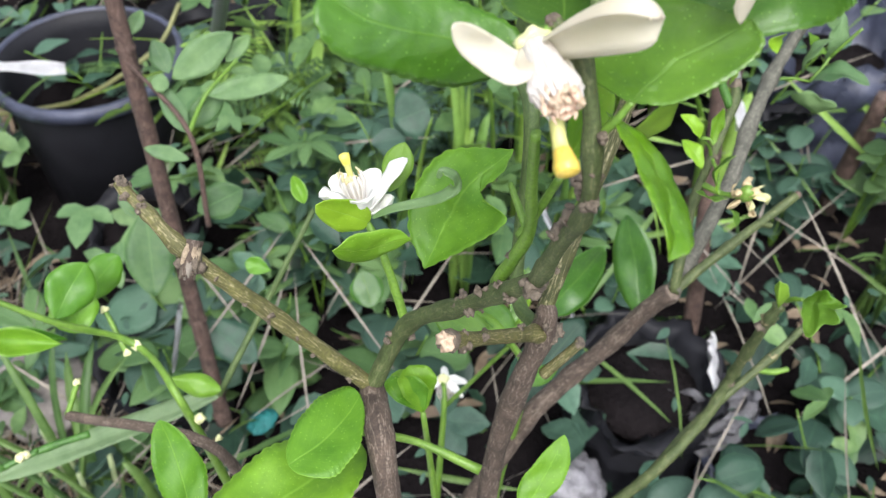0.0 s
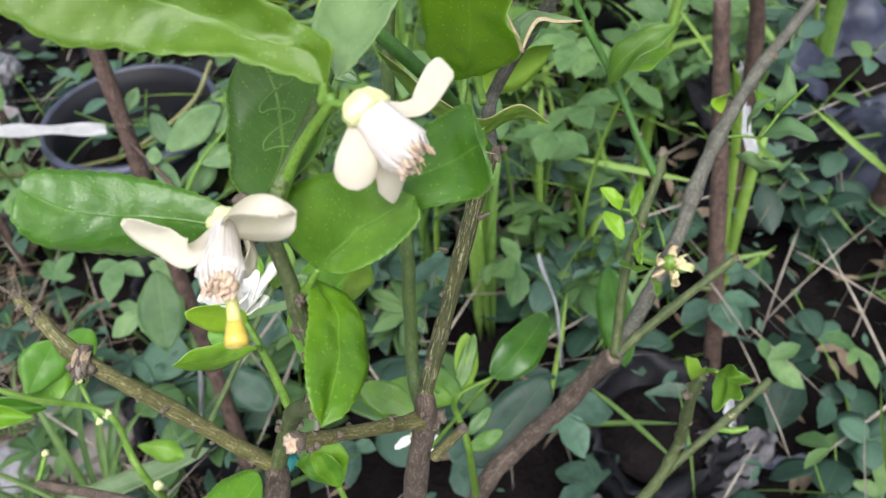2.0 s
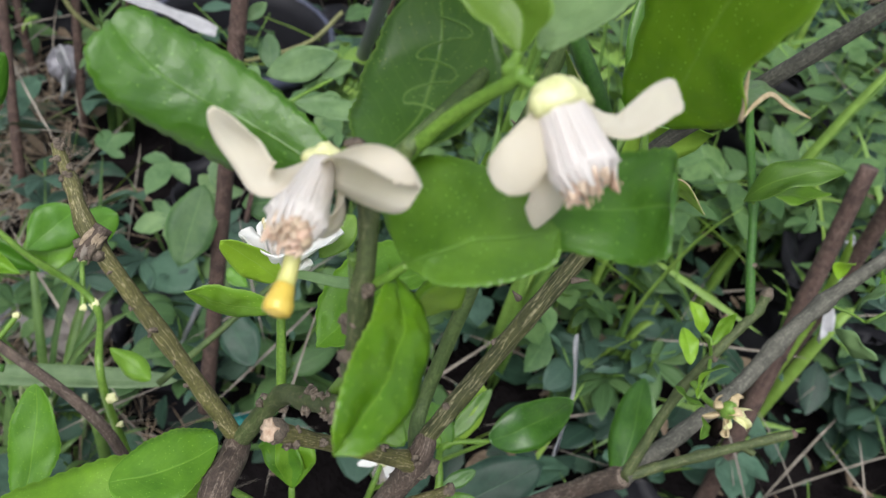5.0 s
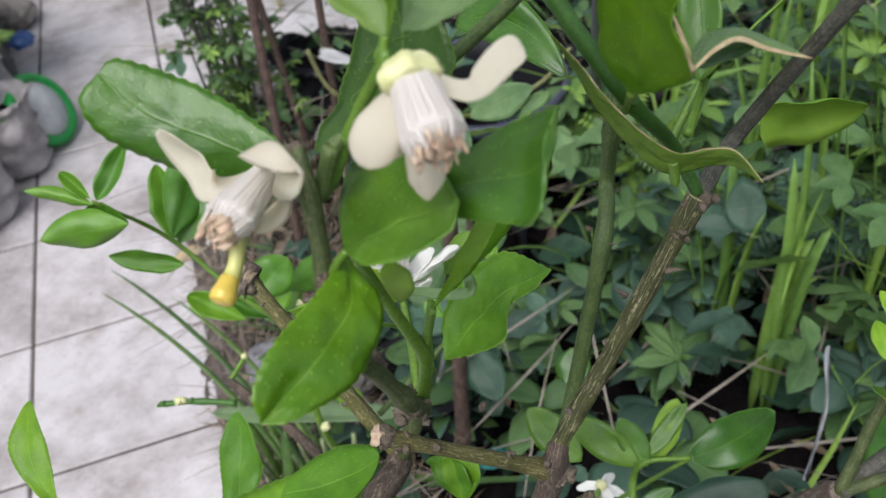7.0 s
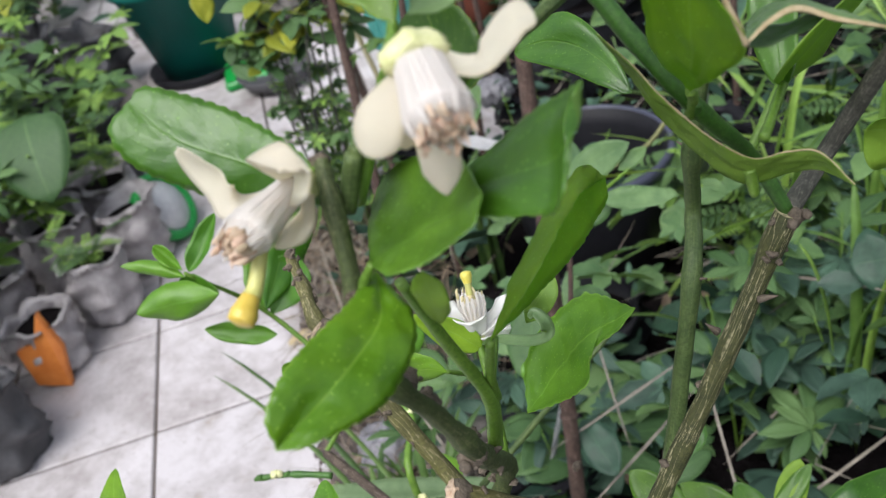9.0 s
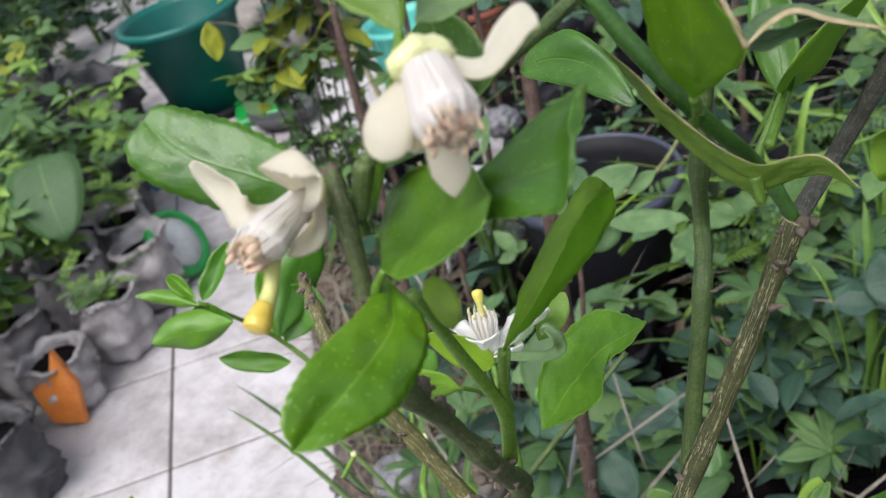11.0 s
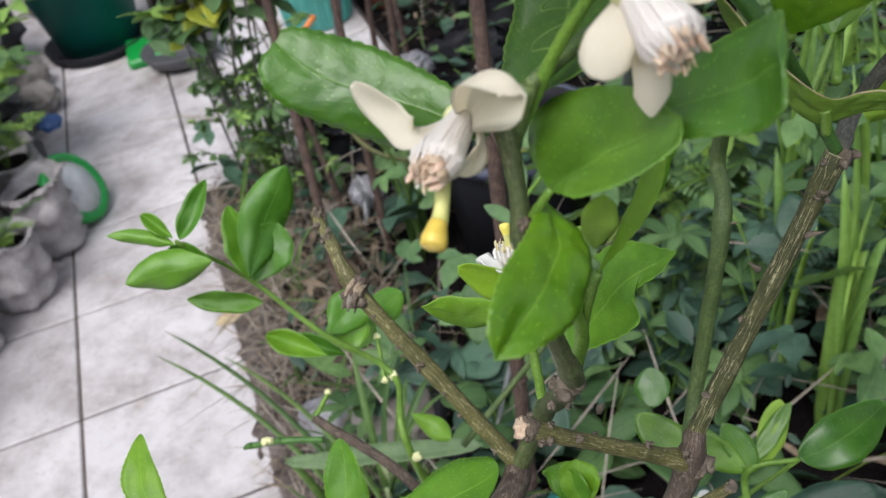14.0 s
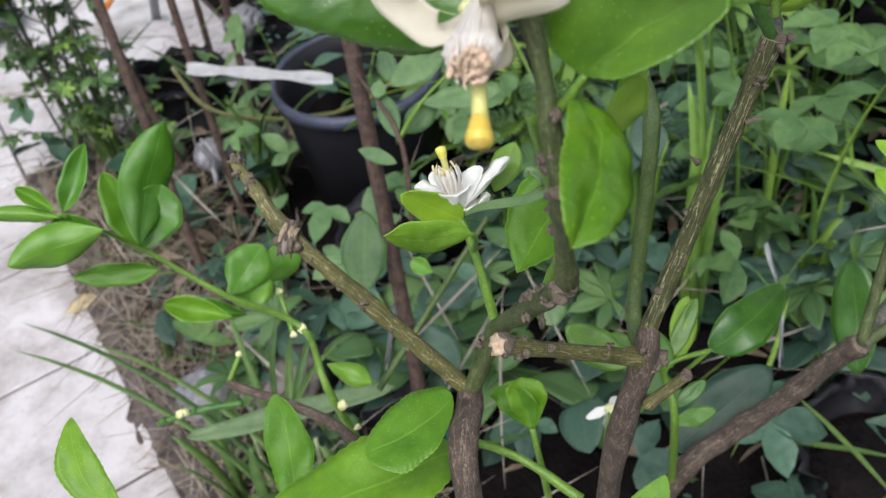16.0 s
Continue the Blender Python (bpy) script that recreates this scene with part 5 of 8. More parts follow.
    leaf(tree, (0.6883, -0.9685, 0.5828), (0.7349, -0.9861, 0.6326), (0.7137, -0.9602, 0.6027), (0.7219, -0.9866, 0.5807), dark, nu=22, blunt=0.6, seed=26)
    leaf(tree, (0.6665, -0.9608, 0.5802), (0.6924, -0.9400, 0.6125), (0.6881, -0.9551, 0.5957), None, young, nu=16, blunt=0.6, seed=27)
    branch(tree, [(0.60, -0.93, 0.2), (0.6390, -0.9117, 0.4338), (0.6596, -0.8939, 0.4598)], [0.004, 0.0026, 0.002], SHOOT, "shoot")
    branch(tree, [along((0.6390, -0.9117, 0.4338), (0.6596, -0.8939, 0.4598), 0.3), (0.6883, -0.9685, 0.5828)], [0.002, 0.0016], SHOOT, "shoot")
    branch(tree, [(0.53, -1.0, 0.5), (0.5230, -0.9893, 0.6567)], [0.003, 0.0018], SHOOT, "shoot")


build_lime()


def build_left_shoot():
    tree = thing("citrus_sapling", (0.50, -0.80, -0.02), "citrus sapling with bright green leaves on slender shoots", "tree")
    branch(tree, [(0.50, -0.80, -0.02), (0.49, -0.80, 0.3), (0.4540, -0.8310, 0.5758), (0.4662, -0.7567, 0.5813), (0.4248, -0.7352, 0.6302), (0.3843, -0.7028, 0.6837), (0.3506, -0.7337, 0.7552)], [0.005, 0.004, 0.003, 0.0024, 0.0022, 0.0019, 0.0013], SHOOT, "stem", knobs=((0.5, 0.2), (0.62, 0.25)))
    branch(tree, [(0.49, -0.82, 0.3), (0.4501, -0.8674, 0.5716), (0.3963, -0.7752, 0.5876)], [0.005, 0.004, 0.0034], BARK_BROWN)
    branch(tree, [(0.3975, -0.7995, 0.5876), (0.3700, -0.7880, 0.5900), (0.3434, -0.7779, 0.5875), (0.3390, -0.7760, 0.5850)], [0.0027, 0.0024, 0.002, 0.0009], STEM_GREEN, "twig", knobs=((0.3, 0.25), (0.62, 0.3), (0.9, 0.3)), steps=10)
    for q, size in (((0.3560, -0.7840, 0.5930), 0.0034), ((0.3600, -0.7850, 0.5925), 0.0028), ((0.3440, -0.7790, 0.5895), 0.0024), ((0.3660, -0.7870, 0.5920), 0.002)):
        part("bud", lump(q, size, None, 0.6, 2), CALYX if size > 0.0025 else STEM_GREEN, tree)
    knot(tree, (0.4662, -0.7567, 0.5813), 0.0035, "bud", CALYX)
    for p, size in (((0.4578, -0.8379, 0.5745), 0.0034), ((0.4584, -0.7542, 0.5771), 0.0026), ((0.4586, -0.8545, 0.5651), 0.0022), ((0.4652, -0.7261, 0.5992), 0.0028), ((0.4131, -0.7699, 0.6033), 0.0026)):
        part("bud", lump(Vector(p) + Vector((0, 0, size * 0.3)), size, lump(Vector(p) - Vector((size * 0.7, 0, 0)), size * 0.7, None, 0.8, 1), 0.8, 2), CALYX, tree)
    branch(tree, [(0.4584, -0.7542, 0.5771), (0.4652, -0.7261, 0.5992)], [0.0022, 0.0018], SHOOT, "twig")
    branch(tree, [(0.3963, -0.7752, 0.5876), (0.4131, -0.7699, 0.6033)], [0.0022, 0.0018], SHOOT, "twig")
    branch(tree, [(0.5025, -0.7880, 0.5063), (0.5905, -0.7795, 0.5765), along((0.5025, -0.7880, 0.5063), (0.5905, -0.7795, 0.5765), 1.5)], [0.0028, 0.0025, 0.0022], BARK_GREEN, "shoot")

    def lobe(base, tip, one, other, seed):
        mid = along(one, other, 0.5)
        leaf(tree, base, along(base, tip, 1.08), along(mid, one, 1.25), along(mid, other, 1.25), (LEAFLET, YOUNG_UNDER), nu=36, nv=8, blunt=0.66, wide=(0.5, 0.58, 0.63)[seed % 3], wave=0.035, serrate=0.025, fold=(0.04, 0.14, 0.09, 0.02)[seed % 4], curl=(0.05, -0.14, 0.12)[seed % 3], seed=seed)

    lobe((0.3496, -0.7352, 0.7531), (0.3103, -0.7148, 0.7635), (0.3316, -0.7239, 0.7625), (0.3283, -0.7261, 0.7541), 40)
    lobe((0.3495, -0.7319, 0.7569), (0.3357, -0.7154, 0.7712), (0.3462, -0.7222, 0.7658), (0.3390, -0.7251, 0.7622), 41)
    lobe((0.3535, -0.7342, 0.7556), (0.3816, -0.7191, 0.7823), (0.3721, -0.7306, 0.7664), (0.3630, -0.7227, 0.7715), 42)
    lobe((0.3694, -0.7510, 0.7416), (0.3130, -0.7378, 0.7378), (0.3414, -0.7405, 0.7502), (0.3410, -0.7483, 0.7292), 43)
    lobe((0.3685, -0.7417, 0.7364), (0.3436, -0.7274, 0.7444), (0.3595, -0.7312, 0.7451), (0.3526, -0.7379, 0.7358), 44)
    lobe((0.3861, -0.6914, 0.6741), (0.3891, -0.6559, 0.7158), (0.3968, -0.6764, 0.6967), (0.3784, -0.6709, 0.6933), 45)
    lobe((0.3875, -0.7043, 0.6831), (0.4373, -0.6693, 0.7400), (0.4247, -0.6875, 0.7012), (0.4001, -0.6862, 0.7219), 46)
    lobe((0.3885, -0.6980, 0.6720), (0.4187, -0.6800, 0.7028), (0.4161, -0.6952, 0.6789), (0.3912, -0.6828, 0.6959), 47)
    lobe((0.3903, -0.7225, 0.6709), (0.3408, -0.7008, 0.6792), (0.3674, -0.7101, 0.6820), (0.3637, -0.7132, 0.6682), 48)
    lobe((0.4296, -0.7291, 0.6232), (0.4640, -0.7211, 0.6439), (0.4540, -0.7333, 0.6247), (0.4396, -0.7169, 0.6424), 49)
    lobe((0.4217, -0.7454, 0.6173), (0.3854, -0.7201, 0.6343), (0.4086, -0.7287, 0.6306), (0.3985, -0.7368, 0.6211), 50)
    lobe((0.4395, -0.7353, 0.6038), (0.4500, -0.7156, 0.6300), (0.4578, -0.7289, 0.6142), (0.4317, -0.7220, 0.6195), 51)
    lobe((0.4585, -0.7014, 0.5953), (0.4942, -0.7070, 0.6183), (0.4794, -0.7125, 0.6001), (0.4733, -0.6959, 0.6135), 52)
    lobe((0.4378, -0.7080, 0.5760), (0.4054, -0.6685, 0.5759), (0.4260, -0.6846, 0.5804), (0.4172, -0.6919, 0.5715), 53)
    lobe((0.4477, -0.7028, 0.5726), (0.4601, -0.6835, 0.5934), (0.4655, -0.6988, 0.5813), (0.4423, -0.6876, 0.5847), 54)
    lobe((0.4683, -0.7867, 0.5648), (0.4867, -0.8180, 0.5595), (0.4720, -0.8050, 0.5584), (0.4830, -0.7997, 0.5658), 55)
    lobe((0.5686, -0.7953, 0.6061), (0.5604, -0.7784, 0.6103), (0.5689, -0.7856, 0.6115), (0.5602, -0.7881, 0.6049), 56)
    lobe((0.6136, -0.7906, 0.6423), (0.6187, -0.7748, 0.6556), (0.6203, -0.7848, 0.6499), (0.6120, -0.7805, 0.6480), 57)


build_left_shoot()


def build_right_citrus():
    tree = thing("citrus_shrub", (0.56, -0.90, -0.02), "old citrus shrub with a grey-brown leaning branch and sparse pale leaves", "tree")
    fork = (0.7475, -1.0419, 0.6125)
    branch(tree, [(0.56, -0.90, -0.02), (0.58, -0.93, 0.22), (0.6550, -0.9786, 0.4630), (0.6950, -0.9895, 0.4975), (0.7287, -1.0106, 0.5419), (0.7414, -1.0277, 0.5855), fork], [0.010, 0.009, 0.0082, 0.008, 0.0075, 0.0072, 0.007], BARK_BROWN, "branch", knobs=((0.55, 0.12), (0.7, 0.15), (0.96, 0.2)), steps=10)
    branch(tree, [fork, (0.8036, -1.0334, 0.6281), (0.8491, -1.0266, 0.6503), (0.8856, -1.0168, 0.6728), (0.9254, -1.0089, 0.6921), (0.9660, -1.0065, 0.7146), (0.9970, -1.0062, 0.7301), (1.0453, -1.0133, 0.7608), (1.1046, -1.0174, 0.8001)], [0.0062, 0.006, 0.0058, 0.0062, 0.0055, 0.0052, 0.0048, 0.0045, 0.0042], BARK_GREY, "branch", knobs=((0.36, 0.2), (0.5, 0.3), (0.72, 0.2)), steps=8)
    branch(tree, [fork, (0.7850, -1.0560, 0.6350), (0.8370, -1.0801, 0.6709)], [0.0042, 0.0034, 0.003], STEM_OLIVE, "twig", knobs=((0.55, 0.25), (0.9, 0.15)), steps=10)
    knot(tree, (0.8374, -1.0803, 0.6712), 0.0027, "cut_end", BARK_RED)
    branch(tree, [(0.8120, -1.0690, 0.6535), (0.8180, -1.0745, 0.6500)], [0.003, 0.0026], STEM_OLIVE, "twig")
    branch(tree, [fork, (0.7717, -1.0291, 0.6713), (0.7888, -1.0264, 0.7082), (0.8166, -1.0216, 0.7343), (0.8296, -1.0154, 0.7422)], [0.0042, 0.0034, 0.003, 0.0034, 0.003], STEM_OLIVE, "twig", knobs=((0.3, 0.25), (0.55, 0.25), (0.8, 0.35)), steps=10)
    branch(tree, [(0.8151, -1.0203, 0.7336), (0.8176, -1.0011, 0.7592), (0.8226, -0.9783, 0.7896), (0.8205, -0.9533, 0.8264), (0.8173, -0.9399, 0.8551)], [0.0032, 0.0029, 0.0027, 0.0024, 0.002], STEM_GREEN, "shoot", knobs=((0.5, 0.3), (0.72, 0.3)), steps=10)
    for q, size in (((0.8296, -1.0154, 0.7422), 0.0042), ((0.7900, -1.0280, 0.7090), 0.003), ((0.8230, -0.9790, 0.7890), 0.0028), ((0.8180, -1.0010, 0.7592), 0.003), ((0.9985, -1.0085, 0.7312), 0.0042), ((0.9254, -1.0089, 0.6921), 0.005)):
        knot(tree, q, size)
    # two pruned twigs low down
    knee = (0.7300, -1.0985, 0.5100)
    branch(tree, [(0.57, -0.95, 0.05), (0.6300, -1.0300, 0.3300), (0.6850, -1.0820, 0.4600), knee, (0.7520, -1.1020, 0.5480), (0.7450, -1.1070, 0.5900), (0.7335, -1.1150, 0.6520), (0.7370, -1.1175, 0.6680)], [0.006, 0.0054, 0.0046, 0.0044, 0.004, 0.0038, 0.0036, 0.0032], STEM_OLIVE, "branch", knobs=((0.5, 0.2), (0.62, 0.3), (0.74, 0.3), (0.86, 0.4), (0.95, 0.4)), steps=12)
    branch(tree, [(0.6850, -1.0830, 0.4580), (0.7496, -1.0929, 0.4887), (0.8124, -1.1144, 0.5286), (0.8524, -1.1244, 0.5446)], [0.0042, 0.0036, 0.0032, 0.0028], STEM_OLIVE, "branch", knobs=((0.66, 0.35), (0.95, 0.15)), steps=12)
    branch(tree, [(0.8000, -1.1110, 0.5210), (0.8080, -1.1210, 0.5190), (0.8159, -1.1296, 0.5226)], [0.0026, 0.0024, 0.0021], SHOOT, "twig", knobs=((0.6, 0.3),))
    for k, (q, size) in enumerate((((0.7340, -1.1145, 0.6500), 0.0046), ((0.7320, -1.1120, 0.6420), 0.0036), ((0.7450, -1.1080, 0.5900), 0.0034), ((0.7520, -1.1040, 0.5470), 0.003), ((0.8124, -1.1150, 0.5300), 0.0034), ((0.7370, -1.1190, 0.6690), 0.003), ((0.7000, -1.0880, 0.4800), 0.003))):
        part("knot", lump(Vector(q) + Vector((0.001, -0.001, size * 0.6)), size * 0.6, lump(q, size, None, 0.9, 2), 0.9, 1), KNOT if k % 2 else BARK_OLIVE, tree)
    branch(tree, [(0.7370, -1.1180, 0.6690), (0.7330, -1.1240, 0.6790), (0.7291, -1.1301, 0.6864)], [0.002, 0.0017, 0.0014], SHOOT, "leaf_stalk")
    sheet(tree, [(0.7291, -1.1301, 0.6864), (0.7220, -1.1390, 0.6960), (0.7150, -1.1500, 0.7050)],
          [(0.7291, -1.1301, 0.6864), (0.7270, -1.1370, 0.7020), (0.7230, -1.1420, 0.7080), (0.7250, -1.1480, 0.7030), (0.7220, -1.1545, 0.7070), (0.7150, -1.1500, 0.7050)],
          [(0.7291, -1.1301, 0.6864), (0.7160, -1.1340, 0.6900), (0.6990, -1.1445, 0.6890), (0.7060, -1.1480, 0.6970), (0.7080, -1.1560, 0.7050), (0.7150, -1.1500, 0.7050)], (PALE_FACE, PALE_TOP), "torn pale green leaf", seed=60, scallop=0.0012, teeth=5, pucker=0.001, nu=40)
    leaf(tree, (0.7360, -1.1180, 0.6700), (0.7100, -1.1160, 0.7100), (0.7200, -1.1130, 0.6930), (0.7240, -1.1220, 0.6910), (BRIGHT, YOUNG_UNDER), nu=16, blunt=0.9, fold=0.2, wave=0.05, seed=61)
    # a withered blossom with a tiny fruit
    d = Vector((0.7760, -1.0617, 0.7007))
    branch(tree, [(0.7800, -1.0280, 0.6900), (0.7770, -1.0450, 0.6930), d], [0.0024, 0.002, 0.0022], SHOOT, "flower_stalk")
    part("young_fruit", lump(d + Vector((0, 0, 0.003)), 0.0055, None, 0.1, 2, (1, 1, 1.3)), SHOOT, tree, "tiny green lime")
    rng = random.Random(8)
    for k in range(11):
        o = Vector((math.cos(k * 1.3), math.sin(k * 1.3), 0.6 * math.sin(k * 2.0))) * rng.uniform(0.009, 0.016)
        bend = Vector((rng.uniform(-1, 1), rng.uniform(-1, 1), rng.uniform(-1, 1))) * 0.005
        part("petal", blade(d, d + o, d + o * 0.5 + bend + Vector((0.002, 0.001, 0.002)), d + o * 0.5 + bend - Vector((0.002, 0.001, 0.002)), thick=0.0007, nu=10, nv=4, seed=k, curl=0.4, wave=0.1), DRY_EDGE if k % 3 else CALYX, tree, "withered petal")
    # sparse leaves
    spots = (((0.7744, -1.0205, 0.7309), (0.7719, -1.0036, 0.7440), 0.0104), ((0.7760, -1.0295, 0.7290), (0.7864, -1.0263, 0.7523), 0.0088), ((0.7682, -1.0104, 0.7279), (0.7616, -1.0318, 0.7190), 0.0119),
             ((0.7613, -1.0480, 0.7047), (0.7752, -1.0467, 0.7296), 0.0150), ((0.7626, -1.0543, 0.7040), (0.7522, -1.0352, 0.7069), 0.0112), ((0.7598, -1.0578, 0.6998), (0.7513, -1.0686, 0.6948), 0.0096),
             ((0.8122, -0.9775, 0.7953), (0.8466, -1.0064, 0.8346), 0.0220), ((0.8262, -0.9718, 0.7990), (0.8471, -1.0059, 0.8170), 0.0162), ((0.8691, -0.9880, 0.7868), (0.8534, -0.9996, 0.7763), 0.0169),
             ((0.9498, -1.0331, 0.6884), (0.9607, -1.0749, 0.6990), 0.0243), ((0.9656, -1.0340, 0.7075), (0.9578, -1.0172, 0.7239), 0.0107), ((0.9716, -1.0340, 0.6982), (0.9849, -1.0290, 0.7361), 0.0167),
             ((0.9293, -1.0066, 0.7138), (0.9296, -1.0088, 0.7327), 0.0165), ((0.9118, -1.0326, 0.6952), (0.9125, -1.0678, 0.7026), 0.0211), ((0.9303, -1.0302, 0.7055), (0.9412, -1.0425, 0.7375), 0.0146))
    skins = ((BRIGHT, YOUNG_UNDER), (PALE_FACE, PALE_FACE), (BRIGHT, BRIGHT), (FRESH, BRIGHT), (FRESH, YOUNG_UNDER), (FRESH, YOUNG_UNDER), (FRESH, YOUNG_UNDER), (BRIGHT, BRIGHT), (WEED_B, WEED_B), (VINE_LEAF, VINE_LEAF), (PALE_FACE, PALE_FACE), (VINE_LEAF, VINE_LEAF), (BRIGHT, BRIGHT), (VINE_LEAF, VINE_LEAF), (VINE_LEAF, VINE_LEAF))
    for k, ((base, tip, width), skin) in enumerate(zip(spots, skins)):
        shoot_leaf(tree, base, tip, width, (-35, 40, 20, -60, 15)[k % 5], (0.22, -0.12, 0.15)[k % 3], skin, nu=22, nv=8, seed=70 + k, wave=0.05, fold=(0.3, 0.05, 0.2)[k % 3], blunt=0.7)
    for a, b in (((0.9254, -1.0089, 0.6921), (0.9498, -1.0331, 0.6884)), ((0.9498, -1.0331, 0.6884), (0.9661, -1.0379, 0.7062)), ((0.9661, -1.0379, 0.7062), (0.9774, -1.0504, 0.7322)), ((0.8226, -0.9783, 0.7896), (0.8122, -0.9775, 0.7953)), ((0.8226, -0.9783, 0.7896), (0.8262, -0.9718, 0.7990)), ((0.7888, -1.0264, 0.7082), (0.7744, -1.0205, 0.7309)), ((0.7744, -1.0205, 0.7309), (0.7760, -1.0295, 0.7290)), ((0.7888, -1.0264, 0.7082), (0.7613, -1.0480, 0.7047))):
        branch(tree, [a, along(a, b, 0.5) + Vector((0.001, -0.001, 0.002)), b], [0.0014, 0.0012, 0.001], SHOOT, "leaf_stalk", sides=6, steps=4)


build_right_citrus()


def build_twiner():
    plant = thing("jasmine_vine", (0.6488, -0.5874, 0.4590), "leafy vine with light green pointed leaves climbing a cane", "vine")
    branch(plant, [(0.6488, -0.5874, 0.4590), (0.6669, -0.5619, 0.5569), (0.6655, -0.4831, 0.6036)], [0.003, 0.0026, 0.002], BARK_RED, "stem")
    branch(plant, [(0.6669, -0.5619, 0.5569), (0.7069, -0.5428, 0.5705), (0.7412, -0.5567, 0.6012)], [0.0024, 0.002, 0.0016], SHOOT, "stem")
    leaf(plant, (0.6849, -0.5246, 0.5928), (0.7475, -0.5482, 0.6248), (0.7184, -0.5477, 0.5962), (0.7140, -0.5251, 0.6214), (VINE_LEAF, VINE_LEAF), nu=14, nv=6, blunt=0.75, wave=0.02, seed=130)
    leaf(plant, (0.7069, -0.5428, 0.5705), (0.7695, -0.5981, 0.5833), (0.7320, -0.5791, 0.5695), (0.7443, -0.5617, 0.5843), (VINE_LEAF, VINE_LEAF), nu=14, nv=6, blunt=0.75, wave=0.02, seed=131)
    leaf(plant, (0.6651, -0.5598, 0.5569), (0.6748, -0.5187, 0.5889), (0.6800, -0.5433, 0.5750), (0.6599, -0.5353, 0.5707), (VINE_LEAF, VINE_LEAF), nu=14, nv=6, blunt=0.75, wave=0.02, seed=132)
    leaf(plant, (0.6828, -0.5379, 0.5417), (0.7250, -0.5465, 0.5678), (0.7075, -0.5525, 0.5456), (0.7003, -0.5319, 0.5639), (WEED_B, VINE_LEAF), nu=14, nv=6, blunt=0.75, wave=0.02, seed=133)
    leaf(plant, (0.6528, -0.5742, 0.5391), (0.6304, -0.5353, 0.5460), (0.6468, -0.5527, 0.5479), (0.6364, -0.5568, 0.5372), (VINE_LEAF, VINE_LEAF), nu=14, nv=6, blunt=0.75, wave=0.02, seed=134)
    leaf(plant, (0.7325, -0.5496, 0.5991), (0.7622, -0.5548, 0.6179), (0.7497, -0.5581, 0.6032), (0.7450, -0.5462, 0.6139), (WEED_B, VINE_LEAF), nu=14, nv=6, blunt=0.75, wave=0.02, seed=135)
    leaf(plant, (0.6810, -0.4718, 0.6219), (0.7028, -0.4704, 0.6388), (0.6954, -0.4759, 0.6262), (0.6884, -0.4664, 0.6344), (VINE_LEAF, VINE_LEAF), nu=14, nv=6, blunt=0.75, wave=0.02, seed=136)
    leaf(plant, (0.6920, -0.5962, 0.4856), (0.6493, -0.5716, 0.4689), (0.6728, -0.5707, 0.4910), (0.6684, -0.5971, 0.4635), (WEED_B, VINE_LEAF), nu=14, nv=6, blunt=0.75, wave=0.02, seed=137)
    leaf(plant, (0.7040, -0.4895, 0.5728), (0.7117, -0.4599, 0.5964), (0.7182, -0.4791, 0.5868), (0.6974, -0.4703, 0.5825), (VINE_LEAF, VINE_LEAF), nu=14, nv=6, blunt=0.75, wave=0.02, seed=138)
    leaf(plant, (0.5947, -0.5337, 0.3545), (0.6401, -0.4803, 0.4205), (0.6402, -0.5219, 0.3838), (0.5945, -0.4922, 0.3912), (WEED_B, VINE_LEAF), nu=14, nv=6, blunt=0.75, wave=0.02, seed=139)
    leaf(plant, (0.6757, -0.5326, 0.5950), (0.6659, -0.5180, 0.5966), (0.6760, -0.5226, 0.6030), (0.6656, -0.5280, 0.5887), (VINE_LEAF, VINE_LEAF), nu=14, nv=6, blunt=0.75, wave=0.02, seed=140)


build_twiner()


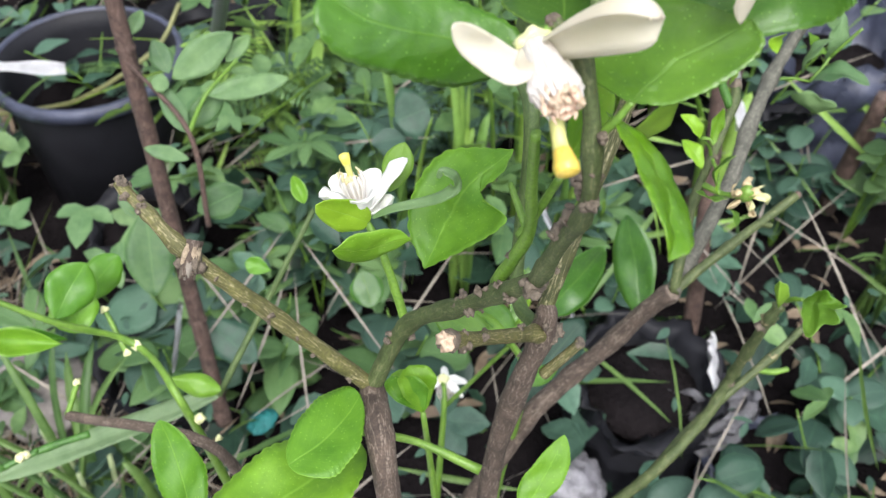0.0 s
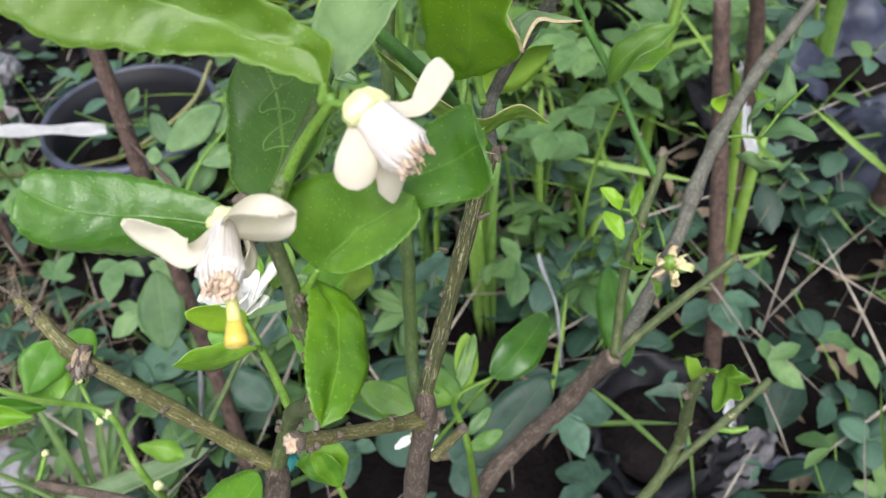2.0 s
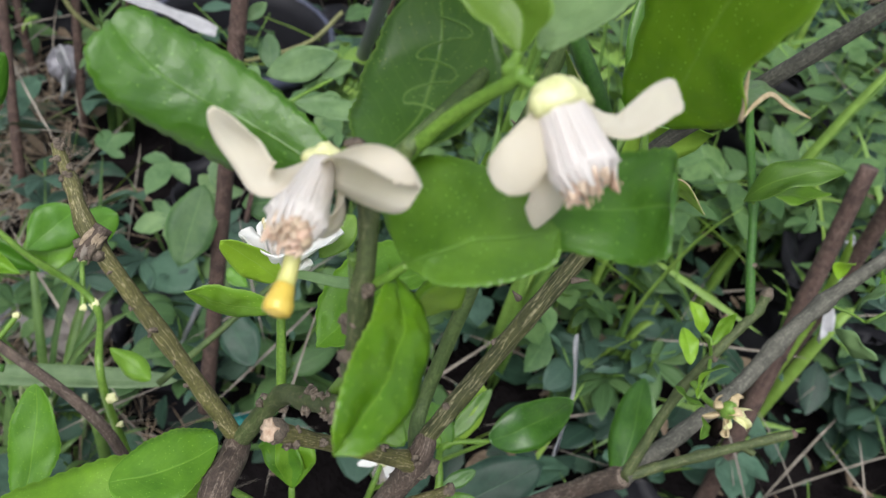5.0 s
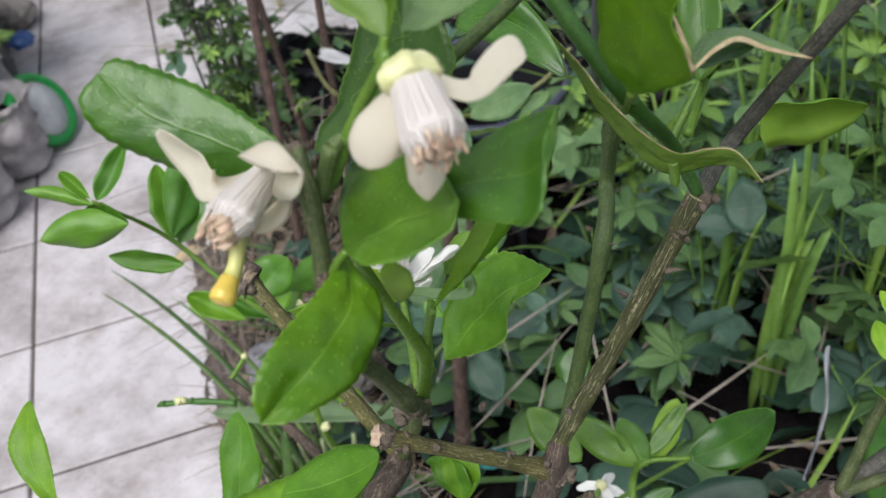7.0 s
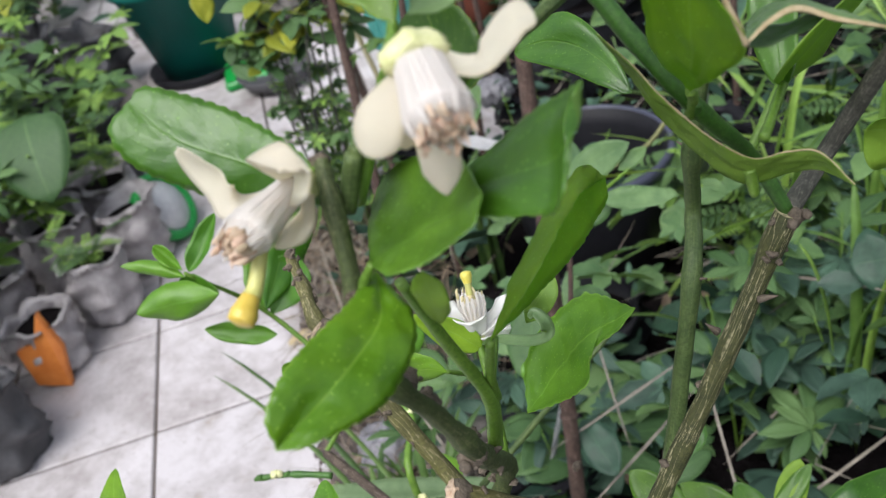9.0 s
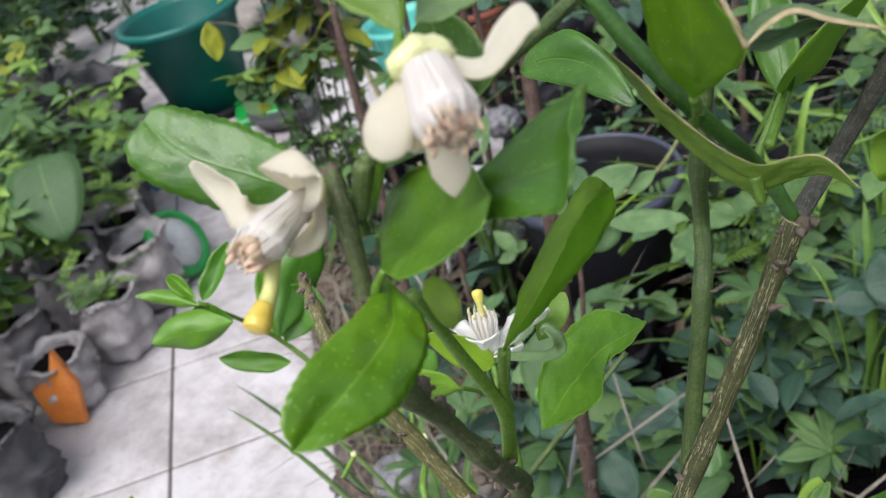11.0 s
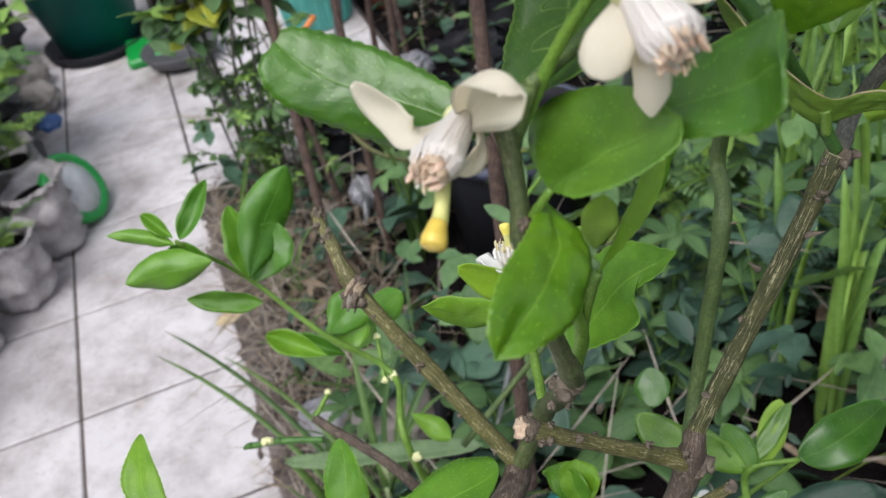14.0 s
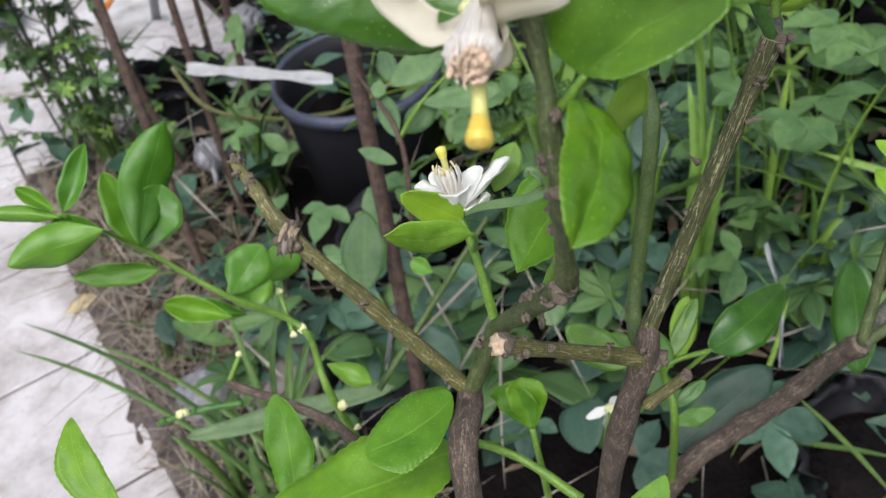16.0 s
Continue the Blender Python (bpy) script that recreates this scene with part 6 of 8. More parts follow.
def build_low_shoots():
    plant = thing("lime_seedling", (0.66, -0.95, -0.02), "leafy green lime seedling under the branches", "tree")
    branch(plant, [(0.66, -0.95, -0.02), (0.67, -0.955, 0.3), (0.6342, -0.9921, 0.5687), (0.6546, -0.9603, 0.5809), (0.6883, -0.9685, 0.5828)], [0.004, 0.0035, 0.0028, 0.0024, 0.0018], SHOOT, "stem")
    leaf(plant, (0.6821, -0.7866, 0.4532), (0.6944, -0.7617, 0.4774), (0.7016, -0.7831, 0.4677), (0.6749, -0.7652, 0.4629), (LIME_TOP, YOUNG_UNDER), nu=16, nv=6, blunt=0.65, wave=0.015, seed=150)
    leaf(plant, (0.8751, -0.9752, 0.4128), (0.9221, -0.9155, 0.4837), (0.9061, -0.9641, 0.4591), (0.8911, -0.9266, 0.4375), (LIME_TOP, LIME_UNDER), nu=16, nv=6, blunt=0.65, wave=0.015, seed=151)
    leaf(plant, (0.6576, -0.5123, 0.2342), (0.6715, -0.5843, 0.2010), (0.6417, -0.5483, 0.2082), (0.6874, -0.5482, 0.2271), (WEED_C, WEED_C), nu=16, nv=6, blunt=0.65, wave=0.015, seed=152)
    leaf(plant, (1.0337, -0.4929, 0.3168), (1.0755, -0.5201, 0.3313), (1.0476, -0.5328, 0.2948), (1.0616, -0.4802, 0.3533), (WEED_C, WEED_C), nu=16, nv=6, blunt=0.65, wave=0.015, seed=153)
    leaf(plant, (0.6688, -0.9588, 0.4636), (0.7650, -0.9656, 0.5016), (0.7190, -0.9849, 0.4730), (0.7147, -0.9395, 0.4922), (WEED_C, WEED_C), nu=16, nv=6, blunt=0.65, wave=0.015, seed=154)
    leaf(plant, (0.5801, -0.9486, 0.6684), (0.6011, -0.9821, 0.6456), (0.5804, -0.9672, 0.6504), (0.6008, -0.9634, 0.6636), (LIME_TOP, LIME_UNDER), nu=16, nv=6, blunt=0.65, wave=0.015, seed=155)
    leaf(plant, (0.6546, -0.9603, 0.5809), (0.6184, -0.9250, 0.6094), (0.6454, -0.9389, 0.6019), (0.6276, -0.9464, 0.5885), (LIME_TOP, YOUNG_UNDER), nu=16, nv=6, blunt=0.65, wave=0.015, seed=156)
    leaf(plant, (0.6603, -0.9586, 0.5848), (0.6967, -0.9454, 0.6122), (0.6818, -0.9575, 0.5967), (0.6752, -0.9465, 0.6002), (LIME_TOP, LIME_UNDER), nu=16, nv=6, blunt=0.65, wave=0.015, seed=157)
    leaf(plant, (0.6599, -0.9626, 0.5800), (0.6501, -0.9361, 0.6073), (0.6639, -0.9501, 0.5976), (0.6461, -0.9486, 0.5897), (LIME_TOP, YOUNG_UNDER), nu=16, nv=6, blunt=0.65, wave=0.015, seed=158)
    leaf(plant, (0.6342, -0.9921, 0.5687), (0.6638, -1.0010, 0.5684), (0.6473, -1.0020, 0.5648), (0.6507, -0.9911, 0.5723), (LIME_TOP, LIME_UNDER), nu=16, nv=6, blunt=0.65, wave=0.015, seed=159)
    leaf(plant, (0.6401, -0.9866, 0.5770), (0.6663, -0.9873, 0.5850), (0.6538, -0.9920, 0.5785), (0.6526, -0.9819, 0.5835), (LIME_TOP, YOUNG_UNDER), nu=16, nv=6, blunt=0.65, wave=0.015, seed=160)


build_low_shoots()


# ---- undergrowth ----
def unit_leaf(width, wide=0.45, blunt=0.8, curl=-0.12, wave=0.02, seed=0, droop=0.12, nu=8, nv=4):
    bm = blade((0, 0, 0), (0, 1, -droop), (-width / 2, 0.5, 0.06), (width / 2, 0.5, 0.06), mid=(0, 0.5, 0.02), wide=wide, blunt=blunt, wave=wave, thick=0.008, nu=nu, nv=nv, seed=seed)
    return bm


def joined(pieces):
    out = bmesh.new()
    for bm, m in pieces:
        me = bpy.data.meshes.new("piece")
        bm.to_mesh(me)
        bm.free()
        me.transform(m)
        out.from_mesh(me)
        bpy.data.meshes.remove(me)
    return out


def lobed_leaf(seed):
    pieces = []
    for k, (turn, size) in enumerate(((0, 1), (48, 0.85), (-48, 0.85), (100, 0.6), (-100, 0.6))):
        pieces.append((unit_leaf(0.36, 0.55, 0.9, seed=seed + k, nu=6), Matrix.Translation((0, 0.12, 0.002 * k)) @ Matrix.Rotation(radians(turn), 4, "Z") @ Matrix.Scale(size, 4)))
    pieces.append((tube([(0, 0, 0), (0, 0.14, 0)], [0.015, 0.012], 5, 2, 0), Matrix()))
    return joined(pieces)


def frond(seed, pairs=9, slim=0.36):
    pieces = [(tube([(0, 0, 0), (0, 0.5, 0.04), (0, 1, -0.1)], [0.012, 0.009, 0.004], 5, 4, 0), Matrix())]
    for k in range(pairs):
        y = 0.12 + 0.85 * k / (pairs - 1)
        size = 0.24 * (1 - 0.45 * abs(y - 0.45))
        for side in (-1, 1):
            pieces.append((unit_leaf(slim, nu=4, nv=2, seed=seed), Matrix.Translation((0, y, 0.03 * math.sin(y * 3) - 0.02 * y)) @ Matrix.Rotation(radians(-side * 72), 4, "Z") @ Matrix.Scale(size, 4)))
    return joined(pieces)


def heart_leaf(seed):
    return unit_leaf(0.85, 0.36, 0.5, seed=seed, nu=10, nv=6, wave=0.015)


def family(name, maker, skins, count=3):
    return [mesh_of(name, maker(k * 11 + 3), skin) for skin in skins for k in range(count)]


OVATE = family("ovate_leaf", lambda s: unit_leaf(0.5, 0.42, 0.75, seed=s), (WEED_A, WEED_B, WEED_C))
ROUND = family("round_leaf", lambda s: unit_leaf(0.8, 0.45, 0.55, seed=s, nu=8), (WEED_A, WEED_C))
LOBED = family("lobed_leaf", lobed_leaf, (WEED_A, WEED_B), 2)
FERN = family("fern_leaf", frond, (WEED_B, WEED_A), 2)
HEART = family("heart_leaf", heart_leaf, (WEED_B, WEED_A), 2)
FERN_PALE = family("pale_fern_leaf", frond, (GRASS_PALE, WEED_B), 2)
LOBED_PALE = family("pale_lobed_leaf", lobed_leaf, (GRASS_PALE, WEED_B), 2)
YELLOW = family("yellowing_leaf", lambda s: unit_leaf(0.5, 0.45, 0.7, seed=s), (WEED_Y, WEED_B), 2)


def leaf_object(mesh, parent, place, way, size, roll, up=None):
    """One leaf on shared mesh data: its length runs along way, its face looks up as far as that allows."""
    y = Vector(way).normalized()
    z = (up or Vector((0, 0, 1)))
    z = (z - y * z.dot(y))
    z = z.normalized() if z.length > 0.05 else y.orthogonal().normalized()
    m = Matrix((y.cross(z), y, z)).transposed().to_4x4() @ Matrix.Rotation(roll, 4, "Y")
    ob = new("leaf", mesh)
    ob.parent = parent
    ob.matrix_basis = Matrix.Translation(Vector(place) - root_of(parent)) @ m @ Matrix.Scale(size, 4)
    return ob


def weed(place, meshes, height, stems, leaves, size, seed, label, spread=0.5, stalk=None, group="weeds in the bed", category="plant", name="weed", thick=0.002):
    rng = random.Random(seed)
    place = Vector(place)
    plant = thing(name, place, label, category, group)
    for s in range(stems):
        lean = Vector((rng.uniform(-1, 1), rng.uniform(-1, 1), 0)) * spread
        h = height * rng.uniform(0.65, 1.1)
        top = place + lean * h + Vector((0, 0, h))
        bend = place + lean * h * 0.3 + Vector((0, 0, h * 0.55))
        line = [place, bend, top]
        part("stem", tube(line, [thick, thick * 0.8, thick * 0.45], 6, 4, 0.03), stalk or SHOOT, plant)
        path = spline(line, 6)
        turn = rng.uniform(0, 360)
        for k in range(leaves):
            f = 0.3 + 0.7 * (k + rng.random()) / leaves
            p = path[min(len(path) - 1, int(f * (len(path) - 1)))]
            turn += 137 + rng.uniform(-25, 25)
            out = Vector((math.cos(radians(turn)), math.sin(radians(turn)), rng.uniform(-0.25, 0.45)))
            leaf_object(rng.choice(meshes), plant, p, out, size * rng.uniform(0.6, 1.15), rng.uniform(-0.5, 0.5))
    return plant


def grass_clump(place, height, blades, seed, label, width=0.006, spread=0.5, lean=(0, 0, 0), name="grass_clump", skin=None):
    rng = random.Random(seed)
    place = Vector(place)
    plant = thing(name, place, label, "grass", "grass clumps")
    for k in range(blades):
        a = rng.uniform(0, 2 * math.pi)
        out = Vector((math.cos(a), math.sin(a), 0)) * rng.uniform(0.1, spread) + Vector(lean)
        h = height * rng.uniform(0.6, 1.1)
        foot = place + Vector((rng.uniform(-1, 1), rng.uniform(-1, 1), 0)) * 0.02
        tip = foot + out * h + Vector((0, 0, h * rng.uniform(0.75, 1.0)))
        mid = foot + out * h * 0.3 + Vector((0, 0, h * 0.6))
        side = Vector((-math.sin(a), math.cos(a), 0)) * width * rng.uniform(0.5, 0.9)
        part("blade", blade(foot, tip, mid + side, mid - side, mid=mid, blunt=0.4, wide=0.4, thick=0.0004, nu=8, nv=2, seed=seed + k), skin or GRASS, plant)
    return plant


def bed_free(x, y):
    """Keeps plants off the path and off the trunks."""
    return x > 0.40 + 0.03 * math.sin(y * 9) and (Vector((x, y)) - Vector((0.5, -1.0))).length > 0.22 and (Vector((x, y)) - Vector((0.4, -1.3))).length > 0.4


def paved(x, y):
    """The paved corner behind the bushy sapling."""
    return -0.7 < x < 0.98 and 0.62 < y < 1.75


def in_pot(x, y):
    """The large black pot and the gap in front of it."""
    return (x - 0.885) ** 2 + (y - 0.06) ** 2 < 0.17 ** 2 or (0.66 < x < 0.86 and -0.22 < y < 0.0)


def shade(x, y):
    """1 on the bare dark soil round the trunks, falling to 0 away from it."""
    return max(math.exp(-((x - 0.8) / 0.28) ** 2 - ((y + 0.78) / 0.28) ** 2), 0.9 * math.exp(-((x - 1.0) / 0.2) ** 2 - ((y + 0.98) / 0.2) ** 2), 0.45 * math.exp(-((x - 1.5) / 0.3) ** 2 - ((y + 1.0) / 0.22) ** 2))


def scatter_bed():
    rng = random.Random(12)
    spots = []
    tries = 0
    while len(spots) < 150 and tries < 9000:
        tries += 1
        x, y = rng.uniform(0.42, 2.9), rng.uniform(-1.7, 2.6)
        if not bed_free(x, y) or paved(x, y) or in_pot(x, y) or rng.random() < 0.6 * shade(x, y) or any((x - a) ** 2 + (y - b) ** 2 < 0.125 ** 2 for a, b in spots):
            continue
        spots.append((x, y))
    for n, (x, y) in enumerate(spots):
        z = -0.03
        pick = rng.random()
        tall = 0.75 if y < -0.1 and x < 1.0 else 1.0
        if x > 1.0 and y < -0.25 and pick < 0.6:
            weed((x, y, z), ROUND, 0.24 * tall, 3, 7, 0.055, 300 + n, "ground cover with rounded blue-green leaves on soil", 0.7)
        elif pick < 0.3:
            weed((x, y, z), OVATE, 0.3 * tall, 3, 7, 0.048, 300 + n, "leafy weed with pointed green leaves on soil", 0.5)
        elif pick < 0.5:
            weed((x, y, z), LOBED, 0.28 * tall, 3, 4, 0.075, 300 + n, "vine with lobed blue-green leaves on soil", 0.6)
        elif pick < 0.68 and x > 1.05:
            weed((x, y, z), FERN, 0.24 * tall, 2, 6, 0.12, 300 + n, "feathery weed with fern-like leaves on soil", 0.6)
        elif pick < 0.82 and not (x < 1.4 and y < -0.55):
            grass_clump((x, y, z), 0.34 * tall, 16, 300 + n, "clump of thin green grass on soil", 0.006, 0.6)
        else:
            weed((x, y, z), HEART, 0.26 * tall, 2, 4, 0.07, 300 + n, "weed with heart-shaped leaves on soil", 0.6)


scatter_bed()


def leaf_mass(name, skin, count, region, low, high, size, width, seed, label, wide=0.45, tilt=0.5, edge=0.36, fan=1):
    """Uncountable low leaves in one mesh: each a small bent blade of eight faces."""
    rng = np.random.default_rng(seed)
    us, vs = np.array([0, 0.3, 0.6, 0.85, 1.0]), np.array([-1.0, 0.0, 1.0])
    half = np.array([0.06, 0.85, 1.0, 0.55, 0.03]) * width / 2
    cell = np.array([[v * h, u, -0.12 * u * u + 0.38 * abs(v) * h] for u, h in zip(us, half) for v in vs])
    flat = np.array([[u, (v + 1) / 2] for u in us for v in vs])
    quads = np.array([[3 * i + j, 3 * i + j + 1, 3 * i + j + 4, 3 * i + j + 3] for i in range(4) for j in range(2)])
    spots = []
    while len(spots) < count // fan:
        x, y = rng.uniform(region[0], region[1]), rng.uniform(region[2], region[3])
        if paved(x, y) or in_pot(x, y) or rng.random() < 0.8 * shade(x, y):
            continue
        if (x > edge or x < -0.5 or y > 2.2) and (x - 0.4) ** 2 + (y + 1.3) ** 2 > 0.09:
            clump = 0.5 + 0.5 * noise.noise(Vector((x * 4, y * 4, seed)))
            if rng.random() < 0.25 + clump:
                spots.append((x, y, low + (high - low) * rng.random() ** 1.5 * (0.5 + clump)))
    spots = np.repeat(np.array(spots), fan, axis=0)
    count = len(spots)
    turn = np.tile((np.arange(fan) - (fan - 1) / 2) * 1.15, count // fan)
    a, n = np.repeat(rng.uniform(0, 2 * np.pi, count // fan), fan) + turn, np.array([0.0, 0.0, 1.0]) + np.repeat(rng.normal(0, tilt, (count // fan, 3)), fan, axis=0) * (1, 1, 0.2)
    n /= np.linalg.norm(n, axis=1)[:, None]
    y = np.stack([np.cos(a), np.sin(a), rng.normal(0, 0.25, count)], 1)
    y -= n * (y * n).sum(1)[:, None]
    y /= np.linalg.norm(y, axis=1)[:, None]
    x = np.cross(y, n)
    s = size * rng.uniform(0.55, 1.25, count)
    verts = spots[:, None] + s[:, None, None] * (cell[None, :, :1] * x[:, None] + cell[None, :, 1:2] * y[:, None] + cell[None, :, 2:] * n[:, None])
    faces = (quads[None] + 15 * np.arange(count)[:, None, None]).reshape(-1, 4)
    me = bpy.data.meshes.new(name)
    me.from_pydata(verts.reshape(-1, 3).tolist(), [], faces.tolist())
    layer = me.uv_layers.new()
    layer.data.foreach_set("uv", np.tile(flat, (count, 1))[faces.ravel()].ravel())
    me.materials.append(skin)
    me.polygons.foreach_set("use_smooth", [True] * len(me.polygons))
    return tagged(new(name, me), label, "undergrowth", kind="stuff")


BED = (0.36, 2.9, -1.8, 2.8)
# The lowest layer takes the dark skin, so its colour carries the canopy's shade.
leaf_mass("undergrowth", WEED_C, 2000, BED, -0.02, 0.16, 0.08, 0.55, 5, "low weeds covering the soil, coloured dark green for canopy shade")
leaf_mass("undergrowth", WEED_A, 1200, BED, 0.06, 0.28, 0.06, 0.62, 6, "low blue-green weeds with three-part leaves covering the soil", fan=3)
leaf_mass("undergrowth", WEED_B, 600, BED, 0.08, 0.32, 0.05, 0.5, 7, "low fresh green weeds with three-part leaves covering the soil", fan=3)
leaf_mass("undergrowth", WEED_B, 500, (1.0, 2.6, -0.7, 0.4), 0.2, 0.5, 0.055, 0.6, 27, "fresh green vine leaves among the tall grass", fan=3)
leaf_mass("undergrowth", GRASS, 1000, BED, 0.0, 0.22, 0.18, 0.045, 8, "thin grass blades lying among the weeds", tilt=0.9)
leaf_mass("undergrowth", WEED_A, 1600, (0.4, 2.6, -1.6, 1.8), 0.04, 0.26, 0.024, 0.4, 21, "feathery small-leaved weeds among the rest", tilt=0.4)
leaf_mass("undergrowth", WEED_B, 350, (1.05, 2.0, -0.7, -0.25), 0.06, 0.34, 0.055, 0.6, 28, "fresh green vine leaves covering the bed", fan=3)
leaf_mass("undergrowth", VINE_LEAF, 90, (0.6, 1.0, -0.35, 0.2), 0.16, 0.42, 0.05, 0.55, 29, "light green vine leaves climbing among the canes", fan=3)
leaf_mass("straw", STRAW, 2000, BED, 0.0, 0.22, 0.24, 0.015, 19, "dry pale straw and fallen grass stems among the weeds", tilt=0.5)
leaf_mass("leaf_litter", LITTER, 2200, BED, -0.02, 0.08, 0.05, 0.3, 9, "dry brown leaf litter and straw on the soil", tilt=0.4)
leaf_mass("roots", STRAW, 1500, (0.315, 0.56, -1.1, 0.62), 0.008, 0.06, 0.1, 0.02, 33, "pale dry roots along the path's edge", tilt=0.6, edge=0.315)
leaf_mass("roots", LITTER, 2800, (0.315, 0.6, -1.1, 0.62), 0.004, 0.06, 0.07, 0.03, 23, "dry brown roots and straw along the path's edge", tilt=0.5, edge=0.315)
leaf_mass("undergrowth", WEED_B, 3000, (-2.6, -0.5, -0.6, 5.0), 0.0, 0.4, 0.07, 0.5, 10, "garden plants beside the path")
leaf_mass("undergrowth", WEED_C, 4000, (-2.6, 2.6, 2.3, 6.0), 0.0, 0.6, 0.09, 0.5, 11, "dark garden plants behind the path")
for k, (x, y, h) in enumerate(((1.25, -0.42, 0.66), (1.42, -0.62, 0.6), (1.12, -0.18, 0.54), (1.6, -0.35, 0.72), (1.05, -0.5, 0.5), (1.8, -0.75, 0.75), (1.35, -0.85, 0.6), (1.5, -0.05, 0.7), (1.2, -0.7, 0.5), (2.0, -0.2, 0.8))):
    grass_clump((x, y, -0.03), h, 4, 701 + k, "tall light green grass behind the lime tree", 0.011, 0.2, skin=GRASS_PALE)
for k, (x, y) in enumerate(((1.35, -0.3), (1.7, -0.55), (1.55, -0.8), (1.9, -0.4), (1.75, -1.15), (2.1, -0.8), (1.75, 0.0), (1.6, -1.02), (1.45, -0.2), (2.2, -0.1))):
    weed((x, y, -0.03), (OVATE[3:6] + HEART[:2]) if k % 2 else OVATE[:6], 0.5, 4, 9, 0.062, 1500 + k, "tall leafy weed with fresh green leaves on soil", 0.4)


for k, p in enumerate(((1.0720, -0.5900, -0.0200), (1.1870, -0.5940, -0.0200), (1.2150, -0.2960, -0.0200))):
    grass_clump((Vector(p).x, Vector(p).y, -0.03), (0.55, 0.6, 0.6)[k], 6, 741 + k, "tall light green grass behind the lime tree", 0.01, 0.16, skin=GRASS_PALE)


for k, (x, y) in enumerate(((0.4, -0.72), (0.37, -0.5), (0.43, -0.38), (0.39, -0.12), (0.42, 0.1), (0.46, -0.55))):
    grass_clump((x, y, 0.0), 0.16, 9, 761 + k, "short grass tuft on the muddy edge of the path", 0.004, 0.8)


for k, (x, y, kind, h) in enumerate(((1.06, -0.2, FERN_PALE, 0.34), (1.12, -0.34, FERN, 0.3), (0.98, -0.32, LOBED, 0.3), (0.9, -0.44, OVATE, 0.24), (1.2, -0.12, LOBED_PALE, 0.36), (1.04, -0.48, LOBED, 0.3), (1.22, -0.46, FERN, 0.3), (0.76, -0.36, LOBED, 0.24),
                                     (1.32, -0.58, OVATE[3:6], 0.42), (1.14, -0.66, LOBED, 0.3), (1.4, -0.38, LOBED_PALE, 0.45), (1.5, -0.5, OVATE[3:6], 0.5), (1.04, -0.02, LOBED_PALE, 0.32), (1.3, 0.0, FERN, 0.4))):
    weed((x, y, -0.03), kind, h, 3, 7, 0.1 if kind in (FERN, FERN_PALE) else 0.075, 1700 + k, "light green weed with feathery leaves among the grass" if kind in (FERN, FERN_PALE) else "light green leafy weed among the grass", 0.5)
for k, (x, y, h, kind) in enumerate(((0.63, -0.45, 0.2, OVATE), (0.70, -0.40, 0.22, HEART), (0.60, -0.30, 0.16, LOBED), (0.74, -0.52, 0.18, OVATE[3:6]), (0.86, -0.66, 0.2, HEART))):
    weed((x, y, -0.03), kind, h, 3, 5, 0.085, 1800 + k, "broad-leaved blue-green weed between the canes", 0.5)
leaf_mass("undergrowth", GRASS_PALE, 160, (1.0, 1.9, -0.9, 0.2), 0.1, 0.42, 0.2, 0.05, 41, "pale grass blades among the weeds", tilt=0.9)
for k, (x, y, h, n) in enumerate(((0.40, -0.58, 0.3, 7), (0.44, -0.5, 0.34, 6), (0.37, -0.44, 0.2, 6), (0.47, -0.62, 0.3, 5))):
    grass_clump((x, y, -0.01), h, n, 771 + k, "tuft of broad green grass on the muddy edge of the path", 0.009, 0.5)
stubs = thing("grass_stubble", (0.42, -0.5, 0.0), "cut pale grass stalks on the muddy edge of the path", "grass")
for k in range(7):
    foot = Vector((0.40 + 0.012 * k, -0.54 + 0.017 * ((k * 5) % 7), -0.01))
    top = foot + Vector((0.012 * math.sin(k * 2.3), 0.015 * math.cos(k * 1.7), 0.16 + 0.03 * math.sin(k * 3.1)))
    part("stalk", tube([foot, along(foot, top, 0.5), top], [0.004, 0.0038, 0.0034], 7, 3, 0.05), STALK, stubs)


def path_grass():
    plant = thing("grass_tuft", (0.42, -0.62, -0.02), "long thin grass blades leaning over the tiled path", "grass")
    for k, tip in enumerate(((0.2168, -0.2884, 0.3099), (0.2424, -0.2951, 0.3490), along((0.2168, -0.2884, 0.3099), (0.2424, -0.2951, 0.3490), 0.5) + Vector((0.06, 0.05, -0.1)))):
        foot = Vector((0.42, -0.62, -0.02)) + Vector((0.012, -0.01, 0)) * k
        tip = Vector(tip)
        mid = (foot + tip) / 2 + Vector((0.05, -0.06, 0.09))
        side = Vector((0.003, 0.0025, 0))
        part("blade", blade(foot, tip, mid + side, mid - side, mid=mid, blunt=0.4, wide=0.4, thick=0.0004, nu=14, nv=2), GRASS, plant)


path_grass()


# ---- canes, saplings and ties ----
def cane(points, radii, label, material=None, group="bare canes"):
    t = thing("cane", points[0], label, "stem", group)
    part("stem", tube(points, radii, 9, 8, 0.06), material or BARK_RED, t)
    line = spline(points, 8)
    for f in (0.22, 0.45, 0.68, 0.86):
        k = int(f * (len(line) - 2))
        way = (line[k + 1] - line[k]).normalized()
        size = radii[0] * (1 - 0.35 * f)
        part("node", tube([line[k] - way * 0.006, line[k], line[k] + way * 0.006], [size * 0.9, size * 1.22, size * 0.9], 9, 3, 0.12), material or BARK_RED, t)
    return t


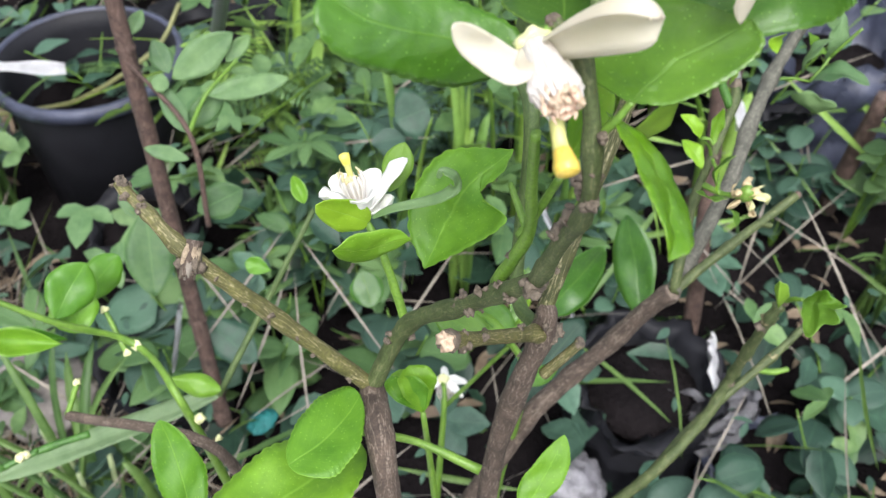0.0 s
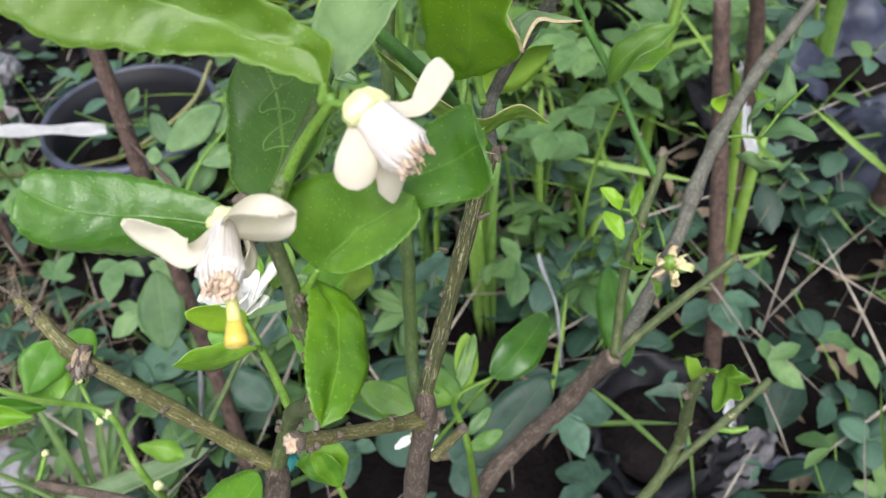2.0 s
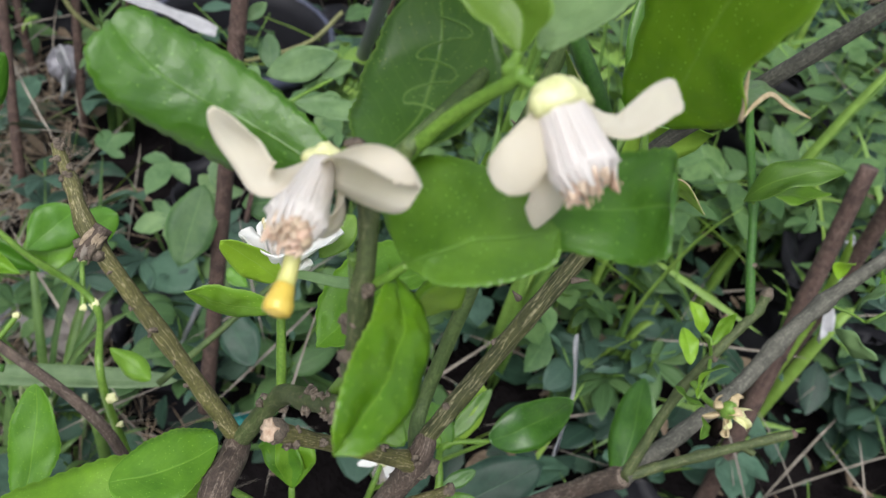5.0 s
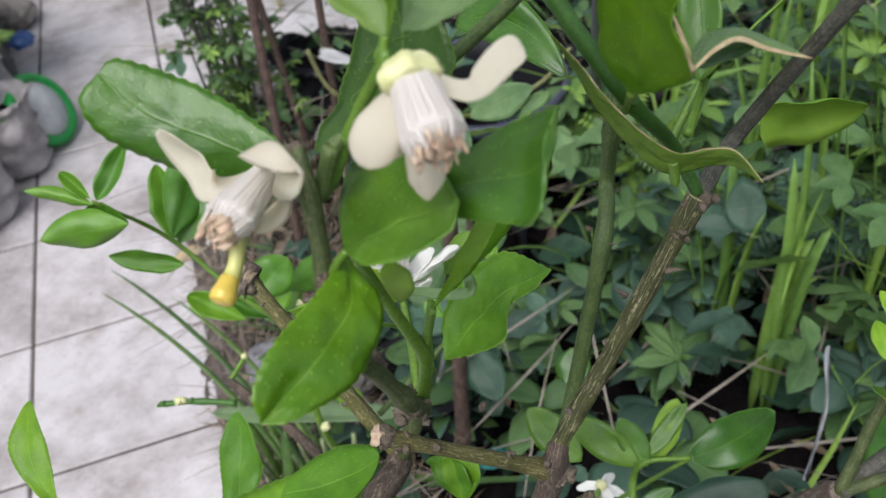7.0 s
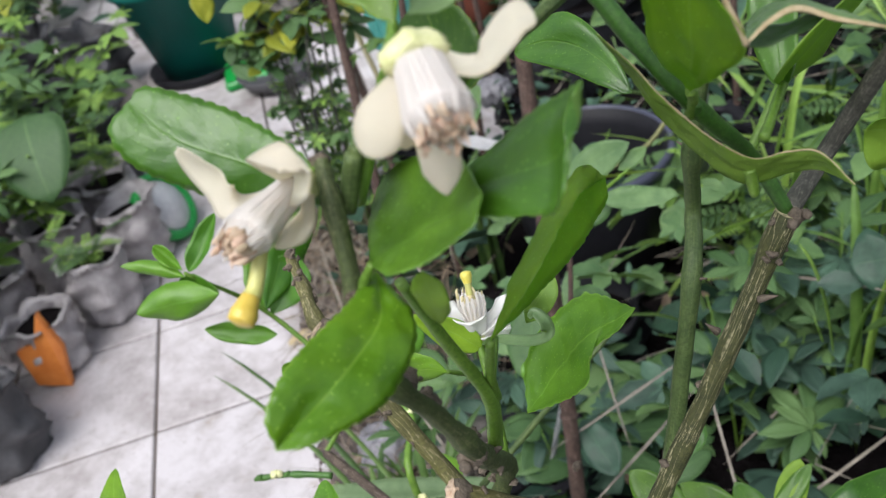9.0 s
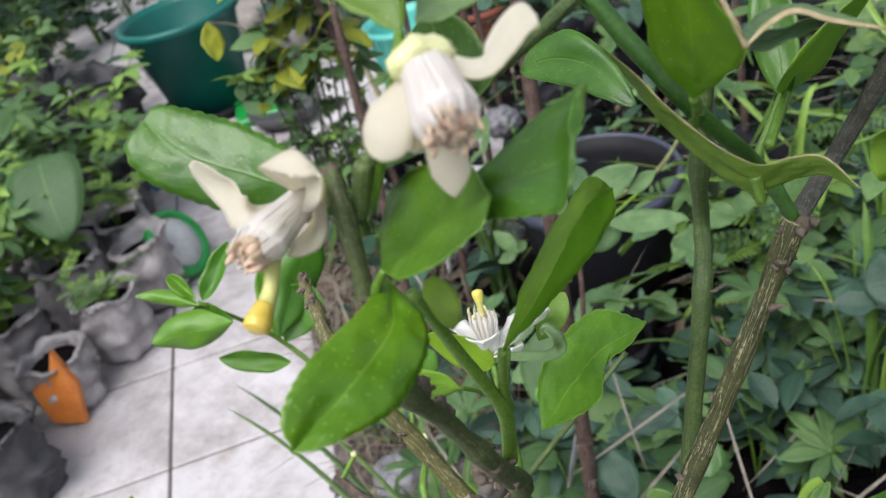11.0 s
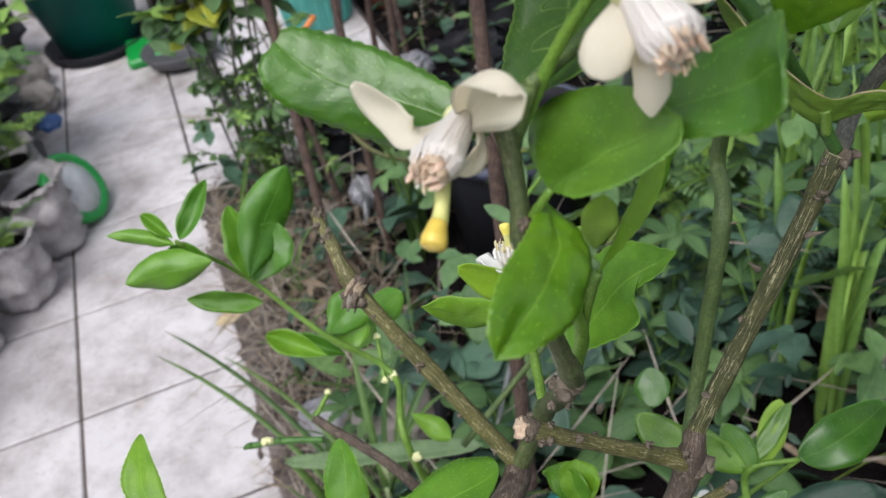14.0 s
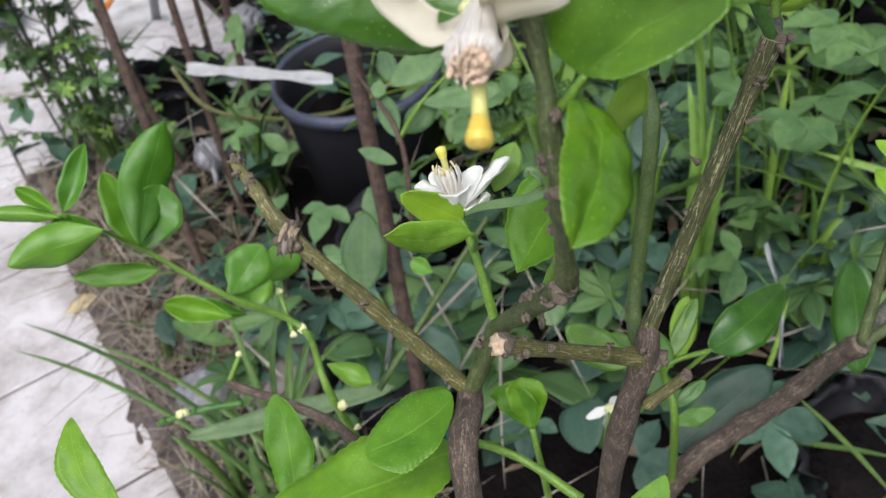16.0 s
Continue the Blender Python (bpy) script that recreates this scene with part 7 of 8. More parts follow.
cane([along((0.6755, -0.4705, 0.6622), (0.6303, -0.5409, 0.1627), 1.15), (0.6303, -0.5409, 0.1627), (0.6755, -0.4705, 0.6622), along((0.6303, -0.5409, 0.1627), (0.6755, -0.4705, 0.6622), 1.3)], [0.011, 0.01, 0.0085, 0.007], "upright reddish-brown bare cane in the bed")
cane([along((0.5310, 0.1330, 0.5000), (0.4930, -0.0100, 0.0000), 1.15), (0.4930, -0.0100, 0.0000), (0.5310, 0.1330, 0.5000), along((0.4930, -0.0100, 0.0000), (0.5310, 0.1330, 0.5000), 1.3)], [0.01, 0.009, 0.008, 0.006], "leaning reddish-brown bare cane in the bed")
cane([(1.1230, -0.9700, -0.03), (1.1600, -0.9420, 0.1300), (1.2100, -0.8820, 0.3960), (1.2295, -0.8405, 0.6146)], [0.0125, 0.012, 0.011, 0.0095], "upright reddish-brown bare cane in the bed")
cane([(1.40, -0.80, -0.03), (1.3700, -0.8300, 0.2500), (1.3392, -0.8395, 0.4895), (1.2999, -0.8415, 0.6248)], [0.012, 0.0115, 0.0105, 0.009], "upright reddish-brown bare cane in the bed")
cane([(1.5870, -0.9780, 0.0500), (1.5810, -0.9940, 0.3000)], [0.016, 0.014], "leaning reddish-brown bare cane in the bed")
for k, (x, y, lx, ly) in enumerate(((0.62, 0.12, 0.05, 0.1), (0.58, 0.3, -0.08, 0.12), (0.74, 0.3, 0.06, 0.02), (0.92, 0.9, 0.0, 0.1), (0.8, 0.75, 0.06, 0.0), (1.25, 0.2, 0.05, 0.08))):
    cane([(x, y, -0.03), (x + lx * 0.4, y + ly * 0.5, 0.4), (x + lx, y + ly, 0.85)], [0.008, 0.007, 0.005], "thin reddish-brown bare cane in the bed")


def film_strip(points, width, label, name="plastic_tie", material=None):
    bm = bmesh.new()
    line = spline(points, 8)
    rows = []
    for i, p in enumerate(line):
        d = (line[min(i + 1, len(line) - 1)] - line[max(i - 1, 0)]).normalized()
        side = d.cross(Vector((0.4, 0.3, 0.2))).normalized().cross(d) * 0.5 + Vector((0, 0, 0.5))
        row = []
        for j in range(6):
            v = j / 5 - 0.5
            row.append(bm.verts.new(p + side.normalized() * width * v * (1 + 0.25 * math.sin(i)) + d.cross(side).normalized() * 0.25 * width * math.sin(j * 2.4 + i * 0.5)))
        rows.append(row)
    for a, b in zip(rows, rows[1:]):
        for j in range(5):
            bm.faces.new((a[j], a[j + 1], b[j + 1], b[j]))
    bmesh.ops.solidify(bm, geom=bm.faces[:], thickness=0.0008)
    single(name, bm, material or PLASTIC_WHITE, points[0], label, "plastic tie", "plastic ties")


film_strip([(0.6202, 0.1374, 0.3403), (0.7089, 0.0640, 0.3246), (0.8097, -0.0194, 0.3049)], 0.018, "white plastic strip tied to a cane")
film_strip([along((0.5945, 0.1283, 0.2017), (0.6480, -0.4790, 0.2500), 0.0), Vector((0.5945, 0.1283, 0.2017)) + Vector((0.01, 0, -0.05)), Vector((0.5945, 0.1283, 0.2017)) + Vector((0.0, 0.01, -0.1))], 0.02, "white plastic tie knotted round a cane")
film_strip([(0.9613, -0.7918, 0.3892), along((0.9613, -0.7918, 0.3892), (0.8589, -0.9085, 0.3747), 0.5) + Vector((0.01, 0, 0)), (0.8589, -0.9085, 0.3747)], 0.006, "white plastic string hanging among the grass")
film_strip([(0.6480, -0.4790, 0.2500), along((0.6480, -0.4790, 0.2500), (0.5950, -0.4480, 0.0200), 0.5), (0.5950, -0.4480, 0.0200)], 0.014, "white plastic string hanging from a cane")
film_strip([(1.0915, -0.9943, 0.1825), (1.0813, -1.0103, 0.1576), (1.0698, -1.0315, 0.1190)], 0.022, "white plastic strip hanging behind the citrus shrub")
for line in ([(0.9763, -0.9700, 0.0640), (1.0083, -0.9729, 0.0847), (1.0420, -0.9863, 0.0935), (1.0482, -1.0190, 0.1046), (1.0241, -1.0256, 0.0984), (1.0088, -0.9909, 0.0815)], [(1.0072, -1.0366, 0.1094), (1.0441, -1.0462, 0.1224), (1.0730, -1.0665, 0.1421), (1.0624, -1.0833, 0.1444), (1.0389, -1.0720, 0.1277), (1.0144, -1.0483, 0.1128)], [(0.9835, -0.9922, 0.0642), (0.9926, -1.0275, 0.0763), (1.0116, -1.0622, 0.0966), (1.0363, -1.0858, 0.1116)]):
    film_strip(line, 0.026, "tangled greyish plastic film on the soil", "plastic_scrap", FILM)
film_strip([(1.3592, -0.8138, 0.4425), (1.3363, -0.8438, 0.3950), (1.3106, -0.8790, 0.3463)], 0.026, "pale plastic strip hanging among the tall weeds")
vine = thing("vine", (0.6025, 0.1576, 0.3407), "pale yellow-green bare vine stem", "vine")
part("stem", tube([(0.6025, 0.1576, 0.3407), (0.6195, 0.1408, 0.2747), (0.6553, 0.1316, 0.2321), (0.7215, 0.1357, 0.1872), (0.8259, 0.1000, 0.1650), (0.8519, 0.0414, 0.1980), (0.8988, -0.0227, 0.2504), (0.9552, -0.0600, 0.2974), (1.0058, -0.0575, 0.3445)], [0.004, 0.0042, 0.0042, 0.0042, 0.004, 0.004, 0.0035], 8, 8, 0.06), VINE, vine)


def crumpled(place, size, label, stretch=(1, 1, 0.7), material=None, name="plastic_bag", category="plastic bag"):
    place = Vector(place)
    bm = bmesh.new()
    for v in bmesh.ops.create_icosphere(bm, subdivisions=4, radius=1.0)["verts"]:
        k = 1 + 0.35 * abs(noise.noise(v.co * 2.3 + place * 10)) - 0.3 * abs(noise.noise(v.co * 5 + place * 10))
        v.co = place + Vector(v.co[i] * stretch[i] for i in range(3)) * size * k
    return single(name, bm, material or PLASTIC_WHITE, place - Vector((0, 0, size * stretch[2])), label, category)


crumpled((0.5060, -0.2960, 0.0500), 0.075, "greyish crumpled plastic bag on the soil", material=STONE)
for p, size in (((0.6160, 0.1720, 0.1400), 0.035), ((0.7210, 0.1920, 0.1000), 0.045), ((0.8300, 0.4830, 0.2000), 0.04), ((0.4040, -0.2550, 0.0300), 0.05), ((0.8660, -0.9460, 0.0500), 0.045)):
    crumpled(p, size, "torn greyish plastic bag caught among the stems", (1, 1, 0.8), FILM, "plastic_scrap", "plastic scrap")
crumpled((0.0050, 0.9570, 0.1200), 0.03, "crumpled blue plastic scrap beside a grow bag", (1, 1, 0.6), BLUE, "plastic_scrap", "plastic scrap")
ost = thing("stick", (0.6520, 1.0440, 0.0868), "short orange plastic stick leaning on the basket", "stick")
part("rod", tube([(0.6520, 1.0440, 0.0868), (0.7276, 1.0681, 0.1376)], [0.008, 0.008], 8, 4, 0.02), PLASTIC_ORANGE, ost)
bb = thing("grass_tuft", (0.3488, -0.6363, 0.4013), "broad blue-green grass blade lying across the shoots", "grass")
leaf(bb, (0.3488, -0.6363, 0.4013), (0.5263, -0.7572, 0.4596), (0.4327, -0.7054, 0.4273), (0.4424, -0.6881, 0.4335), (PALE_TOP, PALE_TOP), nu=20, nv=4, blunt=0.35, seed=66)
crumpled((0.6530, -0.5960, 0.1000), 0.016, "scrap of teal netting on the soil", (1.3, 1, 0.4), NETTING, name="net_scrap", category="scrap")


# ---- pots and vessels ----
def lathe(profile, place, sides=28, uneven=0.0, tilt=None, capped=True):
    """A vessel turned from (radius, height) pairs."""
    bm = bmesh.new()
    rings = []
    for r, h in profile:
        ring = []
        for j in range(sides):
            w = 2 * math.pi * j / sides
            k = 1 + uneven * noise.noise(Vector((math.cos(w) * 1.5, math.sin(w) * 1.5, h * 14 + place[0] * 31)))
            ring.append(bm.verts.new((r * k * math.cos(w), r * k * math.sin(w), h)))
        rings.append(ring)
    for a, b in zip(rings, rings[1:]):
        for j in range(sides):
            bm.faces.new((a[j], a[(j + 1) % sides], b[(j + 1) % sides], b[j]))
    if capped:
        bm.faces.new(rings[0][::-1])
        bm.faces.new(rings[-1])
    m = Matrix.Translation(place) @ (tilt or Matrix())
    bmesh.ops.transform(bm, matrix=m, verts=bm.verts)
    bmesh.ops.recalc_face_normals(bm, faces=bm.faces)
    return bm


def soil_disc(parent, place, radius, depth=0.02):
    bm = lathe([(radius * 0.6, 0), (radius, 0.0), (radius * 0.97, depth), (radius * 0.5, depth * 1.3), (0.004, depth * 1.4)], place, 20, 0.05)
    return part("soil", bm, SOIL, parent, "potting soil in the same shade-darkened colour")


def pot(place, r_low, r_top, height, material, label, name="plant_pot", group="", lip=0.008, soil=0.8, rim=None):
    p = thing(name, place, label, "pot", group)
    wall = 0.006
    prof = [(r_low * 0.9, 0.0), (r_low, 0.004), (r_top - lip, height - 0.03), (r_top - lip, height - 0.025), (r_top, height - 0.02), (r_top, height), (r_top - wall, height), (r_top - wall - lip, height - 0.03), (r_low - wall, 0.012), (0.004, 0.01)]
    part("body", lathe(prof, place, 32), material, p)
    part("rim", lathe([(r_top - 0.001, height - 0.02), (r_top + 0.005, height - 0.018), (r_top + 0.006, height + 0.003), (r_top - 0.004, height + 0.005), (r_top - 0.001, height - 0.02)], place, 32, capped=False), rim or material, p)
    if soil:
        r = r_low + (r_top - r_low) * soil - lip - wall * 1.5
        soil_disc(p, Vector(place) + Vector((0, 0, height * soil)), r)
    return p


def grow_bag(place, radius, height, seed, label="dusty grey plastic grow bag filled with soil", material=None):
    b = thing("grow_bag", place, label, "grow bag", "grow bags")
    prof = [(radius * 0.75, 0), (radius * 0.95, 0.01), *((radius * (1.03 + 0.04 * math.sin(k * 1.9 + seed)), height * (0.1 + 0.085 * k)) for k in range(10)), (radius * 1.12, height), (radius * 1.16, height * 0.97), (radius * 1.08, height * 1.03),
            (radius * 0.97, height * 0.93), (radius * 0.93, height * 0.7), (0.005, height * 0.68)]
    body = lathe(prof, place, 30, 0.12)
    for v in body.verts:
        o = v.co - Vector(place)
        k = 1 + 0.34 * noise.noise(v.co * 22) + 0.16 * noise.noise(v.co * 55) + 0.08 * noise.noise(v.co * 120)
        v.co = Vector(place) + Vector((o.x * k, o.y * k, o.z * (1 + 0.16 * noise.noise(v.co * 16)) + 0.12 * o.x * math.sin(seed)))
    part("bag", body, material or PLASTIC_GREY, b)
    soil_disc(b, Vector(place) + Vector((0, 0, height * 0.72)), radius * 0.88, 0.012)
    return b


pot((0.885, 0.06, -0.03), 0.12, 0.15, 0.28, PLASTIC_BLACK, "large black plastic plant pot standing on the soil", soil=0.6, rim=NAVY)
weed((0.90, 0.08, 0.14), OVATE, 0.12, 3, 4, 0.06, 811, "small plant growing in the black pot", 0.8, group="potted plants", name="pot_plant")
for k, (x, y, r, h) in enumerate(((0.62, -0.42, 0.07, 0.14), (1.02, -0.95, 0.09, 0.18), (0.78, -0.18, 0.08, 0.16), (1.15, 0.12, 0.11, 0.2), (1.65, -0.75, 0.12, 0.24), (1.85, -0.35, 0.13, 0.26),
                                  (0.66, 0.52, 0.09, 0.18), (0.95, 0.55, 0.1, 0.2), (1.5, 0.5, 0.12, 0.24), (1.2, 0.85, 0.12, 0.22))):
    grow_bag((x, y, -0.04), r, h, k, "black plastic grow bag among the weeds", PLASTIC_BLACK)

for k, (x, y, r, h) in enumerate(((1.78, -0.86, 0.12, 0.3), (1.06, -1.12, 0.07, 0.1))):
    grow_bag((x, y, -0.04), r, h, 90 + k, "dark blue-grey plastic grow bag among the weeds", NAVY)

# the bags along the path
bags = ((-0.27, 0.06, 0.07, 0.17), (-0.20, 0.30, 0.062, 0.13), (-0.09, 0.42, 0.06, 0.16), (-0.02, 0.58, 0.062, 0.17), (-0.36, 0.2, 0.065, 0.17), (-0.30, 0.42, 0.065, 0.18), (-0.18, 0.58, 0.075, 0.19), (-0.08, 0.74, 0.07, 0.18),
        (-0.42, 0.02, 0.065, 0.17), (-0.45, 0.38, 0.07, 0.18), (-0.36, 0.62, 0.07, 0.19), (-0.24, 0.8, 0.07, 0.2), (-0.5, 0.58, 0.07, 0.19), (-0.4, 0.85, 0.07, 0.2))
for k, (x, y, r, h) in enumerate(bags):
    grow_bag((x, y, 0.0), r, h, 30 + k, material=PLASTIC_GREY if k % 4 else PLASTIC_DUSTY)
    if k > 3 or k == 2:
        kind = (LOBED_PALE, LOBED_PALE, FERN_PALE, HEART[:2], OVATE[3:6])[k % 5]
        weed((x, y, h * 0.72), kind, 0.24 if k > 3 else 0.1, 4, 8, 0.08 if k > 3 else 0.06, 900 + k, "leafy young plant growing in a grow bag", 0.7, group="potted plants", name="pot_plant")
for k, (x, y, r, h) in enumerate(((-0.12, 0.95, 0.08, 0.18), (-0.3, 1.0, 0.08, 0.2), (-0.5, 1.05, 0.08, 0.2), (-0.16, 1.18, 0.08, 0.17), (-0.36, 1.25, 0.08, 0.2), (-0.55, 1.3, 0.08, 0.22), (-0.22, 1.45, 0.09, 0.2), (-0.45, 1.5, 0.09, 0.22), (-0.2, 1.75, 0.09, 0.2), (-0.42, 1.8, 0.1, 0.24))):
    grow_bag((x, y, 0.0), r, h, 60 + k, "dark plastic grow bag beside the path", PLASTIC_DUSTY)
    if k not in (3, 6, 8):
        weed((x, y, h * 0.72), (LOBED_PALE, OVATE[3:6], LOBED_PALE, YELLOW)[k % 4], 0.34, 4, 9, 0.085, 960 + k, "leafy young plant growing in a grow bag", 0.8, group="potted plants", name="pot_plant")
for k, (x, y, r) in enumerate(((-0.06, 1.32, 0.06), (-0.1, 1.5, 0.07), (-0.14, 1.62, 0.055), (0.02, 1.9, 0.06), (0.42, 1.9, 0.07), (-0.02, 2.15, 0.1), (0.3, 2.2, 0.12))):
    crumpled((x, y, r * 0.6), r, "rough grey stone beside the bucket", (1, 1, 0.75), STONE, "stone", "stone")
flap = bmesh.new()
front = [(-0.235, 0.225, 0.02), (-0.175, 0.215, 0.0), (-0.16, 0.235, 0.08), (-0.175, 0.245, 0.165), (-0.205, 0.24, 0.105), (-0.245, 0.245, 0.095)]
ring = [flap.verts.new(p) for p in front]
back = [flap.verts.new(Vector(p) + Vector((0.004, 0.012, 0.0))) for p in front]
flap.faces.new(ring), flap.faces.new(back[::-1])
for k in range(6):
    flap.faces.new((ring[k], back[k], back[(k + 1) % 6], ring[(k + 1) % 6]))
bmesh.ops.recalc_face_normals(flap, faces=flap.faces)
single("plastic_wrapper", flap, PLASTIC_ORANGE, (-0.21, 0.21, 0.0), "torn orange plastic wrapper leaning on a grow bag", "wrapper", smooth=False)
taro = thing("taro_plant", (-0.30, 0.80, 0.15), "plant with one large round green leaf", "plant", "potted plants")
part("stem", tube([(-0.30, 0.80, 0.14), (-0.30, 0.78, 0.24), (-0.1370, 0.5460, 0.3500)], [0.006, 0.005, 0.003], 7, 6, 0.03), SHOOT, taro)
leaf_object(HEART[0], taro, Vector((-0.1370, 0.5460, 0.3500)) + Vector((0.0, 0.09, 0.05)), (0.05, -0.6, -0.45), 0.2, 0.1)

# bucket, saucer, dishes
def build_bucket():
    at = Vector((0.13, 1.68, 0.0))
    single("saucer", lathe([(0.12, 0.0), (0.165, 0.004), (0.175, 0.035), (0.168, 0.035), (0.155, 0.012), (0.004, 0.01)], at, 32), PLASTIC_BLACK, at, "black plastic saucer under the teal bucket", "saucer")
    at = at + Vector((0, 0, 0.012))
    b = thing("bucket", at, "large teal plastic bucket standing on a black saucer", "bucket")
    part("body", lathe([(0.11, 0.0), (0.125, 0.006), (0.185, 0.30), (0.19, 0.302), (0.19, 0.315), (0.183, 0.318), (0.178, 0.305), (0.12, 0.02), (0.004, 0.018)], at, 40), PLASTIC_TEAL, b)
    part("rim", lathe([(0.184, 0.297), (0.2, 0.3), (0.202, 0.318), (0.196, 0.324), (0.184, 0.322), (0.184, 0.297)], at, 40, capped=False), PLASTIC_TEAL, b)


build_bucket()
single("dish", lathe([(0.06, 0.0), (0.1, 0.02), (0.118, 0.055), (0.111, 0.057), (0.09, 0.026), (0.004, 0.018)], (0.36, 1.36, 0.0), 28, 0.02), PLASTIC_DUSTY, (0.36, 1.36, 0.0), "shallow grey-brown dish on the tiled path", "dish")
single("green_tray", box(bmesh.new(), (0.2, 1.40, 0.0), (0.34, 1.58, 0.03), 0.008), PLASTIC_GREEN, (0.27, 1.5, 0.0), "bright green plastic tray on the tiled path", "tray", smooth=False)


def build_disc():
    at = Vector((0.045, 0.66, 0.085))
    lean = Matrix.Rotation(radians(-25), 4, "Z") @ Matrix.Rotation(radians(62), 4, "Y")
    d = thing("round_brush", at, "round green plastic disc with white face leaning on a grow bag", "plastic disc")
    part("shell", lathe([(0.004, -0.052), (0.05, -0.05), (0.078, -0.042), (0.088, 0.0), (0.084, 0.008), (0.066, 0.008), (0.064, -0.02), (0.004, -0.022)], at, 28, 0, lean), PLASTIC_GREEN, d)
    part("face", lathe([(0.067, -0.005), (0.067, 0.004), (0.004, 0.006)], at, 28, 0, lean), PLASTIC_WHITE, d)


build_disc()


def build_basket():
    at = Vector((0.78, 1.36, 0.0))
    b = thing("basket", at, "turquoise plastic mesh basket behind the canes", "basket")
    part("body", lathe([(0.09, 0), (0.1, 0.005), (0.115, 0.17), (0.122, 0.175), (0.122, 0.19), (0.112, 0.19), (0.105, 0.17), (0.09, 0.012), (0.004, 0.01)], at, 28), PLASTIC_TURQ, b)
    part("rim", lathe([(0.118, 0.172), (0.128, 0.176), (0.129, 0.192), (0.118, 0.195), (0.118, 0.172)], at, 28, capped=False), PLASTIC_TURQ, b)
    for k in range(22):
        w = 2 * math.pi * k / 22
        out = Vector((math.cos(w), math.sin(w), 0))
        part("rib", tube([at + out * 0.1015 + Vector((0, 0, 0.008)), at + out * 0.109 + Vector((0, 0, 0.09)), at + out * 0.1175 + Vector((0, 0, 0.172))], [0.0028, 0.0028, 0.0028], 6, 2, 0.02), PLASTIC_TURQ, b)


build_basket()
pot((1.02, 1.4, -0.02), 0.08, 0.11, 0.17, CLAY, "red clay plant pot", lip=0.01)
for a, b, r, mat, label in (((0.6290, 1.0180, 0.1000), (0.5640, 0.8960, 0.5000), 0.008, BAMBOO, "dry pale bamboo stick stuck in the bed"), ((1.1280, 0.1170, 0.0000), (0.9550, -0.2670, 0.5000), 0.011, STEEL, "grey steel rod standing in the bed"), ((0.7680, 1.0780, 0.0000), (0.7650, 0.6530, 0.5000), 0.012, STEEL, "grey steel rod standing in the bed")):
    a, b = Vector(a), Vector(b)
    foot = a - (b - a) * (a.z + 0.04) / max(0.05, b.z - a.z)
    s = thing("stake", foot, label, "stake", "stakes")
    part("rod", tube([foot, a, b, b + (b - a) * 0.5], [r, r, r, r], 9, 4, 0.01), mat, s)


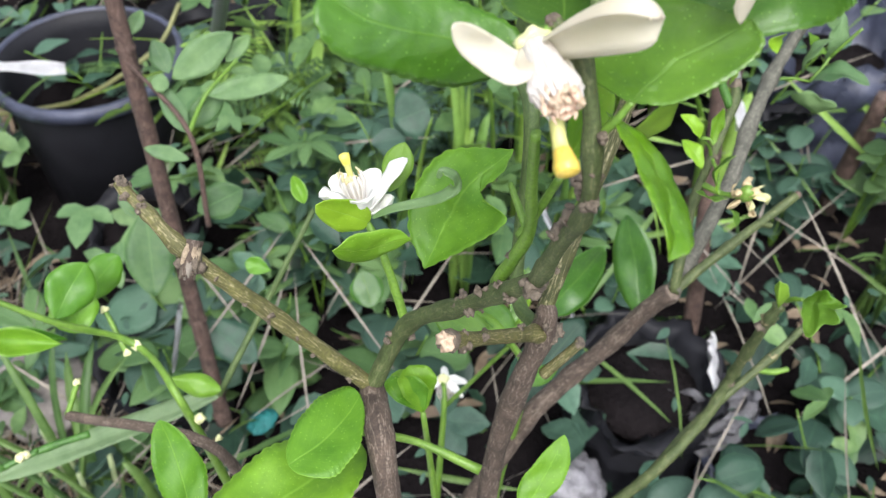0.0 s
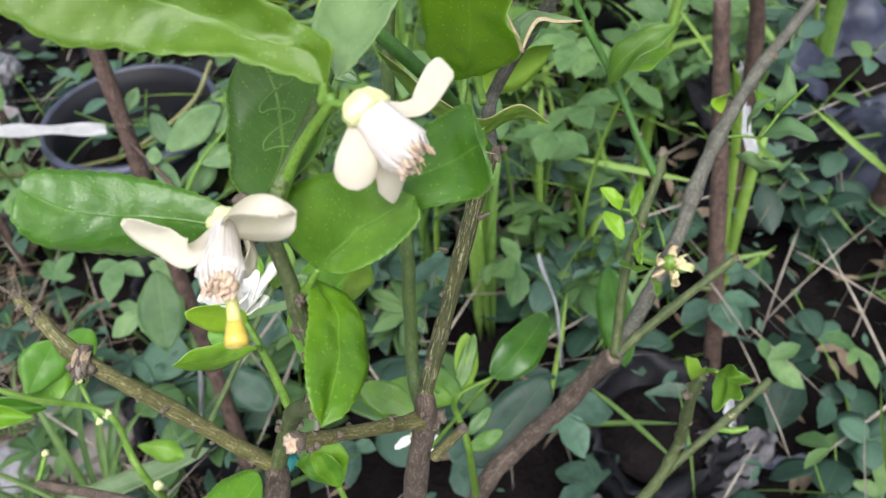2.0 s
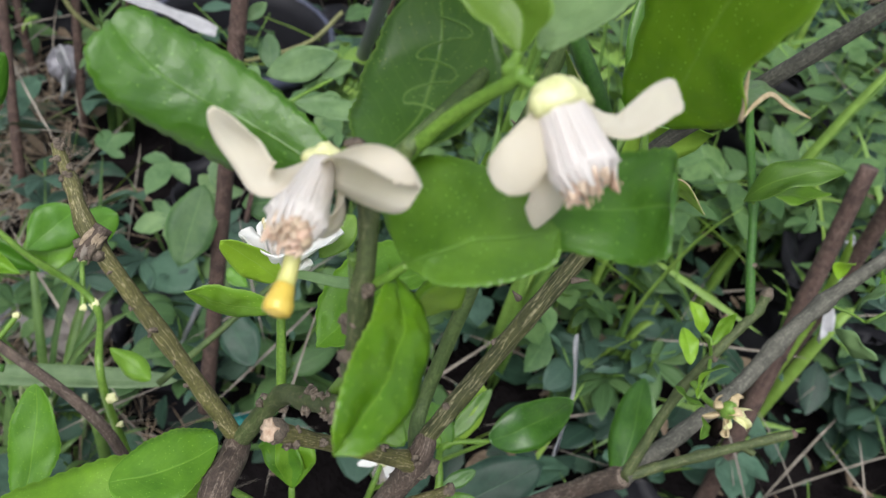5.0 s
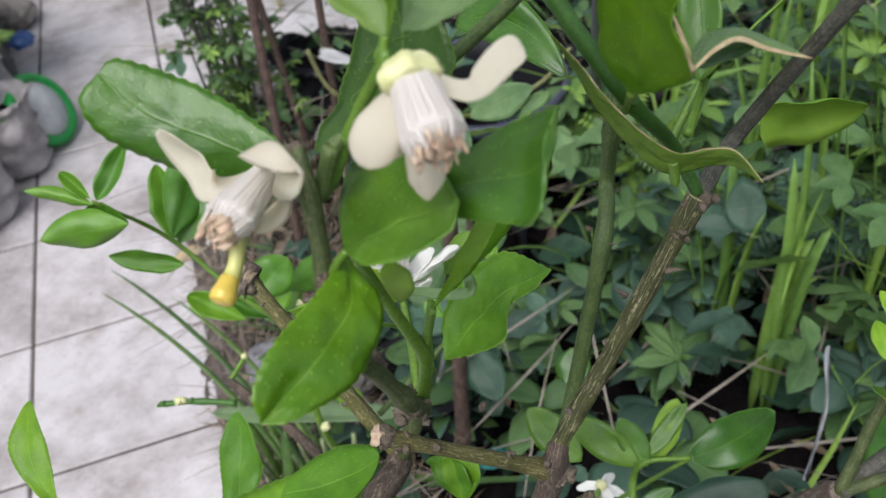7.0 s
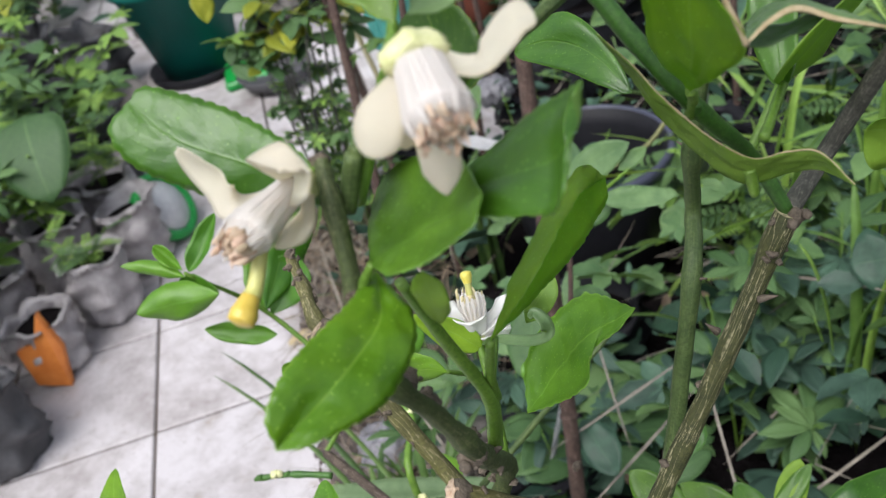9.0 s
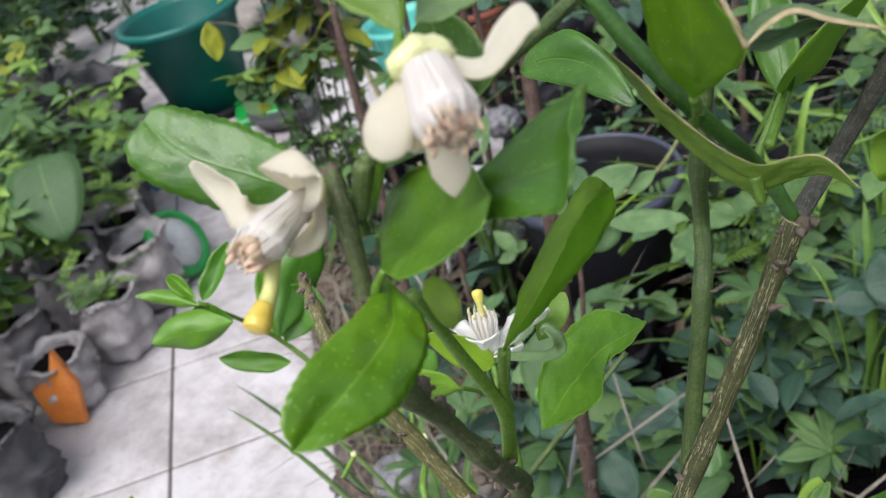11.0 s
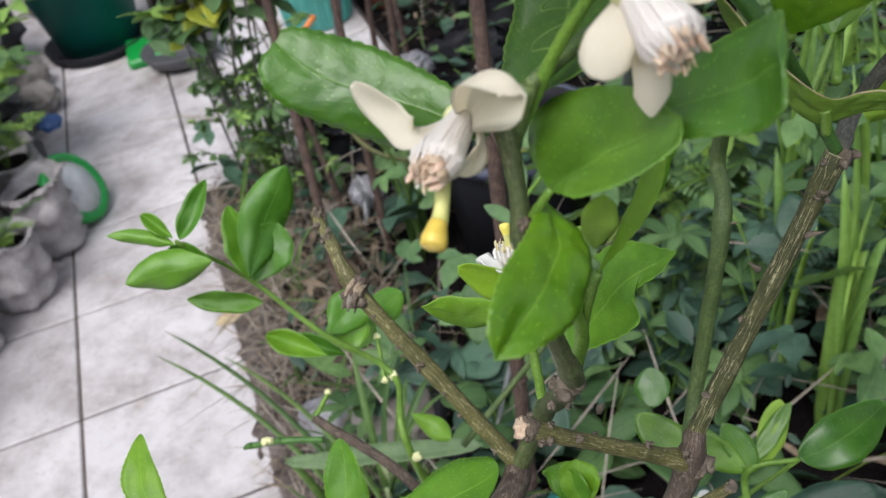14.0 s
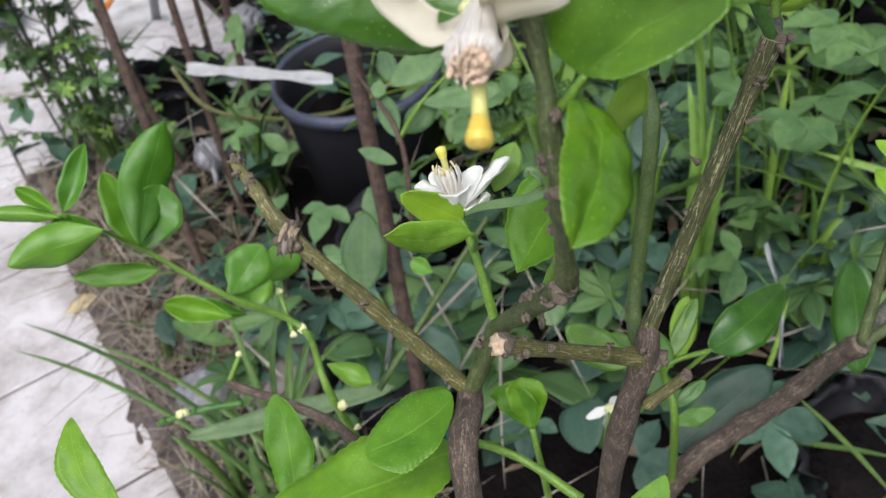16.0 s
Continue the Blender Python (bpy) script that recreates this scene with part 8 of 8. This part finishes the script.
def build_sapling():
    base = Vector((0.43, 0.53, -0.02))
    s = thing("bushy_sapling", base, "bushy sapling with thin dark stems and small leaves beside the path", "sapling")
    rng = random.Random(31)
    twigs = []
    for k, (foot, mid, top, r) in enumerate((((0.0, 0.0, 0.0), (0.425, 0.44, 0.28), (0.424, 0.363, 0.52), 0.005), ((0.015, -0.02, 0.0), (0.445, 0.42, 0.25), (0.472, 0.300, 0.47), 0.0045), ((0.06, -0.05, 0.0), (0.485, 0.38, 0.25), (0.514, 0.306, 0.52), 0.004), ((-0.02, 0.03, 0.0), (0.40, 0.46, 0.25), (0.385, 0.41, 0.50), 0.003), ((0.09, -0.08, 0.0), (0.52, 0.37, 0.2), (0.55, 0.33, 0.40), 0.003), ((0.03, 0.02, 0.0), (0.47, 0.46, 0.2), (0.46, 0.42, 0.42), 0.003), ((0.01, 0.03, 0.0), (0.43, 0.5, 0.35), (0.43, 0.46, 0.72), 0.0035), ((0.04, 0.0, 0.0), (0.48, 0.48, 0.35), (0.52, 0.46, 0.76), 0.0035), ((0.07, 0.02, 0.0), (0.52, 0.48, 0.35), (0.58, 0.48, 0.7), 0.003))):
        line = [base + Vector(foot), Vector(mid), Vector(top)]
        part("stem", tube(line, [r, r * 0.8, r * 0.5], 7, 8, 0.05), BARK_GREY, s)
        path = spline(line, 10)
        for n in range(7):
            p = path[rng.randrange(5, len(path))]
            out = Vector((rng.uniform(-1, 1), rng.uniform(-1, 1), rng.uniform(-0.2, 0.7))).normalized() * rng.uniform(0.05, 0.12)
            q = p + out
            part("twig", tube([p, p + out * 0.5 + Vector((0, 0, 0.008)), q], [0.0017, 0.0013, 0.0008], 5, 4, 0.05), BARK_GREY, s)
            twigs.append((p, q))
    for p, q in twigs:
        for n in range(8):
            at = p.lerp(q, rng.uniform(0.2, 1.05))
            way = Vector((rng.uniform(-1, 1), rng.uniform(-1, 1), rng.uniform(-0.6, 0.4)))
            high = at.z > 0.45
            leaf_object(rng.choice(YELLOW if high and rng.random() < 0.6 else OVATE[3:6] if rng.random() < 0.6 else LOBED_PALE), s, at, way, rng.uniform(0.04, 0.075) if high else rng.uniform(0.018, 0.038), rng.uniform(-0.7, 0.7))
    for k in range(9):
        at = Vector((0.40 + 0.015 * k, 0.36 + 0.02 * math.sin(k * 2.0), 0.50 + 0.02 * math.cos(k * 1.4)))
        leaf_object(YELLOW[k % 4], s, at, (math.sin(k * 2.4), -0.6 + math.cos(k * 2.4), -0.2), 0.085, 0.3 * math.sin(k))
    leaf(s, (0.3188, 0.4951, 0.5999), (0.3121, 0.4503, 0.5343), (0.2941, 0.4655, 0.5742), (0.3368, 0.4799, 0.5600), (WEED_Y, WEED_Y), "yellowing leaf", nu=12, nv=6, seed=5)
    part("stem", tube([(0.425, 0.44, 0.28), (0.39, 0.43, 0.56), (0.3188, 0.4951, 0.5999)], [0.003, 0.0025, 0.0015], 6, 6, 0.04), BARK_GREY, s)


build_sapling()
single("fallen_leaf", blade(((0.2620, 0.1210, 0.0000)), Vector((0.2620, 0.1210, 0.0000)) + Vector((0.06, 0.0, 0.006)), Vector((0.2620, 0.1210, 0.0000)) + Vector((0.03, 0.02, 0.008)), Vector((0.2620, 0.1210, 0.0000)) + Vector((0.03, -0.02, 0.008)), thick=0.001, wave=0.03), DRY_EDGE, (0.2620, 0.1210, 0.0000), "dry yellow fallen leaf on the tiles", "leaf")


# ---- distance: hedge and wall that close the garden ----
def far_bank():
    rng = random.Random(77)
    for k in range(46):
        x, y = (rng.uniform(-1.6, 0.6), rng.uniform(2.3, 3.6)) if k % 2 else (rng.uniform(-1.6, -0.62), rng.uniform(0.2, 2.4))
        weed((x, y, -0.03), (OVATE, LOBED, HEART, YELLOW)[k % 4], rng.uniform(0.35, 0.7), 4, 9, 0.1, 1200 + k, "leafy garden shrub behind the path", 0.5, group="far shrubs", name="shrub", category="shrub", thick=0.004)


far_bank()


# ---- tiles, last ----
def build_tiles():
    single("paving", box(bmesh.new(), (0.312, 0.61, -0.2), (0.91, 1.8, -0.004)), GROUT, (0.6, 1.2, -0.2), "grouted bed of the paved corner", "paving", kind="structure")
    bm = box(bmesh.new(), (-0.1472, -0.1472, -0.008), (0.1472, 0.1472, 0.0), 0.0025)
    me = mesh_of("tile", bm, TILE, False)
    for i in range(-2, 3):
        for j in range(-8, 13):
            if i > 0 and not 2 <= j <= 5:
                continue
            ob = new("tile", me)
            ob.parent = bpy.data.objects["path"]
            ob.location = Vector((i * 0.3 + 0.15, j * 0.3 + 0.15, 0.0)) - Vector((-0.15, 0.5, -0.2))


build_tiles()
